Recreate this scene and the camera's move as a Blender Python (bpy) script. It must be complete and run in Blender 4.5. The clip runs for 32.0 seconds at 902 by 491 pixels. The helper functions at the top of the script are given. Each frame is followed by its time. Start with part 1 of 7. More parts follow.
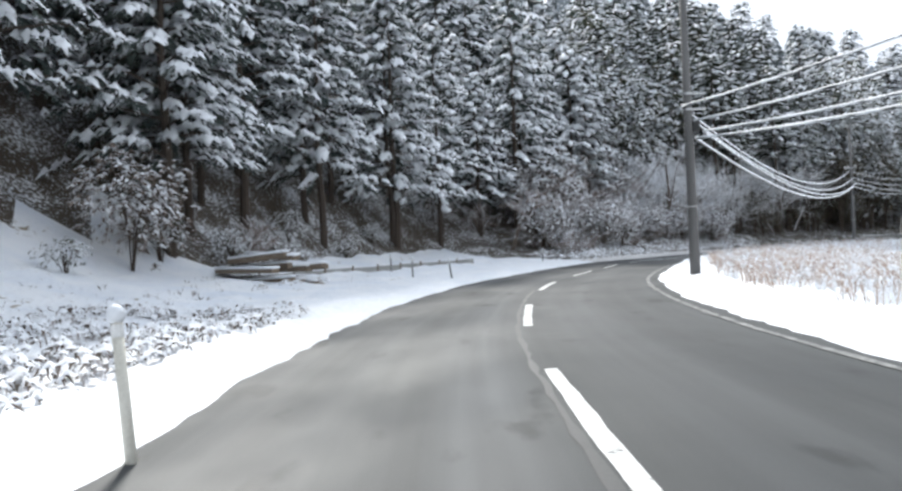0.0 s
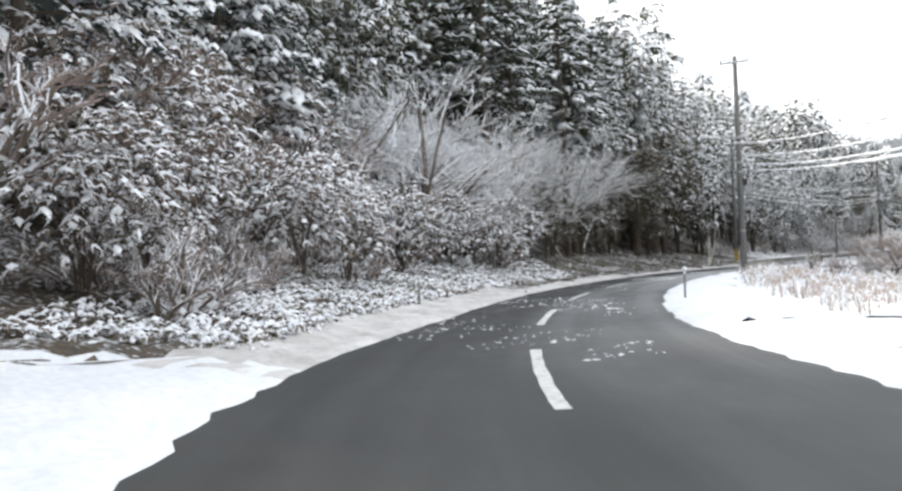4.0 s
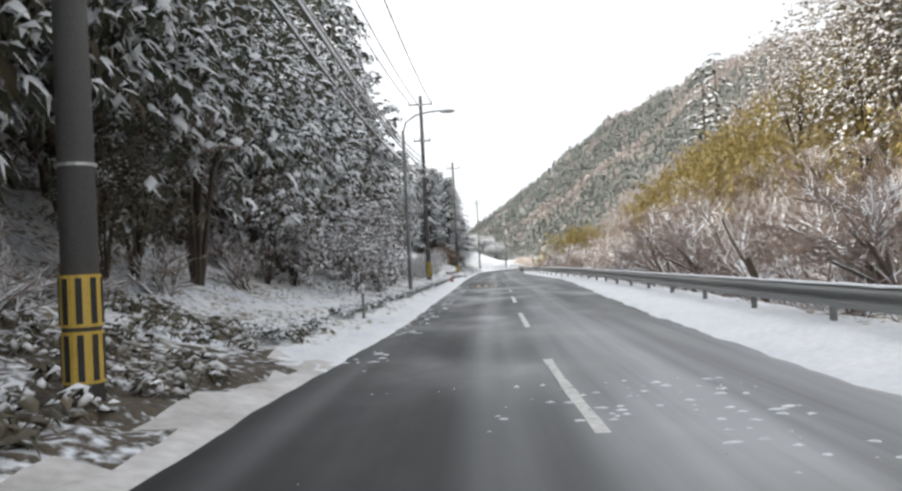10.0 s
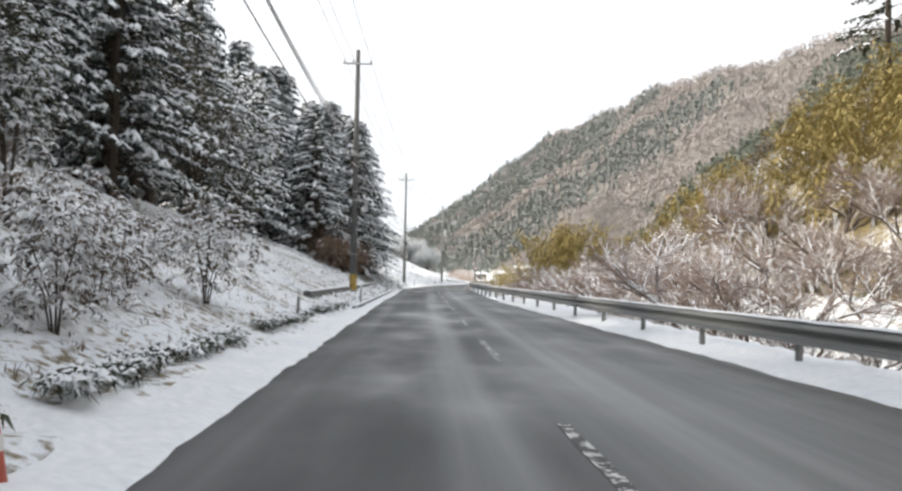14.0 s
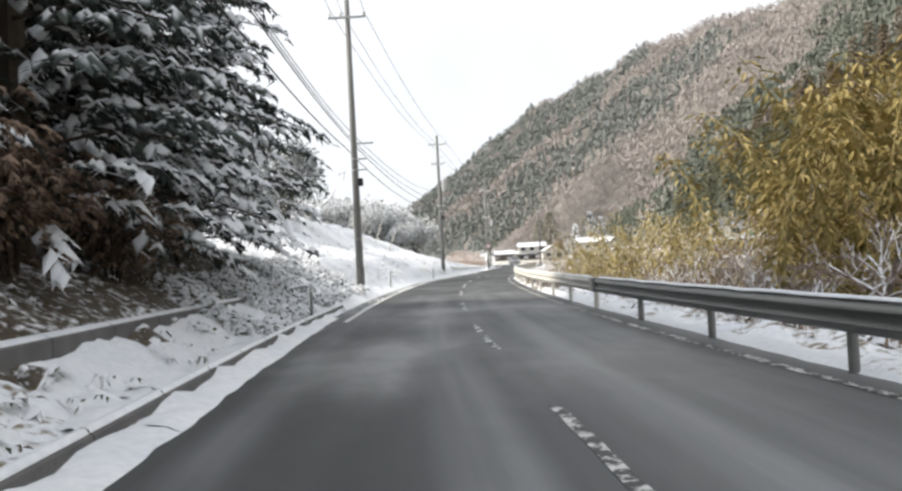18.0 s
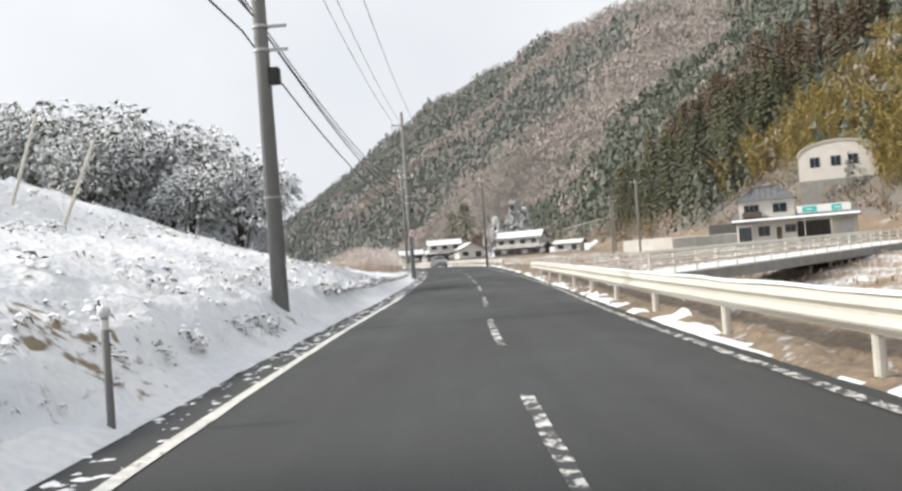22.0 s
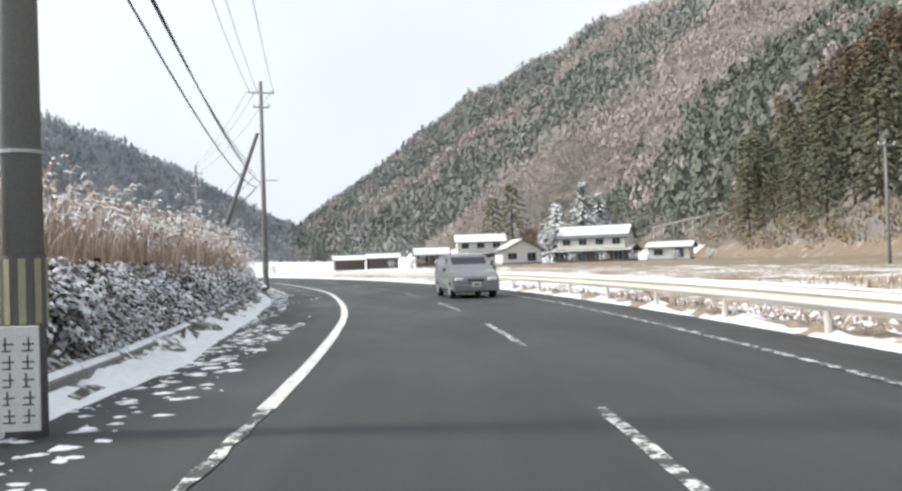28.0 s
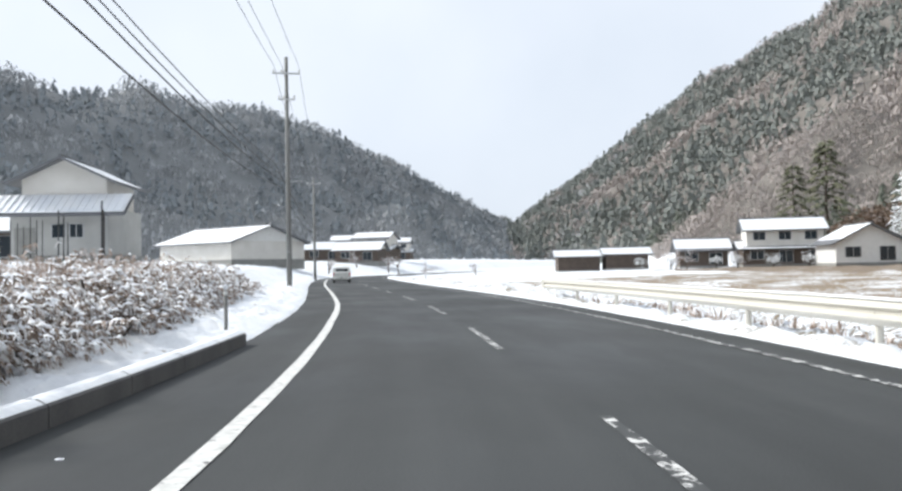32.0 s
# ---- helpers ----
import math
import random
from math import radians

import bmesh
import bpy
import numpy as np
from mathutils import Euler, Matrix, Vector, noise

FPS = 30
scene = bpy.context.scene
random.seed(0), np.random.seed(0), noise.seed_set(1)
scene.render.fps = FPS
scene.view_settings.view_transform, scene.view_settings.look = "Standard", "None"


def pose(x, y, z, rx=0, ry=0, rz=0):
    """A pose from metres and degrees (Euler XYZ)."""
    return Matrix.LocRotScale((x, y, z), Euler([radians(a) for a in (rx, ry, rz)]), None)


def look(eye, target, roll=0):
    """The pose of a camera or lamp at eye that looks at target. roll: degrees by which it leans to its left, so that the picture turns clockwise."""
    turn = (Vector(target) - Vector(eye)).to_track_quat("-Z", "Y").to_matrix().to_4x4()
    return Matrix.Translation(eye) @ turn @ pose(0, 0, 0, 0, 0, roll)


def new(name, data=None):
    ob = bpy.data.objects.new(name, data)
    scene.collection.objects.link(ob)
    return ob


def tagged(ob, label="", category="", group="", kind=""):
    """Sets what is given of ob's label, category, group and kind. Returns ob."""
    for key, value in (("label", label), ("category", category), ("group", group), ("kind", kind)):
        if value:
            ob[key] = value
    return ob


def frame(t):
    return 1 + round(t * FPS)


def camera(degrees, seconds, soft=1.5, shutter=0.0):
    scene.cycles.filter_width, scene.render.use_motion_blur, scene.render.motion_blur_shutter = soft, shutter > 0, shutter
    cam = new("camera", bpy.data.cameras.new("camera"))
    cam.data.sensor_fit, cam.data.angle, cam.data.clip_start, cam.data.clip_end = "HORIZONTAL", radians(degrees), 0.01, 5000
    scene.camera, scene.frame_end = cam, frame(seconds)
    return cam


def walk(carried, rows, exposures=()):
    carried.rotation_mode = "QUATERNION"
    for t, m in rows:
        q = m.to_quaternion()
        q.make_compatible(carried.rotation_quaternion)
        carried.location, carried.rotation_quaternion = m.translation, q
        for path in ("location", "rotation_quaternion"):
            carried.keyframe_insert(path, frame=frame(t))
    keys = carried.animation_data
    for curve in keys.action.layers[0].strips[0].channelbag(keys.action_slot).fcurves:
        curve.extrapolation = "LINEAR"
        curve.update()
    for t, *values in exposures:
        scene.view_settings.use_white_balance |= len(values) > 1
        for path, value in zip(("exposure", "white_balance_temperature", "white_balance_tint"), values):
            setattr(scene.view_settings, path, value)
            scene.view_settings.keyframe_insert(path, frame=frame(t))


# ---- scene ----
cam = camera(56.8, 32.0, soft=2.6)
PATH = [
    (0.0, pose(71.62, -185.15, 1.350, 90.24, 2.63, 66.15)),
    (0.5, pose(66.26, -182.73, 1.350, 90.54, 2.64, 63.95)),
    (1.0, pose(60.91, -180.32, 1.350, 90.83, 2.66, 61.75)),
    (1.5, pose(55.79, -177.41, 1.350, 91.11, 2.48, 59.14)),
    (2.0, pose(50.91, -174.43, 1.350, 91.37, 2.29, 56.14)),
    (2.5, pose(46.18, -171.12, 1.350, 91.53, 2.40, 53.04)),
    (4.5, pose(29.10, -155.82, 1.350, 91.11, 2.43, 39.83)),
    (5.0, pose(25.55, -151.32, 1.350, 91.05, 2.59, 36.32)),
    (5.5, pose(22.25, -146.73, 1.350, 90.71, 2.55, 33.12)),
    (6.0, pose(19.10, -141.82, 1.350, 90.66, 2.69, 29.91)),
    (6.5, pose(16.19, -136.43, 1.350, 90.62, 2.83, 26.60)),
    (7.0, pose(13.51, -130.97, 1.350, 90.58, 2.66, 23.30)),
    (7.5, pose(11.00, -125.17, 1.350, 90.75, 2.77, 19.90)),
    (8.0, pose(8.96, -119.22, 1.350, 90.81, 2.78, 16.49)),
    (8.5, pose(7.15, -113.19, 1.350, 90.99, 3.09, 13.18)),
    (9.0, pose(5.83, -106.98, 1.350, 91.18, 3.19, 10.07)),
    (9.5, pose(4.74, -100.70, 1.350, 91.28, 3.10, 7.27)),
    (10.0, pose(3.89, -94.33, 1.350, 91.41, 2.92, 4.87)),
    (10.5, pose(3.36, -87.73, 1.350, 91.45, 2.36, 3.08)),
    (11.0, pose(2.91, -80.96, 1.350, 91.61, 1.61, 1.81)),
    (11.5, pose(2.53, -74.03, 1.350, 91.69, 0.58, 0.95)),
    (12.0, pose(2.24, -66.94, 1.350, 91.87, -0.34, 0.38)),
    (12.5, pose(1.94, -59.86, 1.350, 91.96, -0.86, -0.00)),
    (13.0, pose(1.80, -52.45, 1.350, 92.05, -1.17, -0.29)),
    (13.5, pose(1.42, -45.12, 1.350, 92.15, -1.37, -0.28)),
    (14.0, pose(1.28, -37.71, 1.350, 92.15, -1.07, -0.19)),
    (14.5, pose(0.90, -29.99, 1.350, 91.96, -0.86, -0.00)),
    (16.5, pose(0.00, 0.00, 1.350, 91.21, 1.30, -0.01)),
    (17.0, pose(-0.23, 7.43, 1.350, 91.11, 1.90, -0.42)),
    (17.5, pose(-0.45, 15.08, 1.350, 91.01, 2.49, -0.73)),
    (18.0, pose(-0.45, 22.50, 1.350, 91.11, 2.99, -1.03)),
    (18.5, pose(-0.68, 30.15, 1.350, 91.11, 3.29, -1.33)),
    (19.0, pose(-0.68, 37.58, 1.350, 91.11, 3.48, -1.74)),
    (19.5, pose(-0.68, 44.78, 1.350, 91.01, 3.48, -2.44)),
    (20.0, pose(-0.45, 52.43, 1.350, 90.81, 3.67, -3.34)),
    (20.5, pose(-0.23, 59.85, 1.350, 90.82, 3.85, -4.44)),
    (21.0, pose(0.23, 67.05, 1.350, 90.82, 3.94, -5.64)),
    (21.5, pose(0.68, 74.03, 1.350, 90.82, 4.23, -6.84)),
    (22.0, pose(1.35, 81.00, 1.350, 90.82, 4.42, -8.05)),
    (22.5, pose(2.25, 87.98, 1.350, 90.82, 4.31, -9.14)),
    (23.0, pose(3.38, 95.17, 1.350, 90.72, 4.10, -9.94)),
    (23.5, pose(4.50, 102.38, 1.350, 90.72, 3.49, -10.44)),
    (24.0, pose(5.62, 109.35, 1.350, 90.72, 3.09, -10.73)),
    (24.5, pose(6.75, 116.55, 1.350, 90.82, 2.79, -10.83)),
    (26.5, pose(10.12, 144.22, 1.350, 90.82, 2.30, -9.52)),
    (27.0, pose(11.03, 151.43, 1.350, 90.92, 2.01, -8.52)),
    (27.5, pose(11.70, 158.85, 1.350, 91.02, 1.93, -7.22)),
    (28.0, pose(12.38, 166.05, 1.350, 91.12, 1.84, -5.72)),
    (28.5, pose(12.60, 173.25, 1.350, 91.12, 1.86, -4.22)),
    (29.0, pose(12.83, 180.90, 1.350, 91.12, 1.87, -2.52)),
    (29.5, pose(12.83, 188.32, 1.350, 91.21, 1.79, -0.82)),
    (30.0, pose(12.38, 195.53, 1.350, 91.31, 1.71, 0.98)),
    (30.5, pose(11.92, 202.72, 1.350, 91.32, 1.63, 2.98)),
    (31.0, pose(11.25, 209.93, 1.350, 91.32, 1.55, 5.08)),
    (31.5, pose(10.35, 217.12, 1.350, 91.32, 1.37, 7.09)),
    (32.0, pose(9.22, 223.88, 1.350, 91.42, 1.19, 9.09)),
]
EXPOSURES = [(0.0, 0.75, 5950, 9), (2.5, 1.1, 6150, 9), (5.0, 1.35, 6500, 10), (9.0, 1.0, 6500, 10), (13.0, 0.8, 6500, 10), (18.0, 0.68, 6500, 10), (23.0, 0.4, 6500, 10), (28.0, 0.55, 6250, 9), (32.0, 0.42, 6050, 9)]
LEFT_FAR = [(-250, 480, 82), (-235, 600, 95), (-200, 690, 102), (-180, 800, 102), (-165, 960, 90), (-130, 1200, 72), (-105, 1420, 58)]
walk(cam, PATH, exposures=EXPOSURES)

# ---- sky and sun ----
SUN_AZ, SUN_EL = 80.0, 36.0          # degrees to the left of +y, degrees up
world = bpy.data.worlds.new("sky")
scene.world = world
world.use_nodes = True
wt = world.node_tree
wt.nodes.clear()
w_out = wt.nodes.new("ShaderNodeOutputWorld")
w_bg = wt.nodes.new("ShaderNodeBackground")
w_sky = wt.nodes.new("ShaderNodeTexSky")
w_sky.sky_type = "NISHITA"
w_sky.sun_disc = False
w_sky.sun_elevation = radians(SUN_EL)
w_sky.sun_rotation = radians(-SUN_AZ)
w_sky.dust_density, w_sky.air_density = 3.0, 1.0
w_hs = wt.nodes.new("ShaderNodeHueSaturation")
w_hs.inputs["Saturation"].default_value = 0.35
w_hs.inputs["Value"].default_value = 0.09
w_noise = wt.nodes.new("ShaderNodeTexNoise")
w_noise.inputs["Scale"].default_value = 2.2
w_noise.inputs["Detail"].default_value = 5.0
w_ramp = wt.nodes.new("ShaderNodeValToRGB")
w_ramp.color_ramp.elements[0].position, w_ramp.color_ramp.elements[1].position = 0.3, 0.7
w_ramp.color_ramp.elements[0].color = (0.66, 0.69, 0.73, 1)
w_ramp.color_ramp.elements[1].color = (0.80, 0.81, 0.83, 1)
w_co = wt.nodes.new("ShaderNodeTexCoord")
w_mix = wt.nodes.new("ShaderNodeMix")
w_mix.data_type = "RGBA"
w_mix.inputs[0].default_value = 0.82
wt.links.new(w_co.outputs["Generated"], w_noise.inputs["Vector"])
wt.links.new(w_sky.outputs[0], w_hs.inputs["Color"])
wt.links.new(w_noise.outputs[0], w_ramp.inputs[0])
wt.links.new(w_hs.outputs[0], w_mix.inputs[6])
wt.links.new(w_ramp.outputs[0], w_mix.inputs[7])
wt.links.new(w_mix.outputs[2], w_bg.inputs[0])
wt.links.new(w_bg.outputs[0], w_out.inputs[0])
w_bg.inputs[1].default_value = 1.0

sun = new("sun", bpy.data.lights.new("sun", "SUN"))
sun.data.energy, sun.data.angle, sun.data.color = 3.2, radians(7.0), (1.0, 0.93, 0.82)
sun.matrix_world = look((0, 0, 0), (math.sin(radians(SUN_AZ)) * math.cos(radians(SUN_EL)),
                                    -math.cos(radians(SUN_AZ)) * math.cos(radians(SUN_EL)), -math.sin(radians(SUN_EL))))

# ---- materials ----


def material(name, rough=0.8, metal=0.0):
    m = bpy.data.materials.new(name)
    m.use_nodes = True
    nt = m.node_tree
    b = nt.nodes["Principled BSDF"]
    b.inputs["Roughness"].default_value, b.inputs["Metallic"].default_value = rough, metal
    return m, nt, b


def noise_node(nt, scale, detail=4.0, coords="Object", stretch=None):
    tc = nt.nodes.new("ShaderNodeTexCoord")
    n = nt.nodes.new("ShaderNodeTexNoise")
    n.inputs["Scale"].default_value, n.inputs["Detail"].default_value = scale, detail
    out = tc.outputs[coords]
    if stretch:
        mp = nt.nodes.new("ShaderNodeMapping")
        mp.inputs["Scale"].default_value = stretch
        nt.links.new(out, mp.inputs[0])
        out = mp.outputs[0]
    nt.links.new(out, n.inputs["Vector"])
    return n.outputs[0]


def ramp(nt, fac, stops):
    r = nt.nodes.new("ShaderNodeValToRGB")
    while len(r.color_ramp.elements) < len(stops):
        r.color_ramp.elements.new(0.5)
    for e, (p, c) in zip(r.color_ramp.elements, stops):
        e.position, e.color = p, (*c, 1) if len(c) == 3 else c
    nt.links.new(fac, r.inputs[0])
    return r.outputs[0]


def mix(nt, fac, a, b, blend="MIX"):
    m = nt.nodes.new("ShaderNodeMix")
    m.data_type, m.blend_type = "RGBA", blend
    for sock, v in ((m.inputs[0], fac), (m.inputs[6], a), (m.inputs[7], b)):
        if isinstance(v, (int, float)):
            sock.default_value = v
        elif isinstance(v, tuple):
            sock.default_value = (*v, 1)
        else:
            nt.links.new(v, sock)
    return m.outputs[2]


def maths(nt, op, a, b=None):
    m = nt.nodes.new("ShaderNodeMath")
    m.operation = op
    for sock, v in zip(m.inputs, (a, b)):
        if v is None:
            continue
        if isinstance(v, (int, float)):
            sock.default_value = v
        else:
            nt.links.new(v, sock)
    return m.outputs[0]


def bump(nt, b, height, strength=0.4, distance=0.02):
    n = nt.nodes.new("ShaderNodeBump")
    n.inputs["Strength"].default_value, n.inputs["Distance"].default_value = strength, distance
    nt.links.new(height, n.inputs["Height"])
    nt.links.new(n.outputs[0], b.inputs["Normal"])


def plain(name, c1, c2, scale=3.0, rough=0.8, metal=0.0, relief=0.2, fine=40.0, stretch=None):
    """A surface of two shades: broad stains and a fine grain."""
    m, nt, b = material(name, rough, metal)
    broad = noise_node(nt, scale, 5.0, stretch=stretch)
    grain = noise_node(nt, fine, 3.0)
    col = ramp(nt, broad, [(0.3, c1), (0.7, c2)])
    col = mix(nt, 0.35, col, ramp(nt, grain, [(0.2, tuple(x * 0.7 for x in c1)), (0.8, tuple(min(1, x * 1.15) for x in c2))]))
    nt.links.new(col, b.inputs["Base Color"])
    if relief:
        bump(nt, b, grain, relief, 0.01)
    return m


SNOW_A, SNOW_B = (0.74, 0.78, 0.84), (0.88, 0.89, 0.90)


def snowy(name, stops, level=0.35, soft=0.25, rough=0.75, scale=1.5, patch=0.5, per_island=True, trans=0.0):
    """A plant or stem whose upward faces carry snow; its own colour varies from piece to piece."""
    m, nt, b = material(name, rough)
    geo = nt.nodes.new("ShaderNodeNewGeometry")
    sep = nt.nodes.new("ShaderNodeSeparateXYZ")
    nt.links.new(geo.outputs["Normal"], sep.inputs[0])
    n = noise_node(nt, scale, 3.0)
    if per_island:
        base = ramp(nt, geo.outputs["Random Per Island"], stops)
    else:
        base = ramp(nt, noise_node(nt, scale * 2.0, 4.0), stops)
    up = maths(nt, "ADD", sep.outputs[2], maths(nt, "MULTIPLY", maths(nt, "SUBTRACT", n, 0.5), patch * 2.0))
    f = nt.nodes.new("ShaderNodeMapRange")
    f.interpolation_type = "SMOOTHSTEP"
    f.inputs[1].default_value, f.inputs[2].default_value = level, level + soft
    nt.links.new(up, f.inputs[0])
    nt.links.new(mix(nt, f.outputs[0], base, (0.84, 0.86, 0.89)), b.inputs["Base Color"])
    return m


# snow on the ground, with tufts of dry grass that come through
def ground_snow(name, bare_from, bare_to, bare_colours, scale=0.35, coat=0.5):
    m, nt, b = material(name, 0.7)
    big = noise_node(nt, scale, 8.0)
    small = noise_node(nt, scale * 14, 6.0)
    s = ramp(nt, noise_node(nt, 0.6, 5.0), [(0.3, SNOW_A), (0.7, SNOW_B)])
    g = ramp(nt, small, [(0.3, bare_colours[0]), (0.7, bare_colours[1])])
    f = maths(nt, "ADD", maths(nt, "MULTIPLY", big, coat), maths(nt, "MULTIPLY", small, 1.0 - coat))
    f = ramp(nt, f, [(bare_from, (0, 0, 0)), (bare_to, (1, 1, 1))])
    nt.links.new(mix(nt, f, s, g), b.inputs["Base Color"])
    bump(nt, b, small, 0.7, 0.12)
    return m


def worn_paint(name, low, high, scale, dull=(0.50, 0.50, 0.48), fresh=(0.76, 0.76, 0.74)):
    m, nt, b = material(name, 0.7)
    wear = maths(nt, "ADD", maths(nt, "MULTIPLY", noise_node(nt, scale, 6.0), 0.65), maths(nt, "MULTIPLY", noise_node(nt, scale * 5, 4.0), 0.35))
    f = ramp(nt, wear, [(low, (0, 0, 0)), (high, (1, 1, 1))])
    white = ramp(nt, noise_node(nt, 9.0, 4.0), [(0.3, dull), (0.7, fresh)])
    nt.links.new(mix(nt, f, (0.055, 0.057, 0.058), white), b.inputs["Base Color"])
    bump(nt, b, wear, 0.3, 0.01)
    return m


M_SNOW = ground_snow("snow", 0.61, 0.67, ((0.10, 0.08, 0.05), (0.28, 0.22, 0.14)))
M_SNOW_GRASS = ground_snow("snow_with_grass", 0.50, 0.60, ((0.06, 0.06, 0.035), (0.24, 0.19, 0.12)), 0.5, 0.4)
M_DRYGRASS = ground_snow("dry_grass_ground", 0.40, 0.52, ((0.12, 0.085, 0.05), (0.32, 0.24, 0.15)), 0.25, 0.5)
M_LITTER = ground_snow("forest_floor", 0.39, 0.50, ((0.03, 0.024, 0.016), (0.10, 0.075, 0.048)), 0.5, 0.4)
M_SLUSH = plain("dirty_snow", (0.36, 0.345, 0.33), (0.77, 0.76, 0.75), 1.1, 0.6, 0, 0.4, 7.0)
M_OLIVE = ground_snow("olive_bank", 0.34, 0.48, ((0.10, 0.08, 0.035), (0.27, 0.21, 0.095)), 0.4, 0.5)
M_BROWN = ground_snow("brown_bank", 0.30, 0.44, ((0.13, 0.095, 0.065), (0.30, 0.23, 0.16)), 0.4, 0.5)
M_BEIGE = ground_snow("beige_bank", 0.36, 0.48, ((0.16, 0.12, 0.085), (0.36, 0.28, 0.20)), 0.4, 0.5)
M_FROST = snowy("frosted_twig", [(0, (0.30, 0.28, 0.26)), (0.5, (0.45, 0.43, 0.41)), (1, (0.60, 0.58, 0.56))], -0.8, 0.6, 0.9, 1.2, 0.4)
M_CLEAN = plain("clean_snow", SNOW_A, SNOW_B, 0.7, 0.65, 0, 0.3, 9.0)
M_CONCRETE = plain("concrete", (0.22, 0.22, 0.21), (0.34, 0.34, 0.32), 1.2, 0.85)
M_POLE = plain("pole_concrete", (0.17, 0.17, 0.165), (0.25, 0.25, 0.24), 0.8, 0.8, stretch=(3, 3, 0.4))
M_POLE_DARK = plain("pole_old", (0.09, 0.09, 0.09), (0.16, 0.155, 0.15), 0.8, 0.85, stretch=(3, 3, 0.4))
M_STEEL = plain("galvanised_steel", (0.42, 0.43, 0.43), (0.58, 0.59, 0.59), 1.5, 0.45, 0.6, 0.05)
M_RAIL = plain("rail_paint", (0.56, 0.54, 0.48), (0.72, 0.70, 0.64), 0.8, 0.5, 0.0, 0.05, stretch=(0.3, 0.3, 4))
# Darker than the other rails: the wood's shade is painted into this grey.
M_SHADED_RAIL = plain("shaded_rail_steel", (0.17, 0.175, 0.17), (0.29, 0.29, 0.275), 1.2, 0.55, 0.25, 0.1, stretch=(0.4, 0.4, 4))
M_WIRE = plain("wire_rubber", (0.03, 0.03, 0.03), (0.06, 0.06, 0.06), 2, 0.6)
M_WIRE_SNOW = snowy("wire_with_snow", [(0, (0.03, 0.03, 0.03)), (1, (0.06, 0.06, 0.06))], -0.6, 0.3, 0.7, 1.0, 0.5, False)
M_YELLOW = plain("yellow_plate", (0.55, 0.36, 0.06), (0.68, 0.48, 0.10), 3, 0.5)
M_BLACK = plain("black_rubber", (0.02, 0.02, 0.02), (0.035, 0.035, 0.035), 3, 0.6)
M_ORANGE = worn_paint("worn_orange_paint", 0.39, 0.53, 2.2, (0.46, 0.30, 0.18), (0.62, 0.45, 0.30))
M_CONE = plain("cone_plastic", (0.45, 0.07, 0.03), (0.60, 0.12, 0.06), 3, 0.5)
M_WHITE = plain("white_paint", (0.70, 0.70, 0.68), (0.82, 0.82, 0.80), 2, 0.5)
M_PLASTER = plain("plaster", (0.62, 0.60, 0.55), (0.74, 0.72, 0.68), 0.8, 0.85)
M_CREAM = plain("cream_sheet", (0.55, 0.52, 0.42), (0.68, 0.65, 0.54), 0.8, 0.7)
M_ROOF = plain("grey_roof_tile", (0.10, 0.105, 0.115), (0.17, 0.175, 0.185), 1, 0.6)
M_WOOD = plain("weathered_wood", (0.13, 0.10, 0.07), (0.24, 0.19, 0.14), 2, 0.85, stretch=(1, 1, 6))
M_STICK = plain("pale_pole", (0.60, 0.58, 0.50), (0.74, 0.72, 0.64), 2, 0.7)
M_BROWNWALL = plain("dark_board_wall", (0.07, 0.055, 0.045), (0.13, 0.10, 0.08), 2, 0.8)
M_TEAL = plain("teal_sign_face", (0.03, 0.42, 0.40), (0.05, 0.50, 0.47), 1, 0.4)
M_RED = plain("red_paint", (0.45, 0.03, 0.03), (0.55, 0.05, 0.05), 2, 0.4)
M_BLUE = plain("blue_paint", (0.05, 0.10, 0.30), (0.08, 0.15, 0.38), 2, 0.4)
M_GLASS_DARK, _nt, _b = material("window_glass", 0.08)
_b.inputs["Base Color"].default_value = (0.03, 0.04, 0.05, 1)
M_BARK = snowy("bark_with_snow", [(0, (0.035, 0.027, 0.02)), (1, (0.085, 0.065, 0.05))], 0.55, 0.2, 0.9, 3.0, 0.3, False)
M_TWIG = snowy("twig_with_snow", [(0, (0.17, 0.125, 0.105)), (0.5, (0.26, 0.20, 0.17)), (1, (0.34, 0.27, 0.24))], -0.5, 0.5, 0.9, 1.2, 0.4)
M_BROWNLEAF = snowy("brown_green_leaf", [(0, (0.085, 0.07, 0.04)), (0.5, (0.15, 0.12, 0.07)), (1, (0.26, 0.195, 0.13))], 0.6, 0.3, 0.8, 0.6, 0.6)
M_LONE = snowy("grey_green_leaf", [(0, (0.07, 0.08, 0.06)), (0.5, (0.105, 0.115, 0.088)), (1, (0.15, 0.155, 0.12))], 0.62, 0.3, 0.7, 1.2, 0.5)
M_DRYLEAF = snowy("dry_brown_leaf", [(0, (0.11, 0.075, 0.05)), (0.5, (0.19, 0.13, 0.09)), (1, (0.28, 0.20, 0.15))], 0.95, 0.3, 0.9, 1.2, 0.3)
M_CAPPED = snowy("leaf_under_snow", [(0, (0.045, 0.06, 0.04)), (0.5, (0.08, 0.095, 0.06)), (1, (0.14, 0.13, 0.09))], 0.05, 0.3, 0.7, 0.5, 0.6)
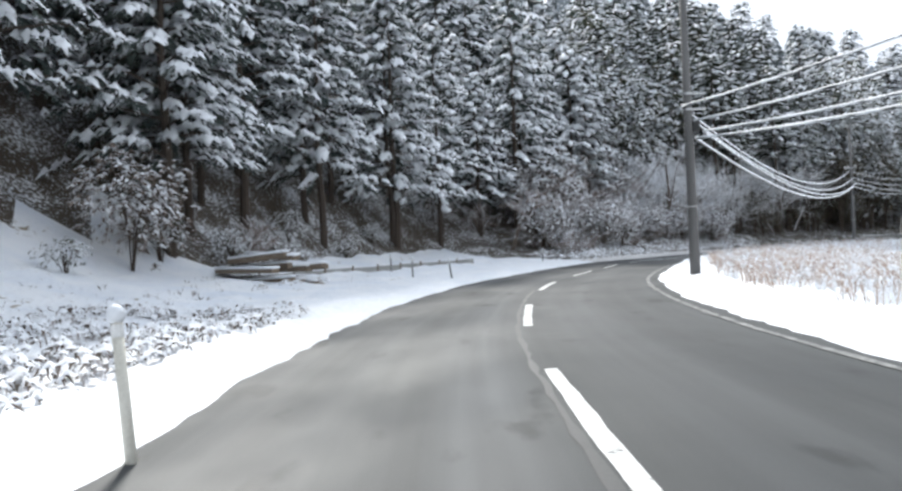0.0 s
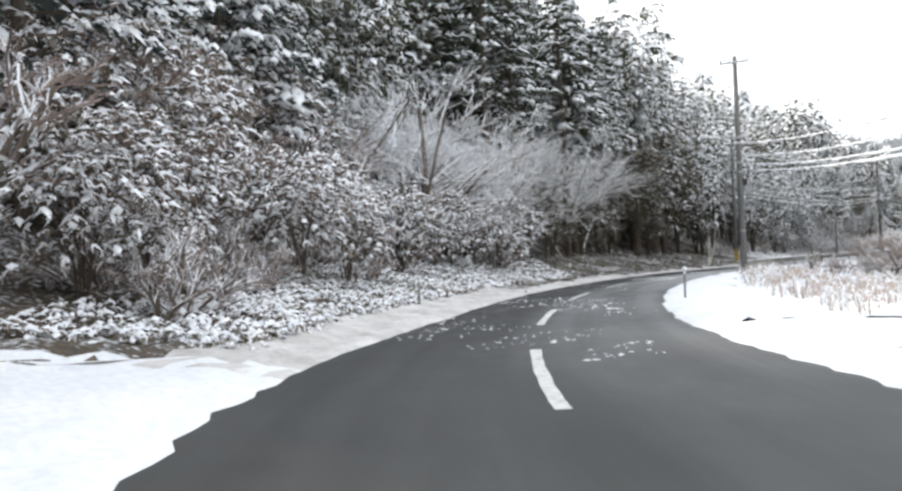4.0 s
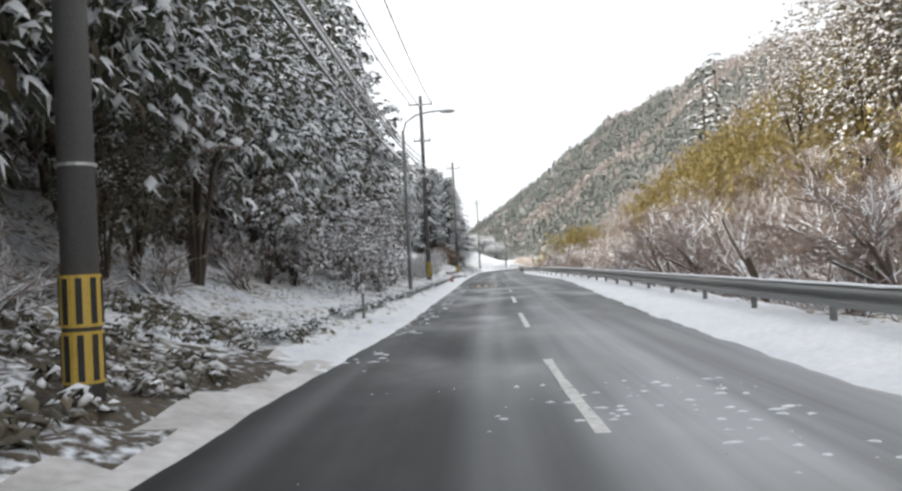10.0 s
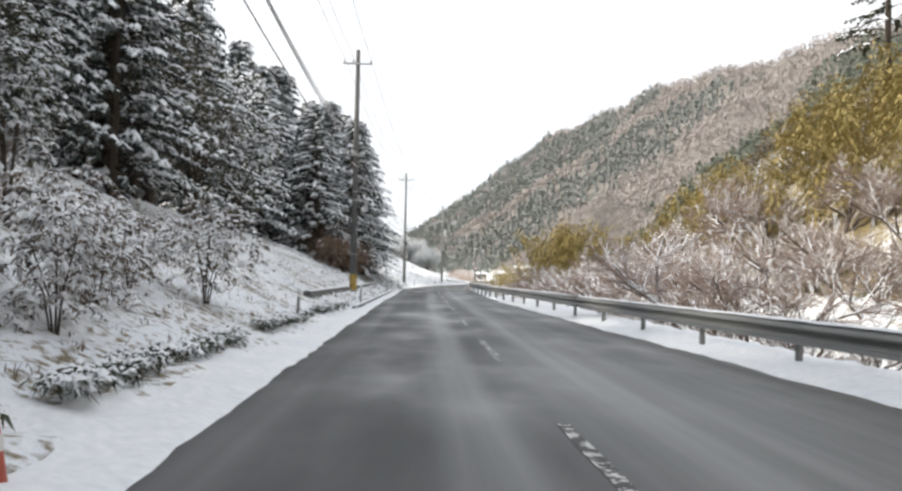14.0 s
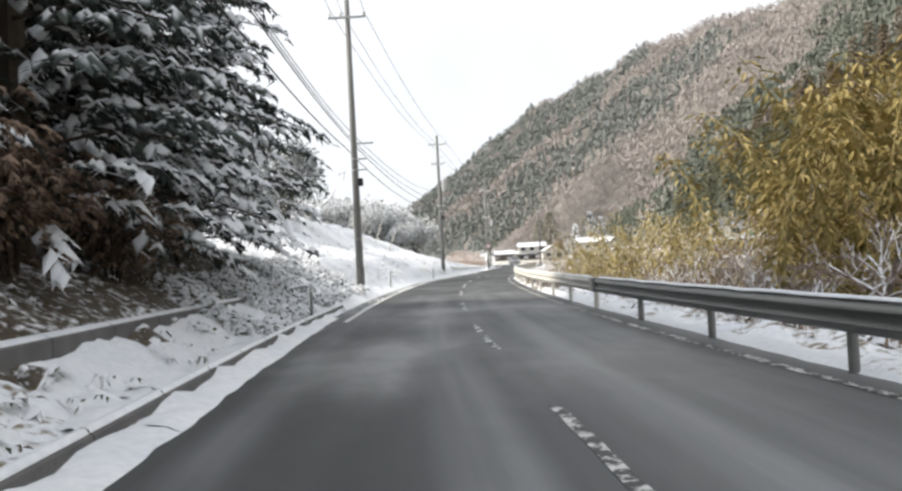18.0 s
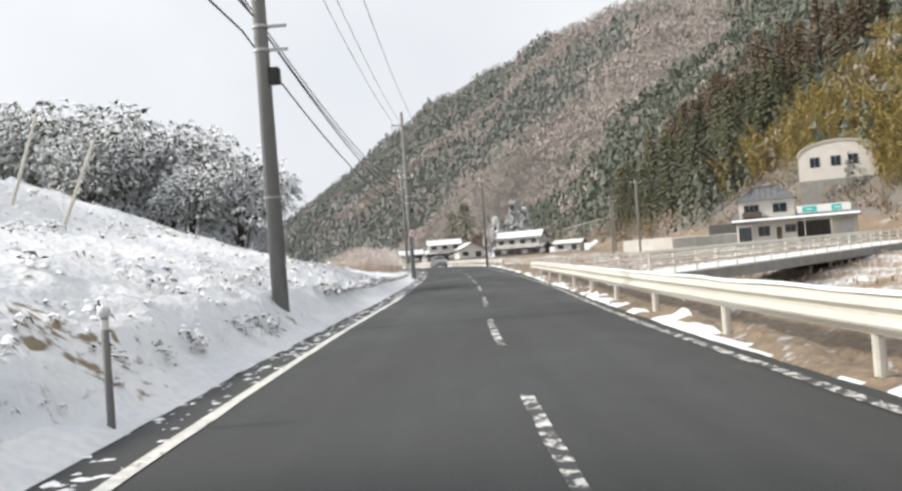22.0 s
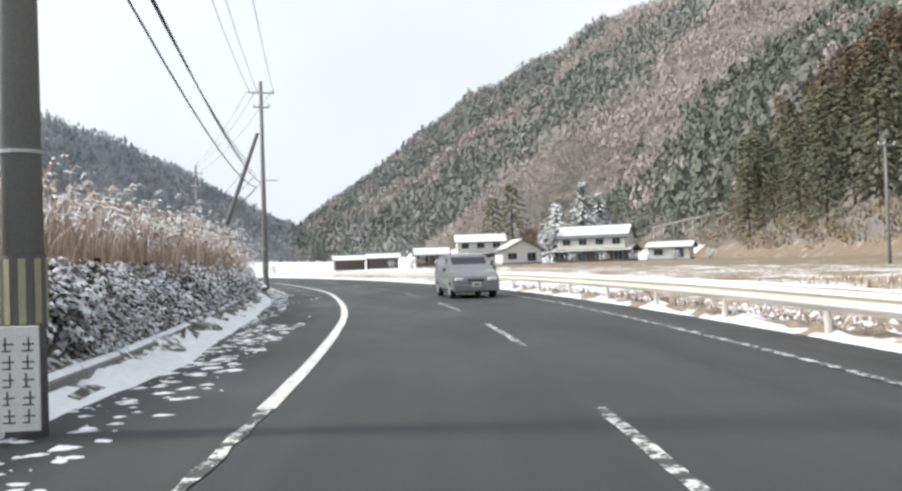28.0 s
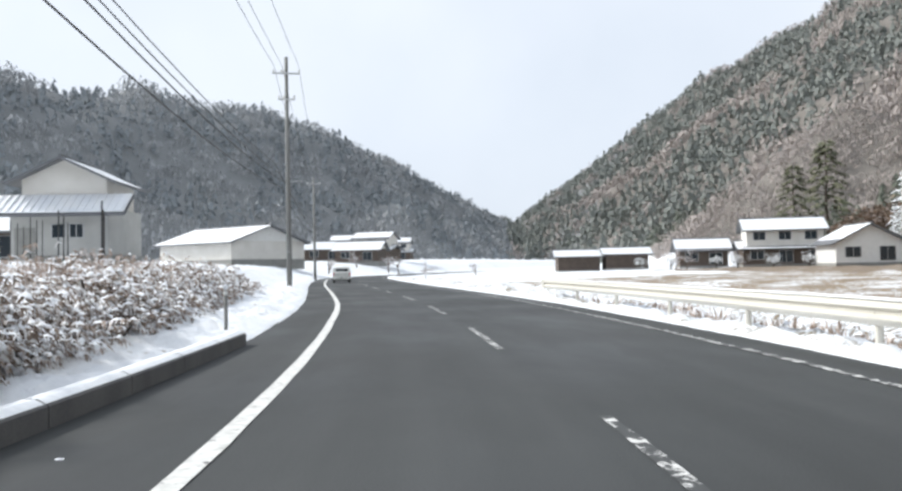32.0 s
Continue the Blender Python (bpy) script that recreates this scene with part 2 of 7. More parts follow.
M_CHERRY = snowy("pinkish_twig_with_snow", [(0, (0.23, 0.165, 0.135)), (0.5, (0.32, 0.245, 0.205)), (1, (0.42, 0.335, 0.29))], -0.25, 0.5, 0.9, 1.2, 0.4)
# Cedar, evergreen leaf and scrub colours are lifted by a painted veil of glare.
M_CEDAR = snowy("cedar_with_snow", [(0, (0.045, 0.062, 0.058)), (0.5, (0.070, 0.090, 0.080)), (1, (0.10, 0.118, 0.10))], 0.05, 0.2, 0.8, 0.9, 0.35)
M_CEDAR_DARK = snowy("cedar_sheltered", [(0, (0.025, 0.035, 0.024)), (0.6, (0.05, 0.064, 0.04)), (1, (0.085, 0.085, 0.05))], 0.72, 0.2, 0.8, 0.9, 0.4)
M_LEAF = snowy("evergreen_leaf_with_snow", [(0, (0.04, 0.055, 0.035)), (0.5, (0.075, 0.088, 0.05)), (1, (0.15, 0.12, 0.08))], 0.2, 0.35, 0.6, 1.5, 0.5)
M_BAMBOO = snowy("bamboo_leaf", [(0, (0.18, 0.155, 0.05)), (0.5, (0.33, 0.26, 0.085)), (1, (0.46, 0.36, 0.15))], 0.85, 0.2, 0.6, 0.8, 0.4)
M_DRY = snowy("dry_reed", [(0, (0.30, 0.22, 0.17)), (0.5, (0.46, 0.36, 0.29)), (1, (0.64, 0.54, 0.47))], 0.45, 0.35, 0.8, 1.5, 0.6)
M_TUSSOCK = snowy("tussock_with_snow", [(0, (0.17, 0.13, 0.10)), (0.5, (0.33, 0.255, 0.20)), (1, (0.50, 0.41, 0.345))], 0.5, 0.4, 0.8, 1.5, 0.5)
M_SCRUB = snowy("scrub_with_snow", [(0, (0.085, 0.070, 0.052)), (0.5, (0.17, 0.135, 0.105)), (1, (0.30, 0.235, 0.20))], 0.42, 0.4, 0.8, 1.2, 0.5)
# Far woods are painted paler than near trees, distance haze in the colour.
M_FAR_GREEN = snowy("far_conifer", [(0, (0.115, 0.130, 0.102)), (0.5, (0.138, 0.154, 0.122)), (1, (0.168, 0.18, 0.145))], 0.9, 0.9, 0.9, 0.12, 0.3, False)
# Greyer copy for the far ridges, with more haze in its colour.
M_FAR_MID = snowy("far_hazy_conifer", [(0, (0.18, 0.194, 0.178)), (0.5, (0.205, 0.22, 0.203)), (1, (0.235, 0.248, 0.23))], 0.9, 0.9, 0.9, 0.12, 0.3, False)
# Besides snow dust, this blue-grey has distance haze mixed into it.
M_FAR_BLUE = snowy("far_dusted_hazy_wood", [(0, (0.225, 0.25, 0.268)), (0.5, (0.262, 0.288, 0.306)), (1, (0.305, 0.33, 0.346))], 0.55, 0.9, 0.9, 0.12, 0.3, False)
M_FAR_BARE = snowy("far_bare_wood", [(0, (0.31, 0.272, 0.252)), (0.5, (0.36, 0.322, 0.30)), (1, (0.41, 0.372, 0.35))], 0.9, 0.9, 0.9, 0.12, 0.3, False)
# Frosted twigs, paled further by haze put into the colour.
M_FAR_FROST_HAZE = snowy("far_frosted_hazy_wood", [(0, (0.30, 0.31, 0.32)), (0.5, (0.345, 0.358, 0.368)), (1, (0.40, 0.412, 0.42))], 0.7, 0.9, 0.9, 0.12, 0.3, False)
M_FAR_SCRUB = snowy("far_slope_scrub", [(0, (0.15, 0.115, 0.07)), (0.5, (0.21, 0.165, 0.105)), (1, (0.29, 0.235, 0.165))], 0.95, 0.5, 0.9, 0.3, 0.3, True)
M_HILLCEDAR = snowy("slope_cedar", [(0, (0.08, 0.088, 0.050)), (0.5, (0.115, 0.122, 0.072)), (1, (0.16, 0.158, 0.10))], 1.05, 0.3, 0.85, 0.5, 0.5)
M_BROWNCEDAR = snowy("brown_cedar", [(0, (0.10, 0.075, 0.045)), (0.5, (0.15, 0.11, 0.065)), (1, (0.20, 0.15, 0.095))], 0.95, 0.3, 0.9, 0.08, 0.4)
M_HILL = plain("hill_ground", (0.15, 0.137, 0.122), (0.21, 0.193, 0.175), 0.05, 0.9, 0, 0.3, 1.2)
# Ground of the left mountain: snow dust plus haze painted into the base.
M_HILL_DUST_HAZE = plain("dusted_hazy_hill_ground", (0.17, 0.18, 0.185), (0.26, 0.27, 0.275), 0.05, 0.9, 0, 0.3, 1.2)
# Darkened copy of the cedar greens, shade put into the colour.
M_CEDAR_SHADED = snowy("cedar_shade_tinted", [(0, (0.030, 0.042, 0.038)), (0.5, (0.046, 0.062, 0.054)), (1, (0.07, 0.085, 0.068))], 0.62, 0.2, 0.8, 0.4, 0.9)
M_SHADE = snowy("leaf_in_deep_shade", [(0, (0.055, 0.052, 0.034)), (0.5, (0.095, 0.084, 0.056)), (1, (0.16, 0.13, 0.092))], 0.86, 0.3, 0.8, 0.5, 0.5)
M_BANKGRASS = snowy("hanging_dark_grass", [(0, (0.035, 0.03, 0.024)), (0.5, (0.085, 0.07, 0.055)), (1, (0.17, 0.14, 0.115))], 0.35, 0.35, 0.85, 1.6, 0.6)


M_PAINT_WORN = worn_paint("worn_road_paint", 0.49, 0.56, 5.0)
M_PAINT_DULL = worn_paint("dull_road_paint", 0.40, 0.60, 4.0, (0.22, 0.22, 0.21), (0.36, 0.36, 0.34))
M_PAINT_FAIR = worn_paint("fair_road_paint", 0.34, 0.42, 4.0)


def asphalt():
    m, nt, b = material("asphalt", 0.6)
    b.inputs["Specular IOR Level"].default_value = 0.22
    uv = nt.nodes.new("ShaderNodeUVMap")
    uv.uv_map = "road"
    sep = nt.nodes.new("ShaderNodeSeparateXYZ")
    nt.links.new(uv.outputs[0], sep.inputs[0])

    def n(scale, stretch, detail=5.0):
        mp = nt.nodes.new("ShaderNodeMapping")
        mp.inputs["Scale"].default_value = stretch
        nt.links.new(uv.outputs[0], mp.inputs[0])
        t = nt.nodes.new("ShaderNodeTexNoise")
        t.inputs["Scale"].default_value, t.inputs["Detail"].default_value = scale, detail
        nt.links.new(mp.outputs[0], t.inputs["Vector"])
        return t.outputs[0]

    def between(sock, a, b_):
        r = nt.nodes.new("ShaderNodeMapRange")
        r.interpolation_type = "SMOOTHSTEP"
        r.inputs[1].default_value, r.inputs[2].default_value = a, b_
        nt.links.new(sock, r.inputs[0])
        return r.outputs[0]
    grain = n(70.0, (1, 1, 1), 2.0)
    streak = n(1.0, (0.045, 1.9, 1), 4.0)
    blotch = n(0.4, (0.45, 1, 1), 8.0)
    patch_ = n(0.10, (1, 1.6, 1), 4.0)
    base = ramp(nt, grain, [(0.25, (0.030, 0.032, 0.033)), (0.75, (0.060, 0.063, 0.063))])
    # dry surface at first, then a wet lane with frost on the other one, then dry again
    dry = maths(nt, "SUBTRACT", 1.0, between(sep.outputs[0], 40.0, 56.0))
    icy = maths(nt, "MULTIPLY", between(sep.outputs[0], 50.0, 66.0), maths(nt, "SUBTRACT", 1.0, between(sep.outputs[0], 235.0, 300.0)))
    rime = maths(nt, "SUBTRACT", 1.0, between(sep.outputs[0], 118.0, 150.0))
    far_lane = between(sep.outputs[1], -0.7, 0.6)
    frost = maths(nt, "ADD", maths(nt, "MULTIPLY", streak, 0.5), maths(nt, "MULTIPLY", blotch, 0.5))
    frost = ramp(nt, frost, [(0.36, (0, 0, 0)), (0.66, (1, 1, 1))])
    lane = maths(nt, "ADD", maths(nt, "MULTIPLY", far_lane, maths(nt, "ADD", maths(nt, "MULTIPLY", maths(nt, "MULTIPLY", rime, between(sep.outputs[0], 78.0, 98.0)), 0.75), 0.22)), 0.05)
    f_icy = maths(nt, "MULTIPLY", icy, maths(nt, "MULTIPLY", maths(nt, "ADD", frost, 0.25), lane))
    wet = maths(nt, "MULTIPLY", maths(nt, "MULTIPLY", icy, rime), maths(nt, "SUBTRACT", 1.0, far_lane))
    base = mix(nt, wet, base, (0.014, 0.015, 0.016))
    # the first stretch's base is darkened to offset its raised exposure
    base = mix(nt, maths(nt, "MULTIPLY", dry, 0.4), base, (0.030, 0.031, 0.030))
    # pale dried strips between the wheel tracks
    sway = maths(nt, "ADD", sep.outputs[1], maths(nt, "MULTIPLY", maths(nt, "SUBTRACT", n(0.5, (0.12, 0.3, 1), 3.0), 0.5), 0.7))

    def strip_at(d0, half):
        off = maths(nt, "ABSOLUTE", maths(nt, "SUBTRACT", sway, d0))
        return maths(nt, "SUBTRACT", 1.0, between(off, half * 0.15, half))
    strips = maths(nt, "ADD", maths(nt, "MULTIPLY", strip_at(-0.75, 0.5), 0.42), maths(nt, "MULTIPLY", strip_at(1.05, 0.7), 0.26))
    strips = maths(nt, "ADD", strips, maths(nt, "MULTIPLY", strip_at(-2.75, 0.4), 0.2))
    worn = maths(nt, "MULTIPLY", between(sep.outputs[0], 108.0, 135.0), maths(nt, "SUBTRACT", 1.0, between(sep.outputs[0], 240.0, 275.0)))
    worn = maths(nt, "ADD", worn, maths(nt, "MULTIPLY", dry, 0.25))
    strips = maths(nt, "MULTIPLY", maths(nt, "MULTIPLY", strips, worn), maths(nt, "ADD", maths(nt, "MULTIPLY", frost, 0.9), 0.25))
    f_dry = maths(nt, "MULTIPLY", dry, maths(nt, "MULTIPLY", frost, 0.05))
    f = maths(nt, "ADD", maths(nt, "ADD", maths(nt, "ADD", f_icy, strips), f_dry), maths(nt, "MULTIPLY", frost, 0.05))
    col = mix(nt, f, base, (0.42, 0.43, 0.44))
    damp = maths(nt, "MULTIPLY", dry, between(n(0.9, (0.5, 1.3, 1), 5.0), 0.60, 0.70))
    col = mix(nt, maths(nt, "MULTIPLY", damp, 0.6), col, (0.018, 0.018, 0.018))
    wear = ramp(nt, patch_, [(0.35, (0.84, 0.84, 0.84)), (0.65, (1.14, 1.14, 1.14))])
    col = mix(nt, 1.0, col, wear, "MULTIPLY")
    nt.links.new(col, b.inputs["Base Color"])
    rough = mix(nt, icy, ramp(nt, blotch, [(0.35, (0.55, 0.55, 0.55)), (0.65, (0.8, 0.8, 0.8))]), ramp(nt, blotch, [(0.35, (0.32, 0.32, 0.32)), (0.6, (0.7, 0.7, 0.7))]))
    nt.links.new(rough, b.inputs["Roughness"])
    bump(nt, b, grain, 0.25, 0.005)
    return m


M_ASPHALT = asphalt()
M_TAR = plain("tar", (0.018, 0.018, 0.018), (0.03, 0.03, 0.03), 3, 0.55)

# ---- the road's centre line: s metres along it, d metres to its right ----
CENTRE = [(110.3, -201.6), (97.4, -195.9), (84.6, -190.1), (71.85, -184.2), (59.2, -178.3), (47.4, -170.9), (36.8, -161.8), (26.9, -152.1),
          (18.9, -140.6), (12.7, -128.0), (8.2, -114.8), (5.6, -101.1), (4.4, -87.2), (3.8, -73.1), (3.4, -59.1), (3.0, -45.1), (2.4, -31.0),
          (1.9, -17.0), (1.5, -2.9), (1.1, 11.1), (0.7, 25.2), (0.3, 39.2), (0.4, 53.2), (1.0, 67.2), (2.1, 81.2), (4.0, 95.1), (6.3, 109.0),
          (8.4, 122.9), (10.3, 136.8), (12.1, 150.8), (13.7, 164.8), (14.6, 178.9), (14.6, 193.1), (13.5, 207.2), (11.1, 221.1)]
CENTRE += [(8.1, 236.0), (3.9, 252.0), (-1.4, 268.5), (-7.8, 287.5), (-14.6, 309.0), (-20.5, 330.0), (-24.0, 352.0), (-22.0, 380.0), (-16.0, 420.0)]


def spline(points, step=1.0):
    """Points every step metres along a smooth curve through the given ones."""
    p = np.array([2 * np.array(points[0]) - points[1], *points, 2 * np.array(points[-1]) - points[-2]], float)
    out = []
    for i in range(1, len(p) - 2):
        for u in np.linspace(0, 1, 24, endpoint=False):
            a, b, c, d = p[i - 1:i + 3]
            out.append(0.5 * (2 * b + (c - a) * u + (2 * a - 5 * b + 4 * c - d) * u * u + (3 * b - a - 3 * c + d) * u ** 3))
    out.append(p[-2])
    out = np.array(out)
    length = np.r_[0, np.cumsum(np.linalg.norm(np.diff(out, axis=0), axis=1))]
    at = np.arange(0, length[-1], step)
    return np.stack([np.interp(at, length, out[:, i]) for i in range(out.shape[1])], 1)


S0 = -42.0
LINE = spline(CENTRE)
LINE_S = S0 + np.arange(len(LINE))
TAN = np.gradient(LINE, axis=0)
TAN /= np.linalg.norm(TAN, axis=1)[:, None]


def way(s):
    """Centre and direction of the road at s (numbers or arrays)."""
    c = np.stack([np.interp(s, LINE_S, LINE[:, i]) for i in (0, 1)], -1)
    t = np.stack([np.interp(s, LINE_S, TAN[:, i]) for i in (0, 1)], -1)
    return c, t / np.linalg.norm(t, axis=-1, keepdims=True)


def W(s, d, z=0.0):
    """The place s along the road and d to its right."""
    c, t = way(s)
    return Vector((c[0] + t[1] * d, c[1] - t[0] * d, z))


def heading(s):
    """Degrees by which the road's direction is turned left of +y."""
    _, t = way(s)
    return math.degrees(math.atan2(-t[0], t[1]))


def along(x, y):
    """s and d of places given as arrays."""
    x, y = np.asarray(x, float).ravel(), np.asarray(y, float).ravel()
    s, d = np.empty(len(x)), np.empty(len(x))
    for i in range(0, len(x), 4000):
        px, py = x[i:i + 4000, None], y[i:i + 4000, None]
        k = ((px - LINE[None, :, 0]) ** 2 + (py - LINE[None, :, 1]) ** 2).argmin(1)
        dx, dy = px[:, 0] - LINE[k, 0], py[:, 0] - LINE[k, 1]
        s[i:i + 4000] = LINE_S[k] + dx * TAN[k, 0] + dy * TAN[k, 1]
        d[i:i + 4000] = dx * TAN[k, 1] - dy * TAN[k, 0]
    return s, d


# ---- the lie of the land ----
LEFT_D = np.array([-60, -25, -15, -10, -6.5, -4.6, -3.4])
LEFT = {-40: (25, 5, .8, .4, .2, .1, 0), 0: (26, 6, 1.6, .5, .15, .1, 0), 14: (27, 6, 1.8, .35, .1, .1, 0), 25: (28, 5, .8, .2, .1, .05, 0), 45: (30, 7, 1, .35, .15, .05, 0),
        57: (34, 8, 1.2, .45, .2, .1, 0), 68: (35, 12, 4, 1.6, .6, .15, 0), 90: (36, 12, 4.5, 1.8, .7, .15, 0), 125: (36, 12, 4, 1.5, .5, .15, 0)}
LEFT.update({150: (34, 12, 5, 1.8, .5, .1, 0), 172: (30, 10, 6, 3, .7, .1, 0), 190: (26, 10, 6, 3.4, .9, .1, 0), 207: (18, 8, 5, 2.6, .7, 0, -.05),
             225: (10, 6, 4.5, 2.4, .8, -.08, -.05), 245: (6, 5, 4.2, 2.6, .9, -.08, 0), 256: (6, 5, 4.2, 2.5, 1.1, .0, 0), 262: (5, 4.4, 3.4, 2.2, 1.3, .3, 0), 274: (5, 4.8, 3.0, 1.6, 1.3, .3, 0)})
LEFT.update({290: (5, 4.6, 3.2, 1.7, 1.3, .3, 0), 332: (1, 1.5, 1.8, 1.5, .9, .2, 0), 348: (.9, .9, .9, .8, .6, .15, 0),
             375: (.5, .4, .4, .4, .3, .1, 0), 388: (.5, .6, 1, 1.3, .7, .05, 0), 415: (.5, .6, .9, 1.2, .6, .05, 0)})
LEFT.update({427: (1.5, 1.2, .9, .8, .5, .1, 0), 470: (2.4, 2.2, 1.7, 1.0, .4, .1, 0), 700: (3.5, 3.5, 3, 1.6, .4, .1, 0)})
LEFT.update({262: (6, 5.5, 4.2, 2.4, 1.5, .3, 0), 284: (6.5, 6.5, 6, 2.7, 1.6, .3, 0), 298: (6.5, 6.5, 5.9, 2.7, 1.7, .65, 0), 314: (6.2, 6.2, 5.6, 2.6, 1.6, .75, 0), 322: (5.2, 5.2, 4.8, 2.7, 1.5, .5, 0), 332: (1.9, 1.9, 1.9, 1.7, 1.1, .3, 0)})
for k in (274, 290, 332):
    del LEFT[k]
# one more knot close to the road: a steep face where the bank is cut
LEFT_D = np.array([-60, -25, -15, -10, -6.5, -6.1, -4.6, -3.4])
LEFT = {k: v[:5] + (v[4] + (v[5] - v[4]) * 0.21,) + v[5:] for k, v in LEFT.items()}
for k, a, b in ((434, 1.5, 1.4), (470, 2.4, 2.2)):
    LEFT[k] = (a, b, 1.4, 1.2, .25, .16, .08, 0)
for k, top in ((388, 1.3), (415, 1.3)):
    LEFT[k] = (.5, .7, 1.2, 1.6, top, .12, .05, 0)
RIGHT_D = np.array([3.4, 5, 7, 10, 15, 25, 60])
RIGHT = {-40: (0, .05, -.1, -.3, -.3, -.3, 0), 55: (0, .05, -.1, -.3, -.3, -.3, 0), 85: (0, .1, .1, -.5, -1, -1, 0),
         110: (0, .1, -.5, -1.5, -1.2, 3, 24), 168: (0, .1, -.3, -1, 1.5, 10, 34), 228: (0, 0, -.6, -1.5, 1.2, 9.5, 32)}
RIGHT.update({256: (0, 0, -.8, -2.2, -1.2, 4.5, 18), 276: (0, 0, -1, -2.6, -2.8, -1.5, 2), 330: (0, 0, -1, -2.6, -2.8, -1.5, -.2),
              352: (0, .05, -.4, -1, -1.2, -.8, 0), 406: (0, 0, -.5, -.6, -.5, -.2, .3), 700: (0, 0, -.5, -.6, -.4, 0, .5)})


def bank_shift(s):
    """How far the steep bank on the left draws back from the road on the last bend."""
    return np.interp(s, [384, 392, 400, 408, 420, 430, 440], [0.0, 0.0, -0.4, -0.75, -0.7, -0.4, 0.0])


def profile(s, d):
    z = np.zeros(len(s))
    d = np.where(d < -4.6, np.minimum(d - bank_shift(s), -4.6), d)
    for table, knots in ((LEFT, LEFT_D), (RIGHT, RIGHT_D)):
        st = np.array(sorted(table))
        rows = np.array([table[k] for k in st], float)
        at = np.stack([np.interp(s, st, rows[:, i]) for i in range(len(knots))], 1)
        side = d < 0 if knots[0] < 0 else d > 0
        j = np.clip(np.searchsorted(knots, d) - 1, 0, len(knots) - 2)
        f = np.clip((d - knots[j]) / (knots[j + 1] - knots[j]), 0, 1)
        n = np.arange(len(s))
        z = np.where(side, at[n, j] * (1 - f) + at[n, j + 1] * f, z)
    return np.where((np.abs(d) < 3.4) | ((d > 0) & (d < 5.2) & (s > 380)), 0.0, z)


def tent(x, y, ridge, slope):
    """A mountain: a ridge line with even flanks."""
    z = np.full(len(x), -50.0)
    for a, b in zip(ridge, ridge[1:]):
        a, b = np.array(a, float), np.array(b, float)
        u = b[:2] - a[:2]
        f = np.clip(((x - a[0]) * u[0] + (y - a[1]) * u[1]) / (u @ u), 0, 1)
        dist = np.hypot(x - a[0] - f * u[0], y - a[1] - f * u[1])
        z = np.maximum(z, a[2] + f * (b[2] - a[2]) - slope * dist)
    return z


RIDGES = [([(275, 926, 232), (300, 740, 206), (400, 600, 228), (420, 400, 240), (380, 250, 220), (345, 120, 190), (335, 40, 180)], 0.72),
          ([(330, 690, 215), (200, 620, 105), (110, 590, 52), (55, 560, 14)], 0.7),
          ([(275, 926, 236), (230, 1150, 238), (170, 1330, 232), (95, 1400, 178), (15, 1450, 130), (-95, 1470, 48), (-180, 1480, -14)], 0.75),
          ([(85, -90, 42), (80, -20, 44), (72, 40, 30), (62, 85, 6)], 0.75),
          ([(90, -320, 60), (20, -270, 60), (-60, -190, 55), (-85, -100, 50), (-80, -40, 36), (-66, 5, 6)], 0.6),
          (LEFT_FAR, 0.62),
          ([(262, 880, 198), (170, 850, 136), (95, 860, 86), (40, 880, 44), (0, 900, 6)], 0.72)]


def waves(x, y, size, seed=0.0):
    """Smooth unevenness, about -1 to 1."""
    k = 6.283 / size
    return (np.sin(k * (x + 0.31 * y) + 1.3 + seed) * np.sin(k * (0.83 * y - 0.42 * x) + 0.4 + 2 * seed)
            + 0.55 * np.sin(2.1 * k * (0.9 * x - 0.5 * y) + 2.1 + seed) * np.sin(1.9 * k * (0.6 * x + y) + seed)
            + 0.3 * np.sin(4.3 * k * (x * 0.4 + y) + seed) * np.sin(3.9 * k * (x - y * 0.35) + 3 * seed))


def height(x, y, s=None, d=None):
    x, y = np.asarray(x, float).ravel(), np.asarray(y, float).ravel()
    if s is None:
        s, d = along(x, y)
    low = profile(s, d)
    hill = np.full(len(x), -50.0)
    for ridge, slope in RIDGES:
        hill = np.maximum(hill, tent(x, y, ridge, slope))
    rough = np.clip(hill / 40, 0, 1)
    hill = hill + rough * (6 * waves(x, y, 140) + 1.2 * waves(x, y, 52, 1.7))
    f = np.maximum(np.clip((np.abs(d) - 12) / 26, 0, 1), np.clip((s - LINE_S[-1] - 5) / 60, 0, 1))
    z = low + f * f * (3 - 2 * f) * np.maximum(hill - low, 0)
    off = np.clip((np.abs(d) - 4.5) / 5, 0, 1)
    return z + off * (0.10 * waves(x, y, 7.0) + 0.05 * waves(x, y, 2.6, 2.0))


def ground_at(x, y):
    return float(height([x], [y])[0])


# ---- helpers that make objects ----
def mesh_of(name, verts, faces, mat=None, smooth=False):
    me = bpy.data.meshes.new(name)
    me.from_pydata(verts.tolist() if isinstance(verts, np.ndarray) else verts, [], faces.tolist() if isinstance(faces, np.ndarray) else faces)
    for m in (mat if isinstance(mat, (list, tuple)) else [mat]):
        if m:
            me.materials.append(m)
    if smooth:
        me.shade_smooth()
    return me


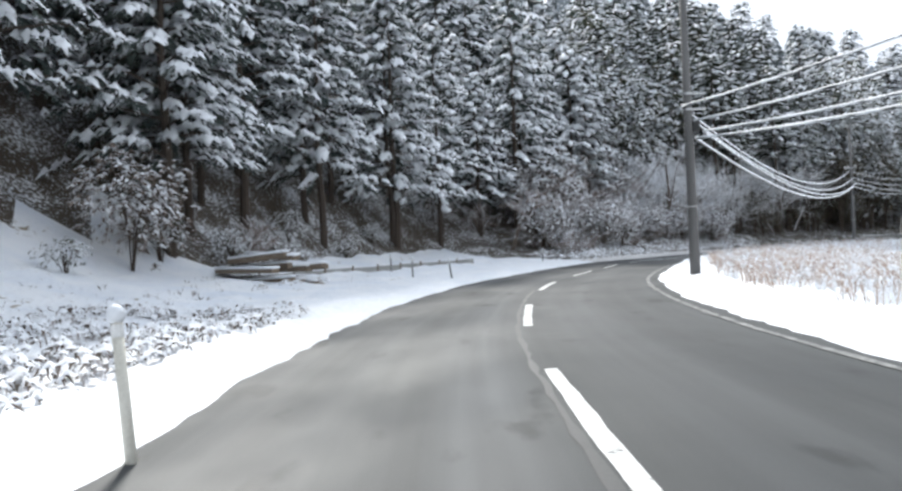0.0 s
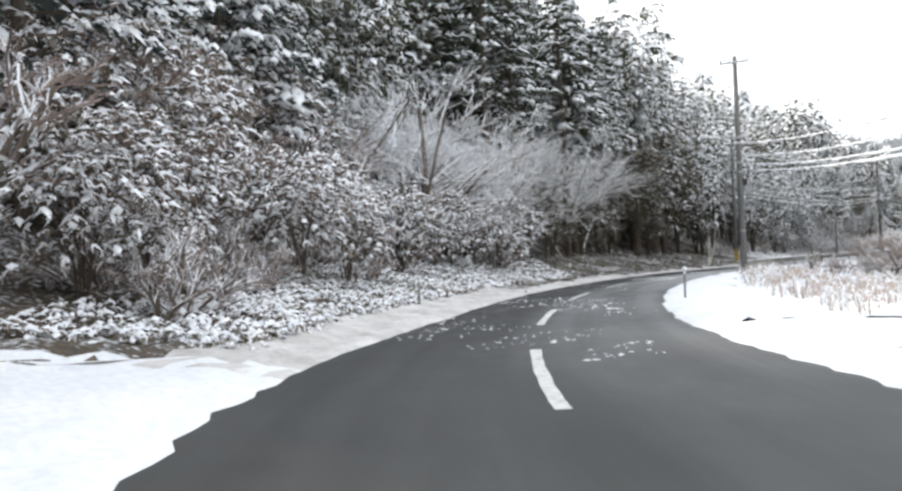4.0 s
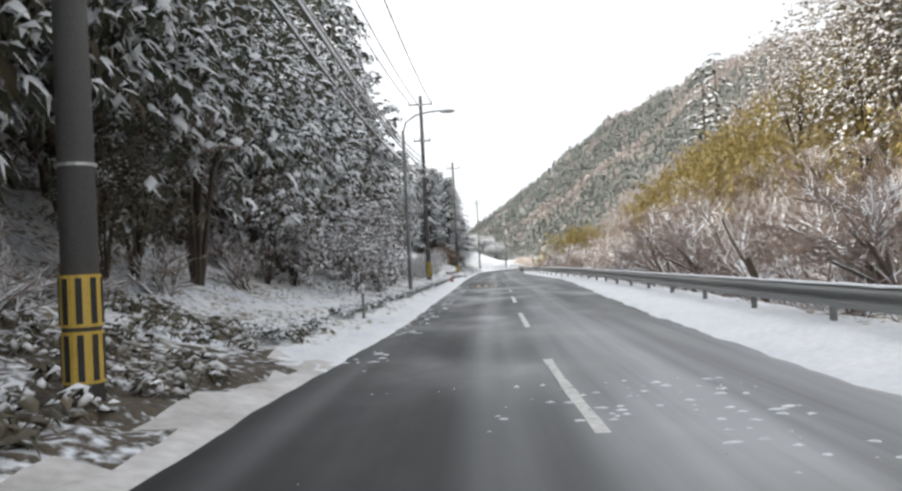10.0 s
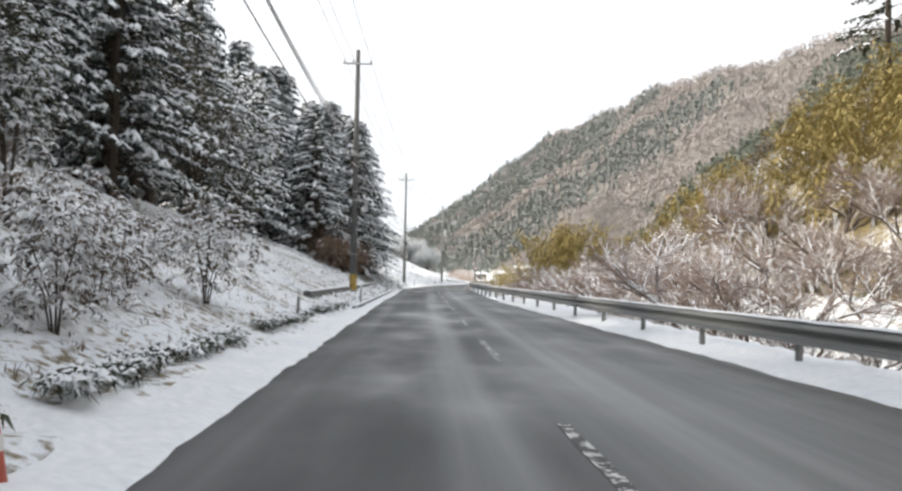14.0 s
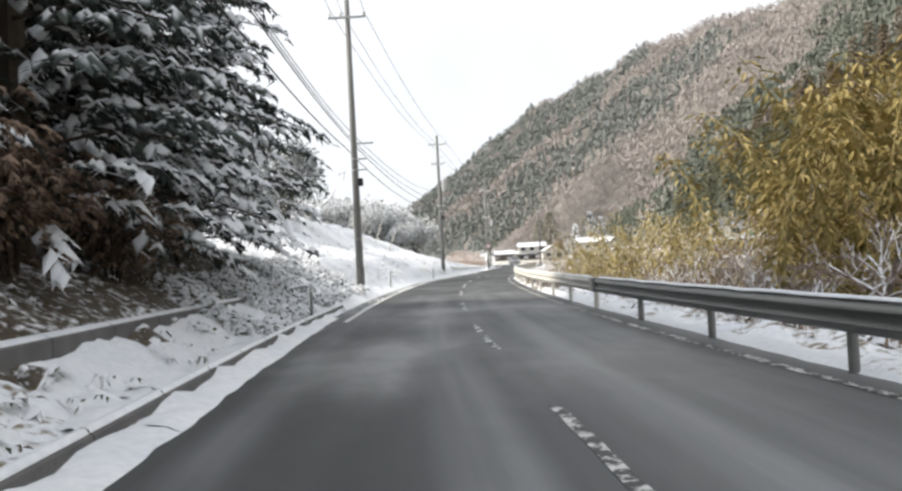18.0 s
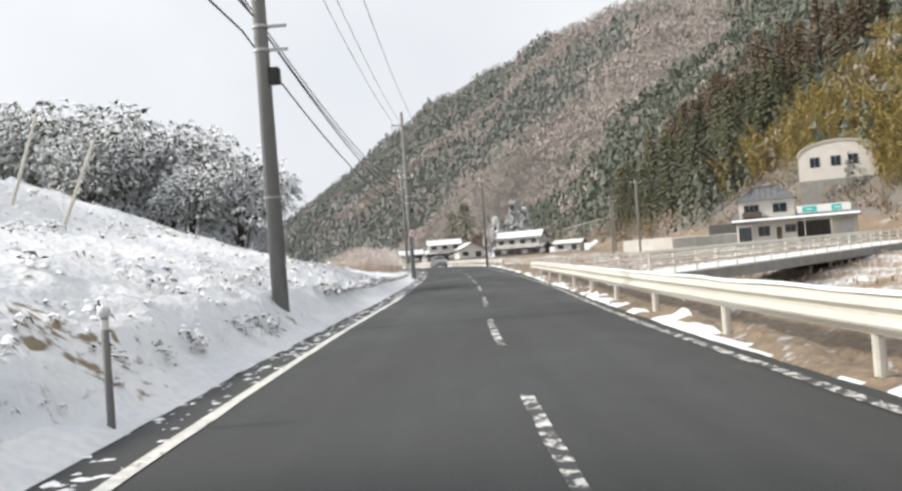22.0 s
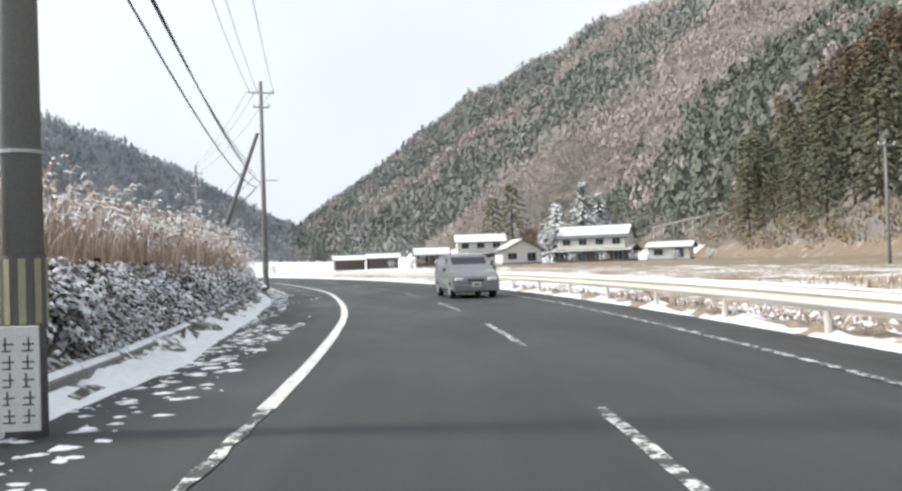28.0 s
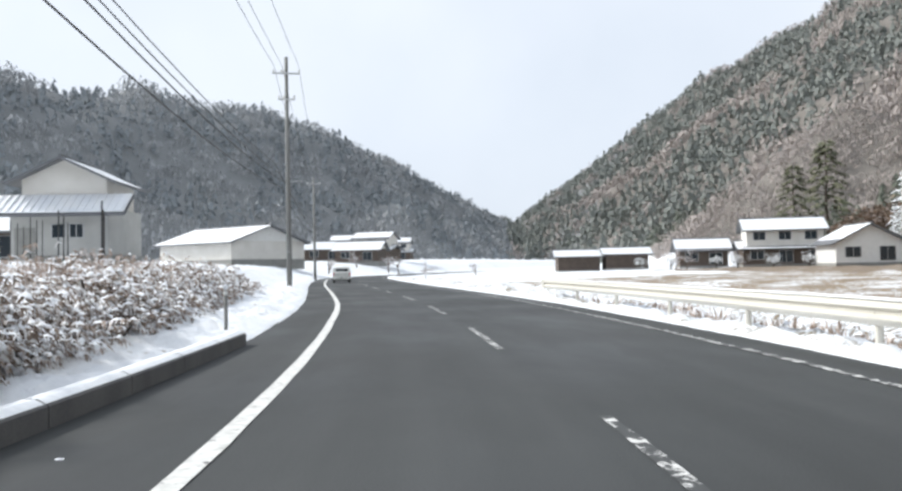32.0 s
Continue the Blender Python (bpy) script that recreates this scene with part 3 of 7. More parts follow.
def thing(name, at=(0, 0, 0), turn=0.0, label="", category="", group="", kind=""):
    """An empty thing at its base, to hold parts."""
    ob = new(name)
    ob.empty_display_size = 0.2
    ob.matrix_basis = pose(*at, 0, 0, turn)
    return tagged(ob, label, category, group, kind)


def part(name, bm, mat, parent, label="", kind="", smooth=False):
    """Links a bmesh (or a mesh) as one mesh object under a thing or part."""
    if isinstance(bm, bmesh.types.BMesh):
        me = bpy.data.meshes.new(name)
        bm.to_mesh(me)
        bm.free()
        me.materials.append(mat)
        if smooth:
            me.shade_smooth()
    else:
        me = bm
    ob = new(name, me)
    ob.parent = parent
    return tagged(ob, label, kind=kind)


def single(name, me, label="", category="", group="", kind="", at=None):
    ob = new(name, me)
    if at is not None:
        ob.matrix_basis = at
    return tagged(ob, label, category, group, kind)


def box(x0, x1, y0, y1, z0, z1, bevel=0.0, bm=None):
    bm = bm or bmesh.new()
    made = bmesh.ops.create_cube(bm, size=1.0)["verts"]
    for v in made:
        v.co = Vector(((x0 + x1) / 2 + v.co.x * (x1 - x0), (y0 + y1) / 2 + v.co.y * (y1 - y0), (z0 + z1) / 2 + v.co.z * (z1 - z0)))
    if bevel:
        edges = {e for v in made for e in v.link_edges}
        bmesh.ops.bevel(bm, geom=list(edges), offset=bevel, segments=1, affect="EDGES")
    return bm


def rod(a, b, r0, r1=None, sides=8, bm=None):
    """A tapered round bar from a to b."""
    bm = bm or bmesh.new()
    a, b = Vector(a), Vector(b)
    m = (b - a).to_track_quat("Z", "Y").to_matrix().to_4x4()
    m.translation = (a + b) / 2
    bmesh.ops.create_cone(bm, cap_ends=True, segments=sides, radius1=r0, radius2=r0 if r1 is None else r1, depth=(b - a).length, matrix=m)
    return bm


def tube_arrays(points, radii, sides=4):
    """Vertices and faces of a tube along points."""
    p = np.asarray(points, float)
    t = np.gradient(p, axis=0)
    t /= np.linalg.norm(t, axis=1)[:, None] + 1e-9
    ref = np.array([0.0, 0, 1]) if abs(t[0, 2]) < 0.9 else np.array([1.0, 0, 0])
    u = np.cross(t, ref)
    u /= np.linalg.norm(u, axis=1)[:, None] + 1e-9
    v = np.cross(u, t)
    a = np.arange(sides) * 2 * np.pi / sides + 0.4
    r = np.broadcast_to(np.asarray(radii, float), (len(p),))[:, None, None]
    ring = p[:, None] + r * (np.cos(a)[None, :, None] * u[:, None] + np.sin(a)[None, :, None] * v[:, None])
    i, j = np.meshgrid(np.arange(len(p) - 1), np.arange(sides), indexing="ij")
    k = (j + 1) % sides
    f = np.stack([i * sides + j, i * sides + k, (i + 1) * sides + k, (i + 1) * sides + j], -1).reshape(-1, 4)
    return ring.reshape(-1, 3), f


class Heap:
    """Gathers vertices and faces of one mesh."""

    def __init__(self):
        self.v, self.f, self.n = [], [], 0

    def add(self, v, f):
        self.v.append(np.asarray(v, float))
        self.f.extend((np.asarray(f) + self.n).tolist())
        self.n += len(v)

    def mesh(self, name, mat, smooth=False):
        return mesh_of(name, np.concatenate(self.v), self.f, mat, smooth)


def strip(s_values, d_values, z_fun, uv=None):
    """A sheet laid along the road: rows of s, columns of d (an array, or a function of s); z_fun(s, d, x, y)."""
    s = np.asarray(s_values, float)
    d = np.array([d_values(q) for q in s]) if callable(d_values) else np.broadcast_to(np.asarray(d_values, float), (len(s), len(d_values)))
    c, t = way(s)
    x = c[:, None, 0] + t[:, None, 1] * d
    y = c[:, None, 1] - t[:, None, 0] * d
    ss = np.broadcast_to(s[:, None], d.shape)
    z = z_fun(ss.ravel(), d.ravel(), x.ravel(), y.ravel()) if callable(z_fun) else np.full(x.size, z_fun)
    n, m = d.shape
    i, j = np.meshgrid(np.arange(n - 1), np.arange(m - 1), indexing="ij")
    f = np.stack([i * m + j, i * m + j + 1, (i + 1) * m + j + 1, (i + 1) * m + j], -1).reshape(-1, 4)
    return np.stack([x.ravel(), y.ravel(), z], 1), f, np.stack([ss.ravel(), d.ravel()], 1)


# ---- the ground: one sheet to the horizon ----
def spread(lo, hi, step, mid_lo, mid_hi, far_lo, far_hi):
    """Grid lines: close together beside the road, coarser over the mountains, wide apart out to the horizon."""
    def outward(start, mid, far):
        out, q, g = [], start, step
        while q < far:
            g = min(g * 1.12, 8.5) if q < mid else g * 1.15
            q += g
            out.append(q)
        return out
    return np.array([-q for q in outward(-lo, -mid_lo, -far_lo)][::-1] + list(np.arange(lo, hi + 0.1, step)) + outward(hi, mid_hi, far_hi))


gx, gy = spread(-80, 120, 2.2, -300, 440, -2600, 2600), spread(-240, 470, 2.4, -330, 1570, -2500, 3000)
GX, GY = np.meshgrid(gx, gy, indexing="ij")
gs, gd = along(GX, GY)
gz = height(GX, GY, gs, gd)
near = np.clip((13.5 - np.abs(gd)) / 1.5, 0, 1) * (gs > -41) * (gs < 559)
gz = gz - 0.9 * near
m_ = len(gy)
gi, gj = np.meshgrid(np.arange(len(gx) - 1), np.arange(m_ - 1), indexing="ij")
gf = np.stack([gi * m_ + gj, (gi + 1) * m_ + gj, (gi + 1) * m_ + gj + 1, gi * m_ + gj + 1], -1).reshape(-1, 4)
ground_me = mesh_of("ground", np.stack([GX.ravel(), GY.ravel(), gz], 1), gf, [M_SNOW, M_HILL, M_LITTER, M_DRYGRASS, M_SNOW_GRASS, M_HILL_DUST_HAZE, M_BROWN, M_OLIVE], True)
fx = (GX.ravel()[gf].mean(1), GY.ravel()[gf].mean(1))
fs, fd, fz = gs[gf].mean(1), gd[gf].mean(1), gz[gf].mean(1)
kind_of = np.zeros(len(gf), int)
kind_of[(fz > 8)] = 1
kind_of[(fd < np.where(fs < 30, -17.5, -13)) & (fs < 165) & (fz < 45)] = 2
kind_of[(fd > 8) & (fs > 95) & (fs < 262)] = 7
kind_of[(fd > 8) & (fd < 90) & (fs > 262) & (fs < 520)] = 3
kind_of[(fd >= 42) & (fd < 130) & (fs > 262) & (fs < 560) & (fz <= 3)] = 6
kind_of[(fz > 3) & (fd > 42)] = 1
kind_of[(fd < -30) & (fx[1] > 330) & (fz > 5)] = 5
ground_me.polygons.foreach_set("material_index", kind_of.astype(np.int32))
single("ground", ground_me, kind="structure")

# ---- the road ----
END_S = float(LINE_S[-1]) - 2


def road_left(s):
    """Where the asphalt ends on the left."""
    return np.interp(s, [-42, 350, 362, 372, 380, 388, 396, 408, 422, 432, 440, 448, 455, 900], [-3.5, -3.6, -3.9, -4.3, -4.8, -5.4, -6.0, -6.5, -6.4, -6.1, -5.4, -4.7, -4.4, -4.4])


def road_right(s):
    return np.interp(s, [-42, 90, 110, 160, 200, 225, 345, 372, 390, 460, 500, 900], [4.0, 4.0, 3.7, 4.2, 4.2, 3.7, 3.7, 4.2, 5.0, 5.0, 4.6, 4.6])


cols = np.linspace(0, 1, 9)
rs = np.arange(-42, END_S, 1.5)
rv, rf, ruv = strip(rs, lambda q: road_left(q) + (road_right(q) - road_left(q)) * cols, lambda s, d, x, y: 0.012 - 0.0015 * np.abs(d))
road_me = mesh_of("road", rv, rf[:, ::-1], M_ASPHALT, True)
layer = road_me.uv_layers.new(name="road")
loops = np.empty(len(road_me.loops), np.int32)
road_me.loops.foreach_get("vertex_index", loops)
layer.data.foreach_set("uv", ruv[loops].ravel())
single("road", road_me, kind="structure")


def paint(s0, s1, d0, d1, mat, name, z=0.017, step=1.0, ragged=0.0, parent=None):
    """A painted mark on the road from s0 to s1 and d0 to d1 (numbers or functions of s)."""
    n = max(2, int((s1 - s0) / step) + 1)
    ss = np.linspace(s0, s1, n)
    f0 = d0 if callable(d0) else (lambda q: d0)
    f1 = d1 if callable(d1) else (lambda q: d1)
    rr = random.Random(int(s0 * 10) + 7)
    wob = [(rr.uniform(-ragged, ragged), rr.uniform(-ragged, ragged)) for _ in ss]
    rows = {round(float(q), 4): w for q, w in zip(ss, wob)}
    v, f, _ = strip(ss, lambda q: np.array([f0(q) + rows[round(float(q), 4)][0], f1(q) + rows[round(float(q), 4)][1]]), z)
    ob = new(name, mesh_of(name, v, f[:, ::-1], mat))
    ob.parent = parent
    return ob

# ---- marks on the road ----
DASH_AT = {-4: -37, 0: 4, 1: 13.9, 2: 24.8, 3: 34.7, 5: 53.4, 6: 63.0, 8: 82.6, 9: 92.9, 10: 104.1, 11: 114.5, 13: 136, 14: 146.9, 16: 167.6, 18: 188.7,
           26: 267.9, 27: 278.0, 28: 287.6, 30: 306.3, 31: 315.7, 33: 335.2, 37: 372.6, 38: 382.4, 39: 392.8, 42: 422.5, 44: 440.8, 45: 451.8, 60: 602}
marking = thing("road_marking", label="white broken centre line, worn and partly under snow dust", category="road marking", kind="structure")
for k in range(-3, 52):
    q = float(np.interp(k, list(DASH_AT), list(DASH_AT.values())))
    c = float(np.interp(q + 2.5, [380, 395, 410, 422, 436, 448, 456], [0, 0.15, 0.08, 0.0, 0.3, 0.2, 0.0]))
    paint(q, q + 5.0, c - (0.08 if q < 125 else 0.06), c + (0.08 if q < 125 else 0.06), M_PAINT_FAIR if q < 150 else M_PAINT_WORN, "dash", ragged=0.012, step=0.5, parent=marking)
for a, b in ((-42, 24.8), (29.8, 34.7), (39.7, 44)):
    paint(a, b, -0.2, -0.13, M_TAR, "tar_seam", z=0.0155, ragged=0.03, step=0.4, parent=marking)
edge = thing("edge_line", label="solid white line along the road's edge", category="road marking", kind="structure")
paint(256, 326, -3.06, -2.92, M_PAINT_FAIR, "line", ragged=0.012, parent=edge)
paint(326, 388, -3.06, -2.94, M_PAINT_WORN, "line", ragged=0.03, step=0.4, parent=edge)


def left_line(q):
    return float(np.interp(q, [372, 388, 402, 415, 430, 445, 460, 500], [-2.95, -3.0, -2.98, -3.1, -2.93, -2.95, -3.08, -3.1]))


paint(388, END_S - 5, lambda q: left_line(q) - 0.09, lambda q: left_line(q) + 0.09, M_PAINT_FAIR, "line", ragged=0.008, parent=edge)


def right_line(q):
    return float(np.interp(q, [225, 272, 307, 330, 372, 390, 405, 430, 450], [2.9, 2.68, 2.45, 2.6, 2.83, 3.2, 3.4, 3.5, 3.6]))


paint(225, END_S - 5, lambda q: right_line(q) - 0.065, lambda q: right_line(q) + 0.065, M_PAINT_WORN, "line", ragged=0.012, parent=edge)
paint(-40, 45, 3.16, 3.27, M_PAINT_DULL, "line", ragged=0.02, parent=edge)


# ---- verges: the snow beside the road, finer than the ground sheet ----
def snow_left(q):
    return float(np.interp(q, [-42, 45, 57, 66, 90, 105, 113, 125, 138, 150, 166, 200, 220, 236, 254, 900],
                           [-3.3, -3.3, -3.1, -2.35, -2.4, -3.0, -3.3, -3.2, -2.75, -2.9, -3.1, -3.2, -3.35, -3.2, -3.35, -3.5])) if q < 258 else float(road_left(q) + np.interp(q, [384, 392, 412, 430], [0, 0.9, 0.9, 0]))


def snow_right(q):
    return float(np.interp(q, [-42, 0, 30, 50, 62, 80, 105, 130, 145, 165, 178, 195, 220, 250, 272, 307, 330, 350, 372, 390, 430, 455, 500, 900],
                           [3.5, 3.5, 3.6, 3.5, 2.8, 2.9, 3.0, 2.75, 3.1, 3.7, 4.1, 3.7, 3.0, 3.3, 3.12, 2.7, 2.8, 3.3, 3.75, 4.6, 4.6, 4.4, 4.2, 4.2]))


def verge(name, side, s0, s1, mats, near_d, far_d, ragged, label, clean=1.2):
    """mats: clean snow next to the asphalt, then the bank behind it."""
    ss = np.arange(s0, s1 + 0.01, 0.4)
    k = np.linspace(0, 1, 26) ** 1.7
    edge = np.array([near_d(q) for q in ss]) + ragged * (0.5 * np.sin(ss * 0.9) * np.sin(ss * 0.37 + 1) + 0.35 * np.sin(ss * 3.7) * np.sin(ss * 1.3) + 0.3 * np.sin(ss * 7.9 + 2) * np.sin(ss * 2.3))
    at = {round(float(q), 3): e for q, e in zip(ss, edge)}

    def cols(q):
        e = at[round(float(q), 3)]
        return e + (far_d - e) * k

    def z(s, d, x, y):
        into = np.abs(d - edge.repeat(len(k)))
        base = height(x, y, s, d)
        lump = (0.05 * waves(x, y, 1.3, 0.7) + 0.03 * waves(x, y, 0.55, 1.1)) * np.interp(s, [225, 270], [1.0, 2.0])
        bank = 0.05 * np.clip(into / 0.2, 0, 1) + 0.07 * np.clip(into / 1.0, 0, 1)
        return base * np.clip(into / 0.9, 0, 1) + bank - 0.012 + 0.02 + lump * np.clip(into / 0.6, 0, 1)
    v, f, uv = strip(ss, cols, z)
    me = mesh_of(name, v, f[:, ::-1], mats, True)
    into = np.abs(uv[:, 1] - edge.repeat(len(k)))[f].mean(1)
    wob = 0.35 * waves(v[:, 0], v[:, 1], 2.5, 0.3)[f].mean(1)
    me.polygons.foreach_set("material_index", (into + wob > clean).astype(np.int32))
    return single(name, me, label, "snow bank", kind="structure")


verge("verge_left", -1, -42, 57, (M_CLEAN, M_SNOW), snow_left, -14, 0.16, "clean snow bank beside the road", 3.0)
for a, b, m, c in ((56, 80, M_LITTER, 1.9), (79, 100, M_LITTER, 1.1), (99, 131, M_LITTER, 0.6), (130, 244, M_SNOW_GRASS, 0.9), (243, 262, M_LITTER, 2.2), (261, 385, M_SNOW, 0.5), (384, 430, M_LITTER, 0.5), (429, 560, M_SNOW, 0.6)):
    verge("verge_left", -1, a, b, (M_SLUSH if a < 128 else M_CLEAN, m), snow_left, -14, 0.07 if a < 230 else 0.06, "snow-covered bank with grass tufts beside the road", c)
for a, b, m, c in ((-42, 62, M_SNOW, 1.0), (61, 110, M_SNOW, 2.0), (109, 226, M_SNOW_GRASS, 2.0), (225, 269, M_SNOW_GRASS, 0.4), (268, 373, M_BROWN, 0.15), (372, 418, M_BEIGE, 0.3), (417, 560, M_SNOW_GRASS, 0.5)):
    verge("verge_right", 1, a, b, (M_CLEAN, m), snow_right, 14, 0.14 if a < 200 else 0.05, "snow-covered shoulder beside the road", c)


# ---- guardrails ----
def rail_profile():
    """Across a corrugated beam: offset to the road's side and height."""
    return [(0.0, -0.175), (0.012, -0.16), (0.075, -0.10), (0.085, -0.075), (0.012, -0.02), (0.012, 0.02), (0.085, 0.075), (0.075, 0.10), (0.012, 0.16), (0.0, 0.175)]


def guardrail(s0, s1, d_of, z_mid=0.60, gap=4.0, mat=None, label="", rise=None):
    mat = mat or M_RAIL
    top = thing("guardrail", W(s0, d_of(s0)), 0, label, "guardrail", "guardrails by the road")
    inv = top.matrix_basis.inverted()
    n = max(1, round((s1 - s0) / gap))
    prof = np.array(rail_profile())
    for i in range(n):
        a, b = s0 + (s1 - s0) * i / n, s0 + (s1 - s0) * (i + 1) / n
        rows = []
        for q in np.linspace(a - 0.05, b + 0.05, 5):
            for o, h in prof:
                lift = rise(q) if rise else 0.0
                rows.append(inv @ W(q, d_of(q) - o - (0.004 if i % 2 else 0), z_mid + h + lift))
        back = []
        for q in np.linspace(a - 0.05, b + 0.05, 5):
            for o, h in prof:
                lift = rise(q) if rise else 0.0
                back.append(inv @ W(q, d_of(q) - o + 0.006 - (0.004 if i % 2 else 0), z_mid + h + lift))
        m, f = len(prof), []
        for r in range(4):
            for c in range(m - 1):
                k = r * m + c
                f += [(k, k + 1, k + m + 1, k + m), tuple(x + 5 * m for x in (k, k + m, k + m + 1, k + 1))]
        part("beam", mesh_of("beam", [tuple(v) for v in rows + back], f, mat), None, top)
        p = inv @ W(a, d_of(a) + 0.06)
        zg = -0.6
        bm = rod((p.x, p.y, zg), (p.x, p.y, z_mid + 0.17 + (rise(a) if rise else 0)), 0.057, sides=10)
        post = part("post", bm, mat, top)
        q2 = inv @ W(a, d_of(a) + 0.03)
        bm = box(-0.05, 0.05, -0.05, 0.05, -0.08, 0.08, 0.01)
        bmesh.ops.translate(bm, verts=bm.verts, vec=(q2.x, q2.y, z_mid + (rise(a) if rise else 0)))
        part("bracket", bm, mat, top)
    for q, sgn in ((s0, -1), (s1, 1)):
        bm = bmesh.new()
        c = inv @ W(q, d_of(q) - 0.04, z_mid + (rise(q) if rise else 0))
        m = pose(c.x, c.y, c.z, 0, 0, heading(q))
        bmesh.ops.create_cone(bm, cap_ends=True, segments=12, radius1=0.17, radius2=0.17, depth=0.33, matrix=m @ Matrix.Diagonal((0.45, 1, 1, 1)))
        part("end_cap", bm, mat, top)
    # a cover of snow on the beam
    v, f, _ = strip(np.arange(s0, s1, 0.6), lambda q: d_of(q) + np.array([-0.05, -0.02, 0.03, 0.05]), lambda s, d, x, y: z_mid + 0.178 + np.tile([0.0, 0.03, 0.03, 0.0], len(s) // 4) + 0.008 * waves(x, y, 0.9) + (np.array([rise(q) for q in s]) if rise else 0))
    v = np.array([tuple(inv @ Vector(p)) for p in v])
    part("snow_cover", mesh_of("snow_cover", v, f[:, ::-1], M_CLEAN, True), None, top, "thin white snow on the beam's top")
    return top


def d_rail(q):
    return float(np.interp(q, [90, 96, 104, 130, 150, 178, 205, 230, 262, 300, 325, 345, 352, 372, 395, 420, 455, 490], RAIL_D))


RAIL_D = [5.2, 4.6, 4.6, 4.5, 4.6, 4.7, 3.9, 3.2, 3.15, 2.93, 2.97, 3.2, 3.5, 4.05, 4.8, 4.92, 4.9, 4.7]
guardrail(96, 256, d_rail, mat=M_SHADED_RAIL, label="steel guardrail with the wood's shade in its dark grey, snow on its top edge")
guardrail(256.4, 338, d_rail, label="cream-white painted steel guardrail beside the road")
guardrail(372, 470, d_rail, label="cream-white painted steel guardrail on the bend")


M_DULL = plain("dull_yellow_plate", (0.30, 0.29, 0.17), (0.42, 0.41, 0.26), 3, 0.6)


# ---- utility poles ----
POLES = {}


def utility_pole(key, x, y, tall=11.0, mat=None, r=0.17, arms=((10.3, 1.6),), guard=(), boxes=(), turn=None, lean=(0, 0), label="", plate=False):
    s, _ = along([x], [y])
    turn = heading(float(s[0])) if turn is None else turn
    z = ground_at(x, y) - 0.3
    top = thing("utility_pole", (x, y, z), turn, label or "tall grey concrete utility pole carrying wires", "utility pole", "utility poles by the road")
    top.matrix_basis = top.matrix_basis @ pose(0, 0, 0, *lean, 0)
    part("shaft", rod((0, 0, -0.2), (0, 0, tall + 0.3), r, r * 0.62, 16), mat or M_POLE, top, smooth=True)
    ends = []
    for h, w in arms:
        arm = part("crossarm", box(-w / 2, w / 2, -0.05 - r, 0.05 - r, h + 0.3, h + 0.4, 0.01), M_STEEL, top)
        for u in (-0.46, -0.16, 0.46):
            bm = rod((u * w, -r, h + 0.4), (u * w, -r, h + 0.62), 0.05, 0.03, 8)
            rod((u * w, -r, h + 0.46), (u * w, -r, h + 0.52), 0.075, 0.075, 8, bm)
            part("insulator", bm, M_WHITE, arm)
            ends.append(top.matrix_basis @ Vector((u * w, -r, h + 0.62)))
    for kind in boxes:
        if kind == "transformer":
            bm = rod((0.5, 0, 7.6), (0.5, 0, 8.6), 0.27, 0.27, 14)
            rod((0.5, 0, 8.6), (0.5, 0, 8.68), 0.29, 0.24, 14, bm)
            part("transformer", bm, M_STEEL, top)
            part("bracket", box(0.1, 0.3, -0.06, 0.06, 8.0, 8.15), M_STEEL, top)
        elif kind == "clamp":
            for h in (5.4, 5.9):
                bm = rod((0, 0, h + 0.3), (0, 0, h + 0.36), r * 0.98, r * 0.98, 14)
                box(0.1, 0.55, -0.03, 0.03, h + 0.3, h + 0.36, 0, bm)
                part("clamp", bm, M_STEEL, top)
            part("junction_box", box(0.12, 0.34, -0.12, 0.12, 5.0, 5.35, 0.02), M_BLACK, top)
        elif kind == "arm":
            part("bracket_arm", box(0.05, 0.9, -0.03, 0.03, 6.9, 6.97, 0.01), M_STEEL, top)
    for low, high, face, mark in guard:
        # striped plate wrapped round the foot
        pl = part("guard_plate", rod((0, 0, low + 0.3), (0, 0, high + 0.3), r * 1.05, r * 1.03, 16), face, top, "striped warning plate wrapped round the foot")
        for i in range(9):
            bm = box(-0.028, 0.028, 0, 0.008, low + 0.33, high + 0.27)
            bmesh.ops.transform(bm, matrix=Matrix.Rotation(i * 2 * math.pi / 9, 4, "Z") @ Matrix.Translation((0, r * 1.03, 0)), verts=bm.verts)
            part("stripe", bm, mark, pl)
    bm = rod((0, 0, 2.6), (0, 0, 2.63), r * 1.05, r * 1.05, 14)
    part("band", bm, M_STEEL, top)
    POLES[key] = (top, ends, tall, r)
    return top


OLD_PLATE, DULL_PLATE, DARK_PLATE = (M_YELLOW, M_BLACK), (M_POLE, M_POLE_DARK), (M_POLE_DARK, M_DULL)
utility_pole("z", 87.9, -177.9, 10.5, M_POLE_DARK, 0.17, ((9.3, 1.2),))
utility_pole("a", 50.3, -167.2, 10.5, M_POLE_DARK, 0.17, ((9.3, 1.2),), (), ("clamp",))
utility_pole("b", 14.0, -117.3, 11.6, M_POLE_DARK, 0.18, ((11.2, 1.5), (7.2, 1.1)), (), ("clamp",))
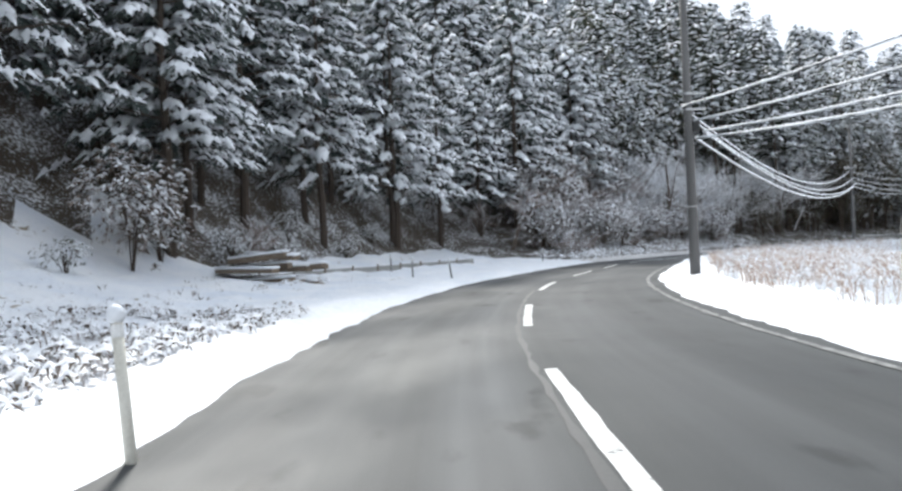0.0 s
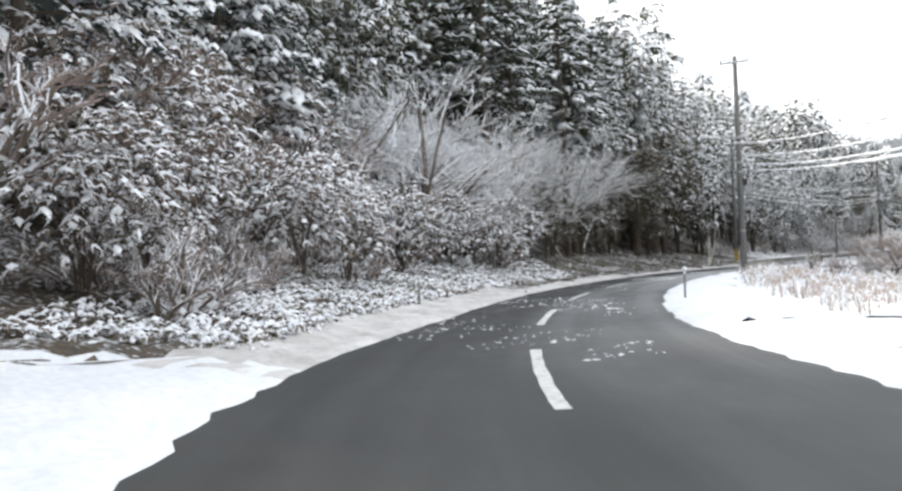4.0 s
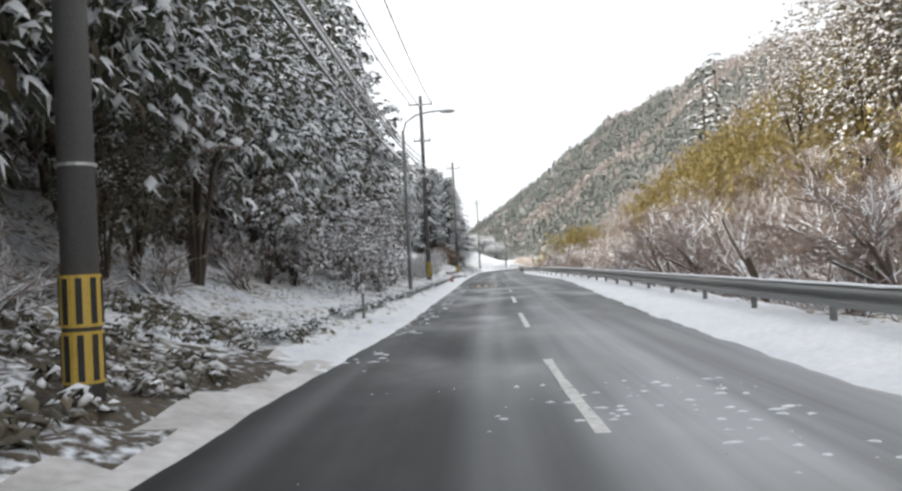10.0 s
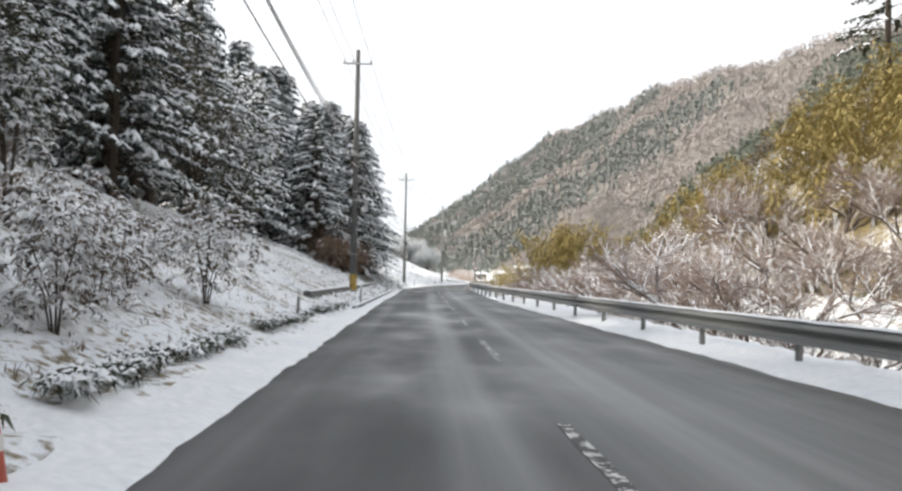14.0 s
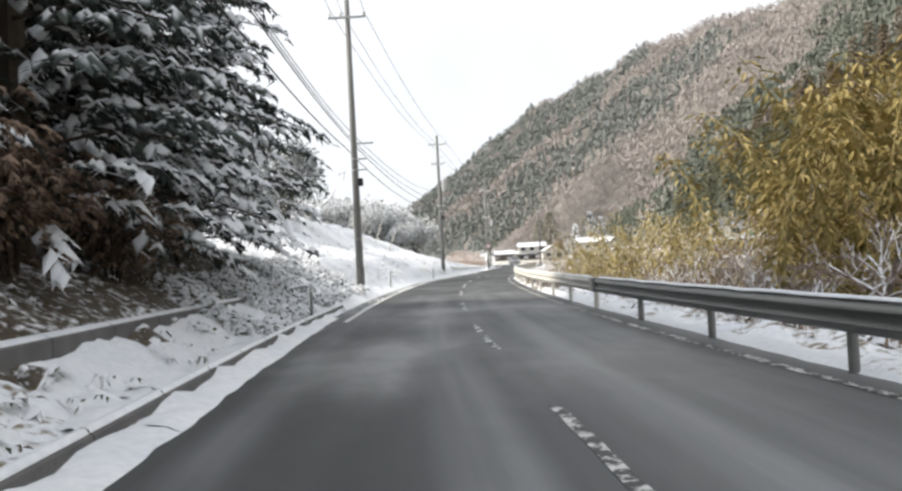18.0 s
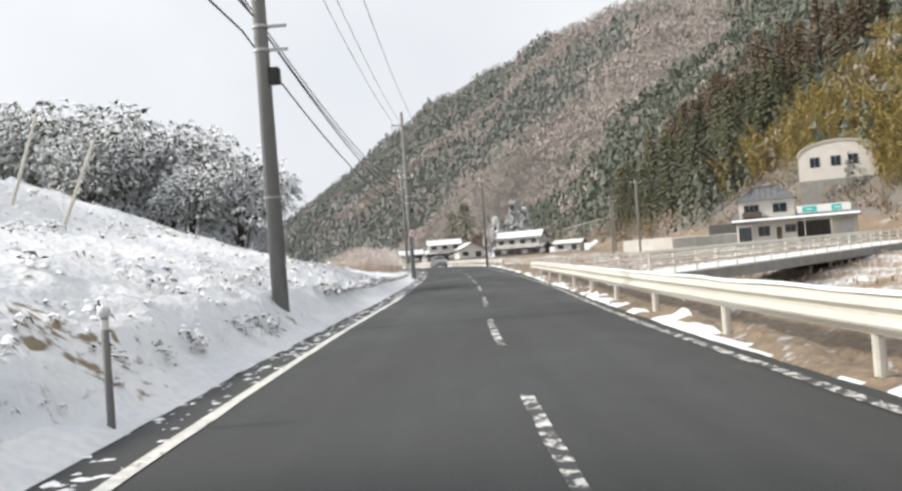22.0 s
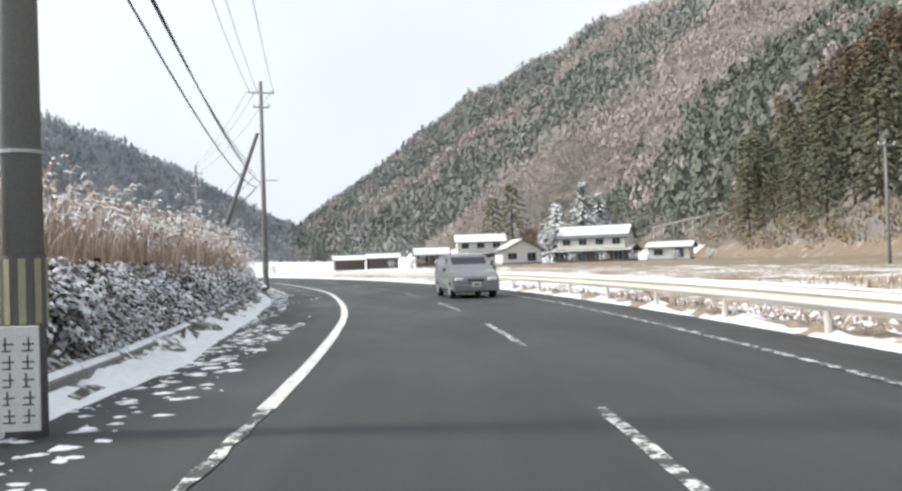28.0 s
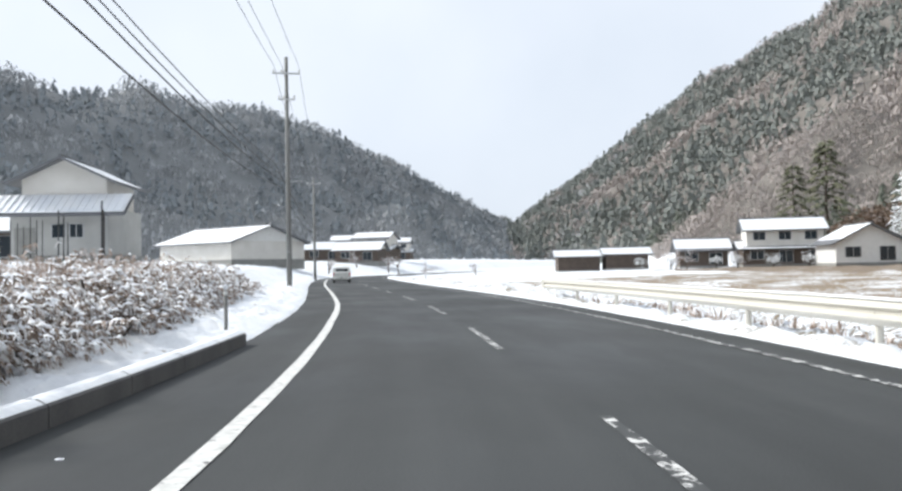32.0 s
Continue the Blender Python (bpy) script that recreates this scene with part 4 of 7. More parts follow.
utility_pole("c", -0.2, -86.9, 11.0, M_POLE_DARK, 0.18, ((10.0, 1.5),), ((0.3, 0.78, *OLD_PLATE), (0.82, 1.3, *OLD_PLATE)))
utility_pole("d", -2.7, -35.6, 13.2, M_POLE_DARK, 0.18, ((12.5, 1.7), (9.9, 1.2)), ((0.35, 0.85, *OLD_PLATE), (0.9, 1.4, *OLD_PLATE)), ("clamp",))
utility_pole("e", -4.2, 10.4, 14.2, M_POLE_DARK, 0.2, ((13.3, 1.7), (8.0, 1.0)), ((0.25, 0.68, *OLD_PLATE), (0.72, 1.15, *OLD_PLATE)), ("clamp",))
utility_pole("f", -3.9, 60.3, 13.2, M_POLE, 0.18, ((12.3, 1.7),), ((0.05, 1.0, *DULL_PLATE),), ("arm", "clamp"))
utility_pole("g", 0.2, 98.9, 12.4, M_POLE, 0.18, ((11.5, 1.7), (9.7, 1.2)), (), ("transformer", "arm", "clamp"))
utility_pole("h", 7.0, 140.8, 12.0, M_POLE, 0.17, ((11.0, 1.6), (7.2, 1.0)), (), ("clamp",))
utility_pole("i", 9.5, 173.4, 12.0, M_POLE, 0.17, ((11.2, 1.6),), ((0.85, 1.45, *DARK_PLATE),), ("transformer", "arm"))
utility_pole("j", 6.1, 218.6, 12.8, M_POLE, 0.17, ((12.0, 1.6), (11.1, 1.0)), ((1.05, 1.6, *DARK_PLATE),), ("arm",))
utility_pole("k", -8.6, 272.7, 14.3, M_POLE, 0.17, ((13.2, 1.7), (11.6, 1.0)), (), ("arm",))
utility_pole("l", -22.0, 318.0, 12.0, M_POLE, 0.17, ((11.2, 1.6),))
utility_pole("m", 18.6, 174.0, 10.0, M_POLE_DARK, 0.14, ((9.6, 0.5),), (), (), label="slim dark pole beside the guardrail")
utility_pole("n", 46.2, 210.7, 9.5, M_POLE, 0.14, ((9.0, 1.6),))
utility_pole("o", 43.9, 192.7, 10.5, M_POLE, 0.15, ((9.9, 1.6),))
utility_pole("p", 52.0, 226.0, 9.5, M_POLE, 0.14, ((9.0, 1.6),))


def wire(points, r=0.012, sag=0.5, n=14):
    h = Heap()
    for a, b in zip(points, points[1:]):
        a, b = np.array(a), np.array(b)
        u = np.linspace(0, 1, n)[:, None]
        p = a + (b - a) * u
        p[:, 2] -= (4 * u * (1 - u))[:, 0] * sag
        h.add(*tube_arrays(p, r * (2.1 if a[1] < -60 else 1.0), 5))
    return single("wire", h.mesh("wire", M_WIRE_SNOW if a[1] < 5 else M_WIRE), "black overhead cable hung between the utility poles", "cable", "overhead cables")


def spans(points, r, sag):
    for a, b in zip(points, points[1:]):
        wire([a, b], r, sag)


def pole_point(key, x, y, z):
    return POLES[key][0].matrix_basis @ Vector((x, y, z + 0.3))


CHAIN = ("z", "a", "b", "c", "d", "e", "f", "g", "h", "i", "j", "k", "l")
for u in (-0.75, -0.25, 0.75):
    spans([pole_point(k, u, 0, POLES[k][2] - 0.5) for k in CHAIN[3:]], 0.014, 0.7)
LOW = {"z": 4.8, "a": 4.5, "b": 5.5, "c": 6.4, "d": 7.4, "e": 7.3, "f": 6.5, "g": 5.9, "h": 5.5, "i": 6.2, "j": 6.2, "k": 6.3}
for u, dz, sag, r in ((0.2, 0.0, 0.9, 0.022), (0.45, 0.3, 0.8, 0.02), (0.15, 0.8, 0.7, 0.018), (-0.2, 1.5, 0.7, 0.018)):
    for k, q in zip(CHAIN, CHAIN[1:]):
        wire([pole_point(k, u - (0.6 if k in 'fghijk' else 0), 0, LOW.get(k, 5.6) + dz * (0.7 if k == "a" else 1)), pole_point(q, u - (0.6 if q in 'fghijk' else 0), 0, LOW.get(q, 5.6) + dz * (0.7 if q == "a" else 1))], r, 1.5 + 0.2 * dz if k == "a" else sag)
spans([pole_point(k, 0.0, 0, 9.9) for k in "on"] + [pole_point("p", 0, 0, 9.0)], 0.014, 0.4)


# ---- plants: meshes made once, then shared ----
def unit(v):
    return v / (np.linalg.norm(v, axis=-1, keepdims=True) + 1e-9)


def spray(h, at, ahead, length, width, rr, droop=0.35, hang=4, hang_len=0.35, pad=1.0):
    """A drooping branch end: a narrow pad that can carry snow, fringed with thin leaflets on both sides."""
    ahead = np.array(ahead, float)
    side = unit(np.cross(ahead, [0, 0, 1.0]))
    at = np.array(at)
    sag = np.array([0, 0, -droop * length])
    w = width * 0.42 * pad
    v = [at, at + ahead * length * 0.45 + side * w * rr.uniform(0.5, 1.1) + sag * 0.2, at + ahead * length * rr.uniform(0.8, 1.1) + sag * rr.uniform(0.7, 1.2),
         at + ahead * length * 0.5 - side * w * rr.uniform(0.5, 1.1) + sag * 0.2, at + ahead * length * 0.4 + np.array([0, 0, w * rr.uniform(0.3, 0.7)])]
    f = [(0, 1, 4), (1, 2, 4), (2, 3, 4), (3, 0, 4)]
    for k in range(hang + 3):
        u = rr.uniform(0.1, 1.0)
        e = 1 if k % 2 else -1
        a = at + ahead * length * u + sag * u * u + side * e * w * 0.3
        tip = a + side * e * width * rr.uniform(0.3, 0.85) + ahead * length * rr.uniform(0.0, 0.35) + np.array([0, 0, -hang_len * rr.uniform(0.1, 1.0)])
        n = len(v)
        v += [a - ahead * 0.07 * length, a + ahead * 0.12 * length, tip]
        f.append((n, n + 1, n + 2))
    base = h.n
    h.add(v, [])
    h.f.extend([tuple(base + k for k in q) for q in f])


def conifer_meshes(seed, tall, base, reach, branches, mat, size=1.0, per=5, droop=0.35, hang=4, trunk_r=0.2, pad=1.0):
    rr = random.Random(seed)
    h, wood, boughs = Heap(), Heap(), Heap()
    n = 7
    zz = np.linspace(-0.6, tall, n)
    wob = np.array([[rr.uniform(-0.12, 0.12), rr.uniform(-0.12, 0.12)] for _ in range(n)])
    wood.add(*tube_arrays(np.c_[wob, zz], trunk_r * np.linspace(1.15, 0.15, n), 7))
    for i in range(branches):
        u = (i + rr.random()) / branches
        z = base + (tall - base) * u
        r = reach * (1 - u ** 1.5) * rr.uniform(0.65, 1.15) + 0.25
        a = i * 2.39996 + rr.uniform(-0.4, 0.4)
        out = np.array([math.cos(a), math.sin(a), 0.0])
        rise = rr.uniform(-0.05, 0.25)
        tip = out * r + np.array([0, 0, z + rise * r - 0.18 * r])
        start = np.array([0, 0, z])
        if i % 2 == 0:
            boughs.add(*tube_arrays([start, (start + tip) / 2 + np.array([0, 0, 0.1 * r]), tip], [0.05, 0.035, 0.015], 3))
        for k in range(per):
            t = 0.3 + 0.7 * (k + rr.random()) / per
            p = start + (tip - start) * t + np.array([0, 0, 0.12 * r * math.sin(math.pi * t)])
            sway = rr.uniform(-0.9, 0.9)
            ah = np.array([math.cos(a + sway), math.sin(a + sway), rr.uniform(-0.25, 0.1)])
            spray(h, p, ah, size * rr.uniform(0.6, 1.15), size * rr.uniform(0.45, 0.8), rr, droop, hang, 0.38 * size, pad)
    return wood.mesh("trunk", M_BARK), h.mesh("crown", mat, True), boughs.mesh("bough", M_BARK)


def leafy_meshes(seed, tall, reach, count, mat, leaf=0.5, base=0.25, trunk_r=0.12, shape=0.5, hang=3):
    """A rounded evergreen or a bush: clumps of blades over a domed crown, with gaps."""
    rr = random.Random(seed)
    h, wood = Heap(), Heap()
    lobes = [(rr.uniform(-0.5, 0.5) * reach, rr.uniform(-0.5, 0.5) * reach, tall * rr.uniform(0.45, 0.8), rr.uniform(0.45, 0.75)) for _ in range(7)]
    for x, y, z, q in lobes:
        wood.add(*tube_arrays([(0, 0, -0.4), (x * 0.3, y * 0.3, z * 0.5), (x, y, z)], [trunk_r, trunk_r * 0.6, 0.02], 4))
    for _ in range(count):
        x, y, z, q = rr.choice(lobes)
        v = unit(np.array([rr.gauss(0, 1), rr.gauss(0, 1), rr.gauss(0.25, 0.9)]))
        p = np.array([x, y, z]) + v * np.array([reach * q, reach * q, tall * q * 0.55]) * rr.uniform(0.6, 1.05)
        p[2] = max(p[2], tall * base * rr.uniform(0.2, 1.0))
        ah = unit(v * np.array([1, 1, 0.3]) + np.array([rr.uniform(-0.6, 0.6), rr.uniform(-0.6, 0.6), rr.uniform(-0.2, 0.2)]))
        spray(h, p, ah, leaf * rr.uniform(0.6, 1.2), leaf * rr.uniform(0.4, 0.8), rr, 0.3, hang, leaf * 0.6)
    return wood.mesh("trunk", M_BARK), h.mesh("crown", mat, True)


def bare_meshes(seed, tall, reach, mat, forks=5, depth=4, r=0.12, up=0.5, stems=1, thick=1.0):
    """A leafless tree: limbs that fork into snow-laden twigs."""
    rr = random.Random(seed)
    limbs, twigs = Heap(), Heap()

    def grow(p, v, length, rad, level):
        pts = [p]
        q, w = p, v
        for _ in range(3):
            w = unit(w + np.array([rr.uniform(-0.3, 0.3), rr.uniform(-0.3, 0.3), rr.uniform(-0.15, 0.2) * up]))
            q = q + w * length / 3
            pts.append(q)
        radii = rad * np.linspace(1, 0.55, 4)
        if level == 0:
            twigs.add(*tube_arrays([pts[0], pts[2]], [rad, rad * 0.6], 3))
            return
        (limbs if level >= depth - 1 else twigs).add(*tube_arrays(pts, radii, 5 if level >= depth - 1 else 3))
        if level == 0:
            return
        for k in range(forks if level > 1 else forks + 1):
            t = rr.uniform(0.35, 1.0)
            a = pts[min(3, int(t * 3))]
            b = unit(w + np.array([rr.gauss(0, 0.8), rr.gauss(0, 0.8), rr.gauss(0.05, 0.5)]) * np.array([1, 1, up + 0.35]))
            grow(a, b, length * rr.uniform(0.5, 0.75), max(rad * 0.5, 0.008 * thick), level - 1)
    for _ in range(stems):
        a = rr.uniform(0, 6.28)
        lean = 0.15 if stems == 1 else 0.6
        v = unit(np.array([math.cos(a) * lean, math.sin(a) * lean, 1.0]))
        grow(np.array([rr.uniform(-0.2, 0.2), rr.uniform(-0.2, 0.2), -0.3]), v, tall * 0.45, r * thick, depth)
    return limbs.mesh("trunk", M_LIMB), twigs.mesh("crown", mat)


def bamboo_meshes(seed, tall, culms, mat, spread=1.2, blades=60, leaf=0.55):
    rr = random.Random(seed)
    stems, leaves = Heap(), Heap()
    for _ in range(culms):
        a, lean = rr.uniform(0, 6.28), rr.uniform(0.1, 0.45)
        x0, y0 = rr.gauss(0, spread * 0.4), rr.gauss(0, spread * 0.4)
        t = np.linspace(0, 1, 6)
        hgt = tall * rr.uniform(0.7, 1.05)
        arch = lean * hgt * t ** 2.4
        p = np.c_[x0 + np.cos(a) * arch, y0 + np.sin(a) * arch, hgt * (t - 0.22 * lean * 2 * t ** 4) - 0.3]
        stems.add(*tube_arrays(p, 0.035 * np.linspace(1.2, 0.3, 6), 4))
        for _ in range(blades):
            u = rr.uniform(0.12, 1.0)
            c = np.array([np.interp(u, t, p[:, k]) for k in range(3)])
            b = rr.uniform(0, 6.28)
            ah = unit(np.array([math.cos(b), math.sin(b), rr.uniform(-0.9, 0.1)]))
            c = c + ah * rr.uniform(0.05, 0.5)
            side = unit(np.cross(ah, [0, 0, 1])) * leaf * 0.16
            tip = c + ah * leaf * rr.uniform(0.7, 1.3) + np.array([0, 0, -0.25 * leaf])
            mid = (c + tip) / 2 + np.array([0, 0, 0.06])
            leaves.add([c, mid + side, tip, mid - side], [(0, 1, 2, 3)])
    return stems.mesh("culms", M_BAMBOO), leaves.mesh("crown", mat)


M_LIMB = snowy("limb_with_snow", [(0, (0.09, 0.07, 0.055)), (1, (0.17, 0.135, 0.11))], 0.1, 0.4, 0.9, 2.0, 0.5, False)
TREE_KIND = {}


def plant(kind, meshes, name, label, category, group):
    TREE_KIND[kind] = (meshes, name, label, category, group)


def put_plant(kind, x, y, size=1.0, turn=None, z=None, flat=1.0, rng=random):
    meshes, name, label, category, group = TREE_KIND[kind]
    top = new(name)
    top.empty_display_size = 0.2
    z = ground_at(x, y) if z is None else z
    top.matrix_basis = pose(x, y, z - 0.05, 0, 0, rng.uniform(0, 360) if turn is None else turn) @ Matrix.Diagonal((size, size, size * flat, 1))
    tagged(top, label, category, group)
    many = name in ("bamboo_clump", "thicket", "evergreen_bush", "scrub_bush", "grass_tussock", "hanging_grass")
    for n, me in zip(("stem" if many else "trunk", "crown", "bough"), meshes):
        ob = new(n, me)
        ob.parent = top
        if n in ("stem", "bough"):
            ob["kind"] = "stuff"
    return top


for i in range(4):
    plant(f"cedar{i}", conifer_meshes(10 + i, 15 + 1.5 * i, 3.4, 3.9, 86, M_CEDAR, 0.7, 9, droop=0.55, hang=5, pad=1.35), "cedar_tree", "tall dark green cedar with snow on every branch end", "tree", "snowy cedars on the hillside")
for i in range(3):
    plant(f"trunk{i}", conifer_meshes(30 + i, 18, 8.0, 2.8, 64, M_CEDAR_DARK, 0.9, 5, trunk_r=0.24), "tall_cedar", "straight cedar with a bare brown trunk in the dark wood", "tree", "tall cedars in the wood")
for i in range(3):
    plant(f"low{i}", conifer_meshes(40 + i, 15, 0.8, 3.6, 62, M_CEDAR, 1.1, 5, hang=3, pad=1.4), "dense_cedar", "dense dark green cedar powdered with snow", "tree", "cedars behind the first row")
for i in range(3):
    plant(f"droop{i}", leafy_meshes(50 + i, 10, 2.9, 600, M_LEAF, 0.6, 0.05, 0.10, hang=4), "evergreen_tree", "evergreen tree with leaves hanging down under wet snow", "tree", "evergreens on the bank")
for i in range(3):
    plant(f"bare{i}", bare_meshes(60 + i, 8, 4, M_TWIG, 4, 4, 0.09, 0.35, 1, 2.0), "bare_tree", "leafless tree with white snow along its brown twigs", "tree", "bare snowy trees")
for i in range(3):
    plant(f"thicket{i}", bare_meshes(70 + i, 4.6, 3, M_TWIG, 4, 3, 0.04, 0.3, 5, 1.8), "thicket", "tangled brown thicket coated with snow", "shrub", "snowy thickets on the bank")
for i in range(3):
    plant(f"bush{i}", leafy_meshes(80 + i, 2.0, 1.2, 190, M_LEAF, 0.27, 0.05, 0.04), "evergreen_bush", "dark green bush flecked with snow", "shrub", "bushes on the bank")
for i in range(3):
    plant(f"scrub{i}", leafy_meshes(85 + i, 4.4, 2.3, 460, M_SCRUB, 0.40, 0.03, 0.04, hang=4), "scrub_bush", "brown scrub bush coated with fresh snow", "shrub", "snowy scrub on the bank")
for i in range(2):
    plant(f"mound{i}", leafy_meshes(90 + i, 4.6, 3.0, 2300, M_CAPPED, 0.34, 0.03, 0.08, hang=2), "evergreen_bush", "rounded evergreen bush under a cap of snow", "shrub", "snow-capped bushes in the field")
for i in range(2):
    plant(f"tussock{i}", leafy_meshes(95 + i, 1.35, 0.9, 120, M_TUSSOCK, 0.24, 0.03, 0.02, hang=6), "grass_tussock", "drooping dry grass tussock capped with snow", "grass", "grass tussocks on the bank")
for i in range(3):
    plant(f"bamboo{i}", bamboo_meshes(100 + i, 8.0, 10, M_BAMBOO, 3.2, 130, 0.46), "bamboo_clump", "yellow-green bamboo with arching tops", "bamboo", "bamboo on the slope")

plant("lowbamboo", bamboo_meshes(108, 6.0, 12, M_BAMBOO, 3.4, 190, 0.24), "bamboo_clump", "low yellow bamboo grass beside the guardrail", "bamboo", "bamboo grass by the rail")
for i in range(3):
    plant(f"dark{i}", conifer_meshes(20 + i, 14.5, 0.5, 4.1, 150, M_CEDAR_SHADED, 0.6, 10, 0.5, 3, 0.26), "dark_cedar", "broad dark cedar with white snow pads on its boughs", "tree", "dark cedars by the wall")
for i in range(2):
    plant(f"hill{i}", conifer_meshes(25 + i, 13, 1.0, 3.0, 74, M_HILLCEDAR, 0.9, 5, hang=2), "hillside_cedar", "green cedar on the slope, lightly dusted with snow", "tree", "cedars at the foot of the slope")
    plant(f"browncedar{i}", conifer_meshes(27 + i, 14, 1.0, 2.3, 70, M_BROWNCEDAR, 0.85, 5, hang=2), "brown_cedar", "olive-brown cedar on the slope", "tree", "brown cedars")
for i in range(2):
    plant(f"hanging{i}", leafy_meshes(99 + i, 1.3, 0.75, 130, M_BANKGRASS, 0.2, 0.03, 0.02, hang=7), "hanging_grass", "dark hanging grass on the steep bank flecked with snow", "grass", "grass on the steep bank")
for i in range(3):
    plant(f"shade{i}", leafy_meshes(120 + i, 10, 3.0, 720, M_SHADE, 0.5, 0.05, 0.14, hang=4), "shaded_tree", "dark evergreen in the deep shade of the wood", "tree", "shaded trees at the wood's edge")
for i in range(2):
    plant(f"frosted{i}", bare_meshes(130 + i, 11, 5, M_FROST, 5, 4, 0.10, 0.4, 2, 1.1), "frosted_tree", "leafless tree white with snow on every twig", "tree", "frosted trees on the bend")
for i in range(3):
    plant(f"canopy{i}", leafy_meshes(110 + i, 13, 4.0, 1100, M_LEAF, 0.7, 0.3, 0.11, hang=5), "canopy_tree", "large evergreen whose snow-laden crown hangs over the road", "tree", "evergreens over the road")
plant("drybush", leafy_meshes(170, 3.0, 1.9, 520, M_DRYLEAF, 0.3, 0.02, 0.05, hang=5), "dry_bush", "rust-brown dry bush under the cedars", "shrub", "dry bushes under the cedars")
plant("pine", conifer_meshes(160, 15, 5.0, 3.2, 26, M_CEDAR_DARK, 0.8, 6, 0.2, 3, 0.16), "pine_tree", "thin open pine standing high on the slope", "tree", "pines on the slope")
for i in range(3):
    plant(f"brown{i}", leafy_meshes(150 + i, 12, 3.1, 1500, M_BROWNLEAF, 0.36, 0.03, 0.13, hang=3), "brown_tree", "tall brownish green tree flecked with snow", "tree", "tall trees across the rail")
for i in range(3):
    plant(f"spread{i}", bare_meshes(140 + i, 6.8, 5, M_CHERRY, 5, 4, 0.10, 0.3, 2, 1.25), "spreading_tree", "spreading leafless tree with snow along pinkish brown branches", "tree", "bare snowy trees across the rail")
plant("evergreen", leafy_meshes(97, 6.2, 2.5, 1900, M_LONE, 0.32, 0.03, 0.14, hang=4), "evergreen_tree", "dark broad-leaved evergreen tree alone in the snowy field", "tree", "")

rng = random.Random(5)


def plant_band(kinds, s0, s1, d0, d1, gap, size=(0.85, 1.2), keep=1.0, flat=1.0):
    """Plants set out unevenly over a band beside the road."""
    q = s0
    while q < s1:
        d = min(d0, d1)
        while d < max(d0, d1):
            if rng.random() < keep:
                p = W(min(q + rng.uniform(-0.45, 0.45) * gap, s1), d + rng.uniform(-0.4, 0.4) * gap)
                put_plant(rng.choice(kinds), p.x, p.y, rng.uniform(*size), flat=flat, rng=rng)
            d += gap
        q += gap


# the wooded hillside on the left
CEDARS = ("cedar0", "cedar1", "cedar2", "cedar3")
LOWS = ("low0", "low1", "low2")
TALLS = ("trunk0", "trunk1", "trunk2")
SCRUB = ("scrub0", "scrub1", "scrub2")
THICKETS = ("thicket0", "thicket1", "thicket2")
BARES = ("bare0", "bare1", "bare2")
DROOPS = ("droop0", "droop1", "droop2")
BUSHES = ("bush0", "bush1", "bush2")
# beyond the first bend: big snowy cedars over a dark floor
plant_band(CEDARS, -34, 32, -21, -17, 3.8, (0.9, 1.15), 0.92)
plant_band(CEDARS, 30, 58, -19.5, -14, 3.8, (0.85, 1.1), 0.92)
plant_band(LOWS, -36, 58, -46, -24, 5.0, (1.0, 1.35), 0.85)
plant_band(BUSHES + ("scrub0",), 6, 60, -15, -12, 3.0, (0.6, 1.0), 0.6)
put_plant("thicket0", *W(33, -14.5).xy, 0.95, 10)
put_plant("thicket2", *W(29, -15.5).xy, 0.9, 70)
# cedars, then white bare trees on the bend
plant_band(CEDARS, 60, 83, -18, -11.5, 3.9, (0.85, 1.1), 0.9)
plant_band(("frosted0", "frosted1"), 84, 110, -15, -9, 4.2, (1.15, 1.6), 0.9)
# the snowy thicket close to the road
plant_band(SCRUB + ("thicket1",), 61, 90, -9.2, -5.8, 1.9, (0.5, 0.95), 0.95)
plant_band(THICKETS + SCRUB + SCRUB, 62, 86, -17, -10.5, 2.9, (0.9, 1.5), 0.9)
plant_band(BARES, 60, 90, -11.5, -8.5, 3.0, (0.9, 1.4), 0.7)
plant_band(DROOPS, 84, 96, -24, -14, 4.0, (1.1, 1.7), 0.85)
plant_band(LOWS, 58, 128, -48, -28, 5.5, (1.0, 1.35), 0.8)
# the dark wood of tall trunks
plant_band(TALLS, 92, 118, -26, -9, 3.5, (0.9, 1.15), 0.8)
plant_band(("canopy0", "canopy1", "canopy2"), 109, 126, -12, -8.5, 4.2, (0.85, 1.15), 0.95)
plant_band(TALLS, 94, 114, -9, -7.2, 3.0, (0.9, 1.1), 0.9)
plant_band(BUSHES + ("scrub1",), 86, 96, -11, -7.0, 2.3, (0.5, 1.0), 0.55)
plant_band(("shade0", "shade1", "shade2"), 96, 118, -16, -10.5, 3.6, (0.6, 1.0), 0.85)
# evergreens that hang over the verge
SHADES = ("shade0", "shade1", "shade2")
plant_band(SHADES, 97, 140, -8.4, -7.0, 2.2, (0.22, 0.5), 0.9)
plant_band(("frosted0", "frosted1"), 84, 103, -11.5, -8.5, 4.6, (0.9, 1.15), 0.9)
plant_band(SHADES, 112, 122, -12, -8.0, 2.8, (0.8, 1.15), 0.95)
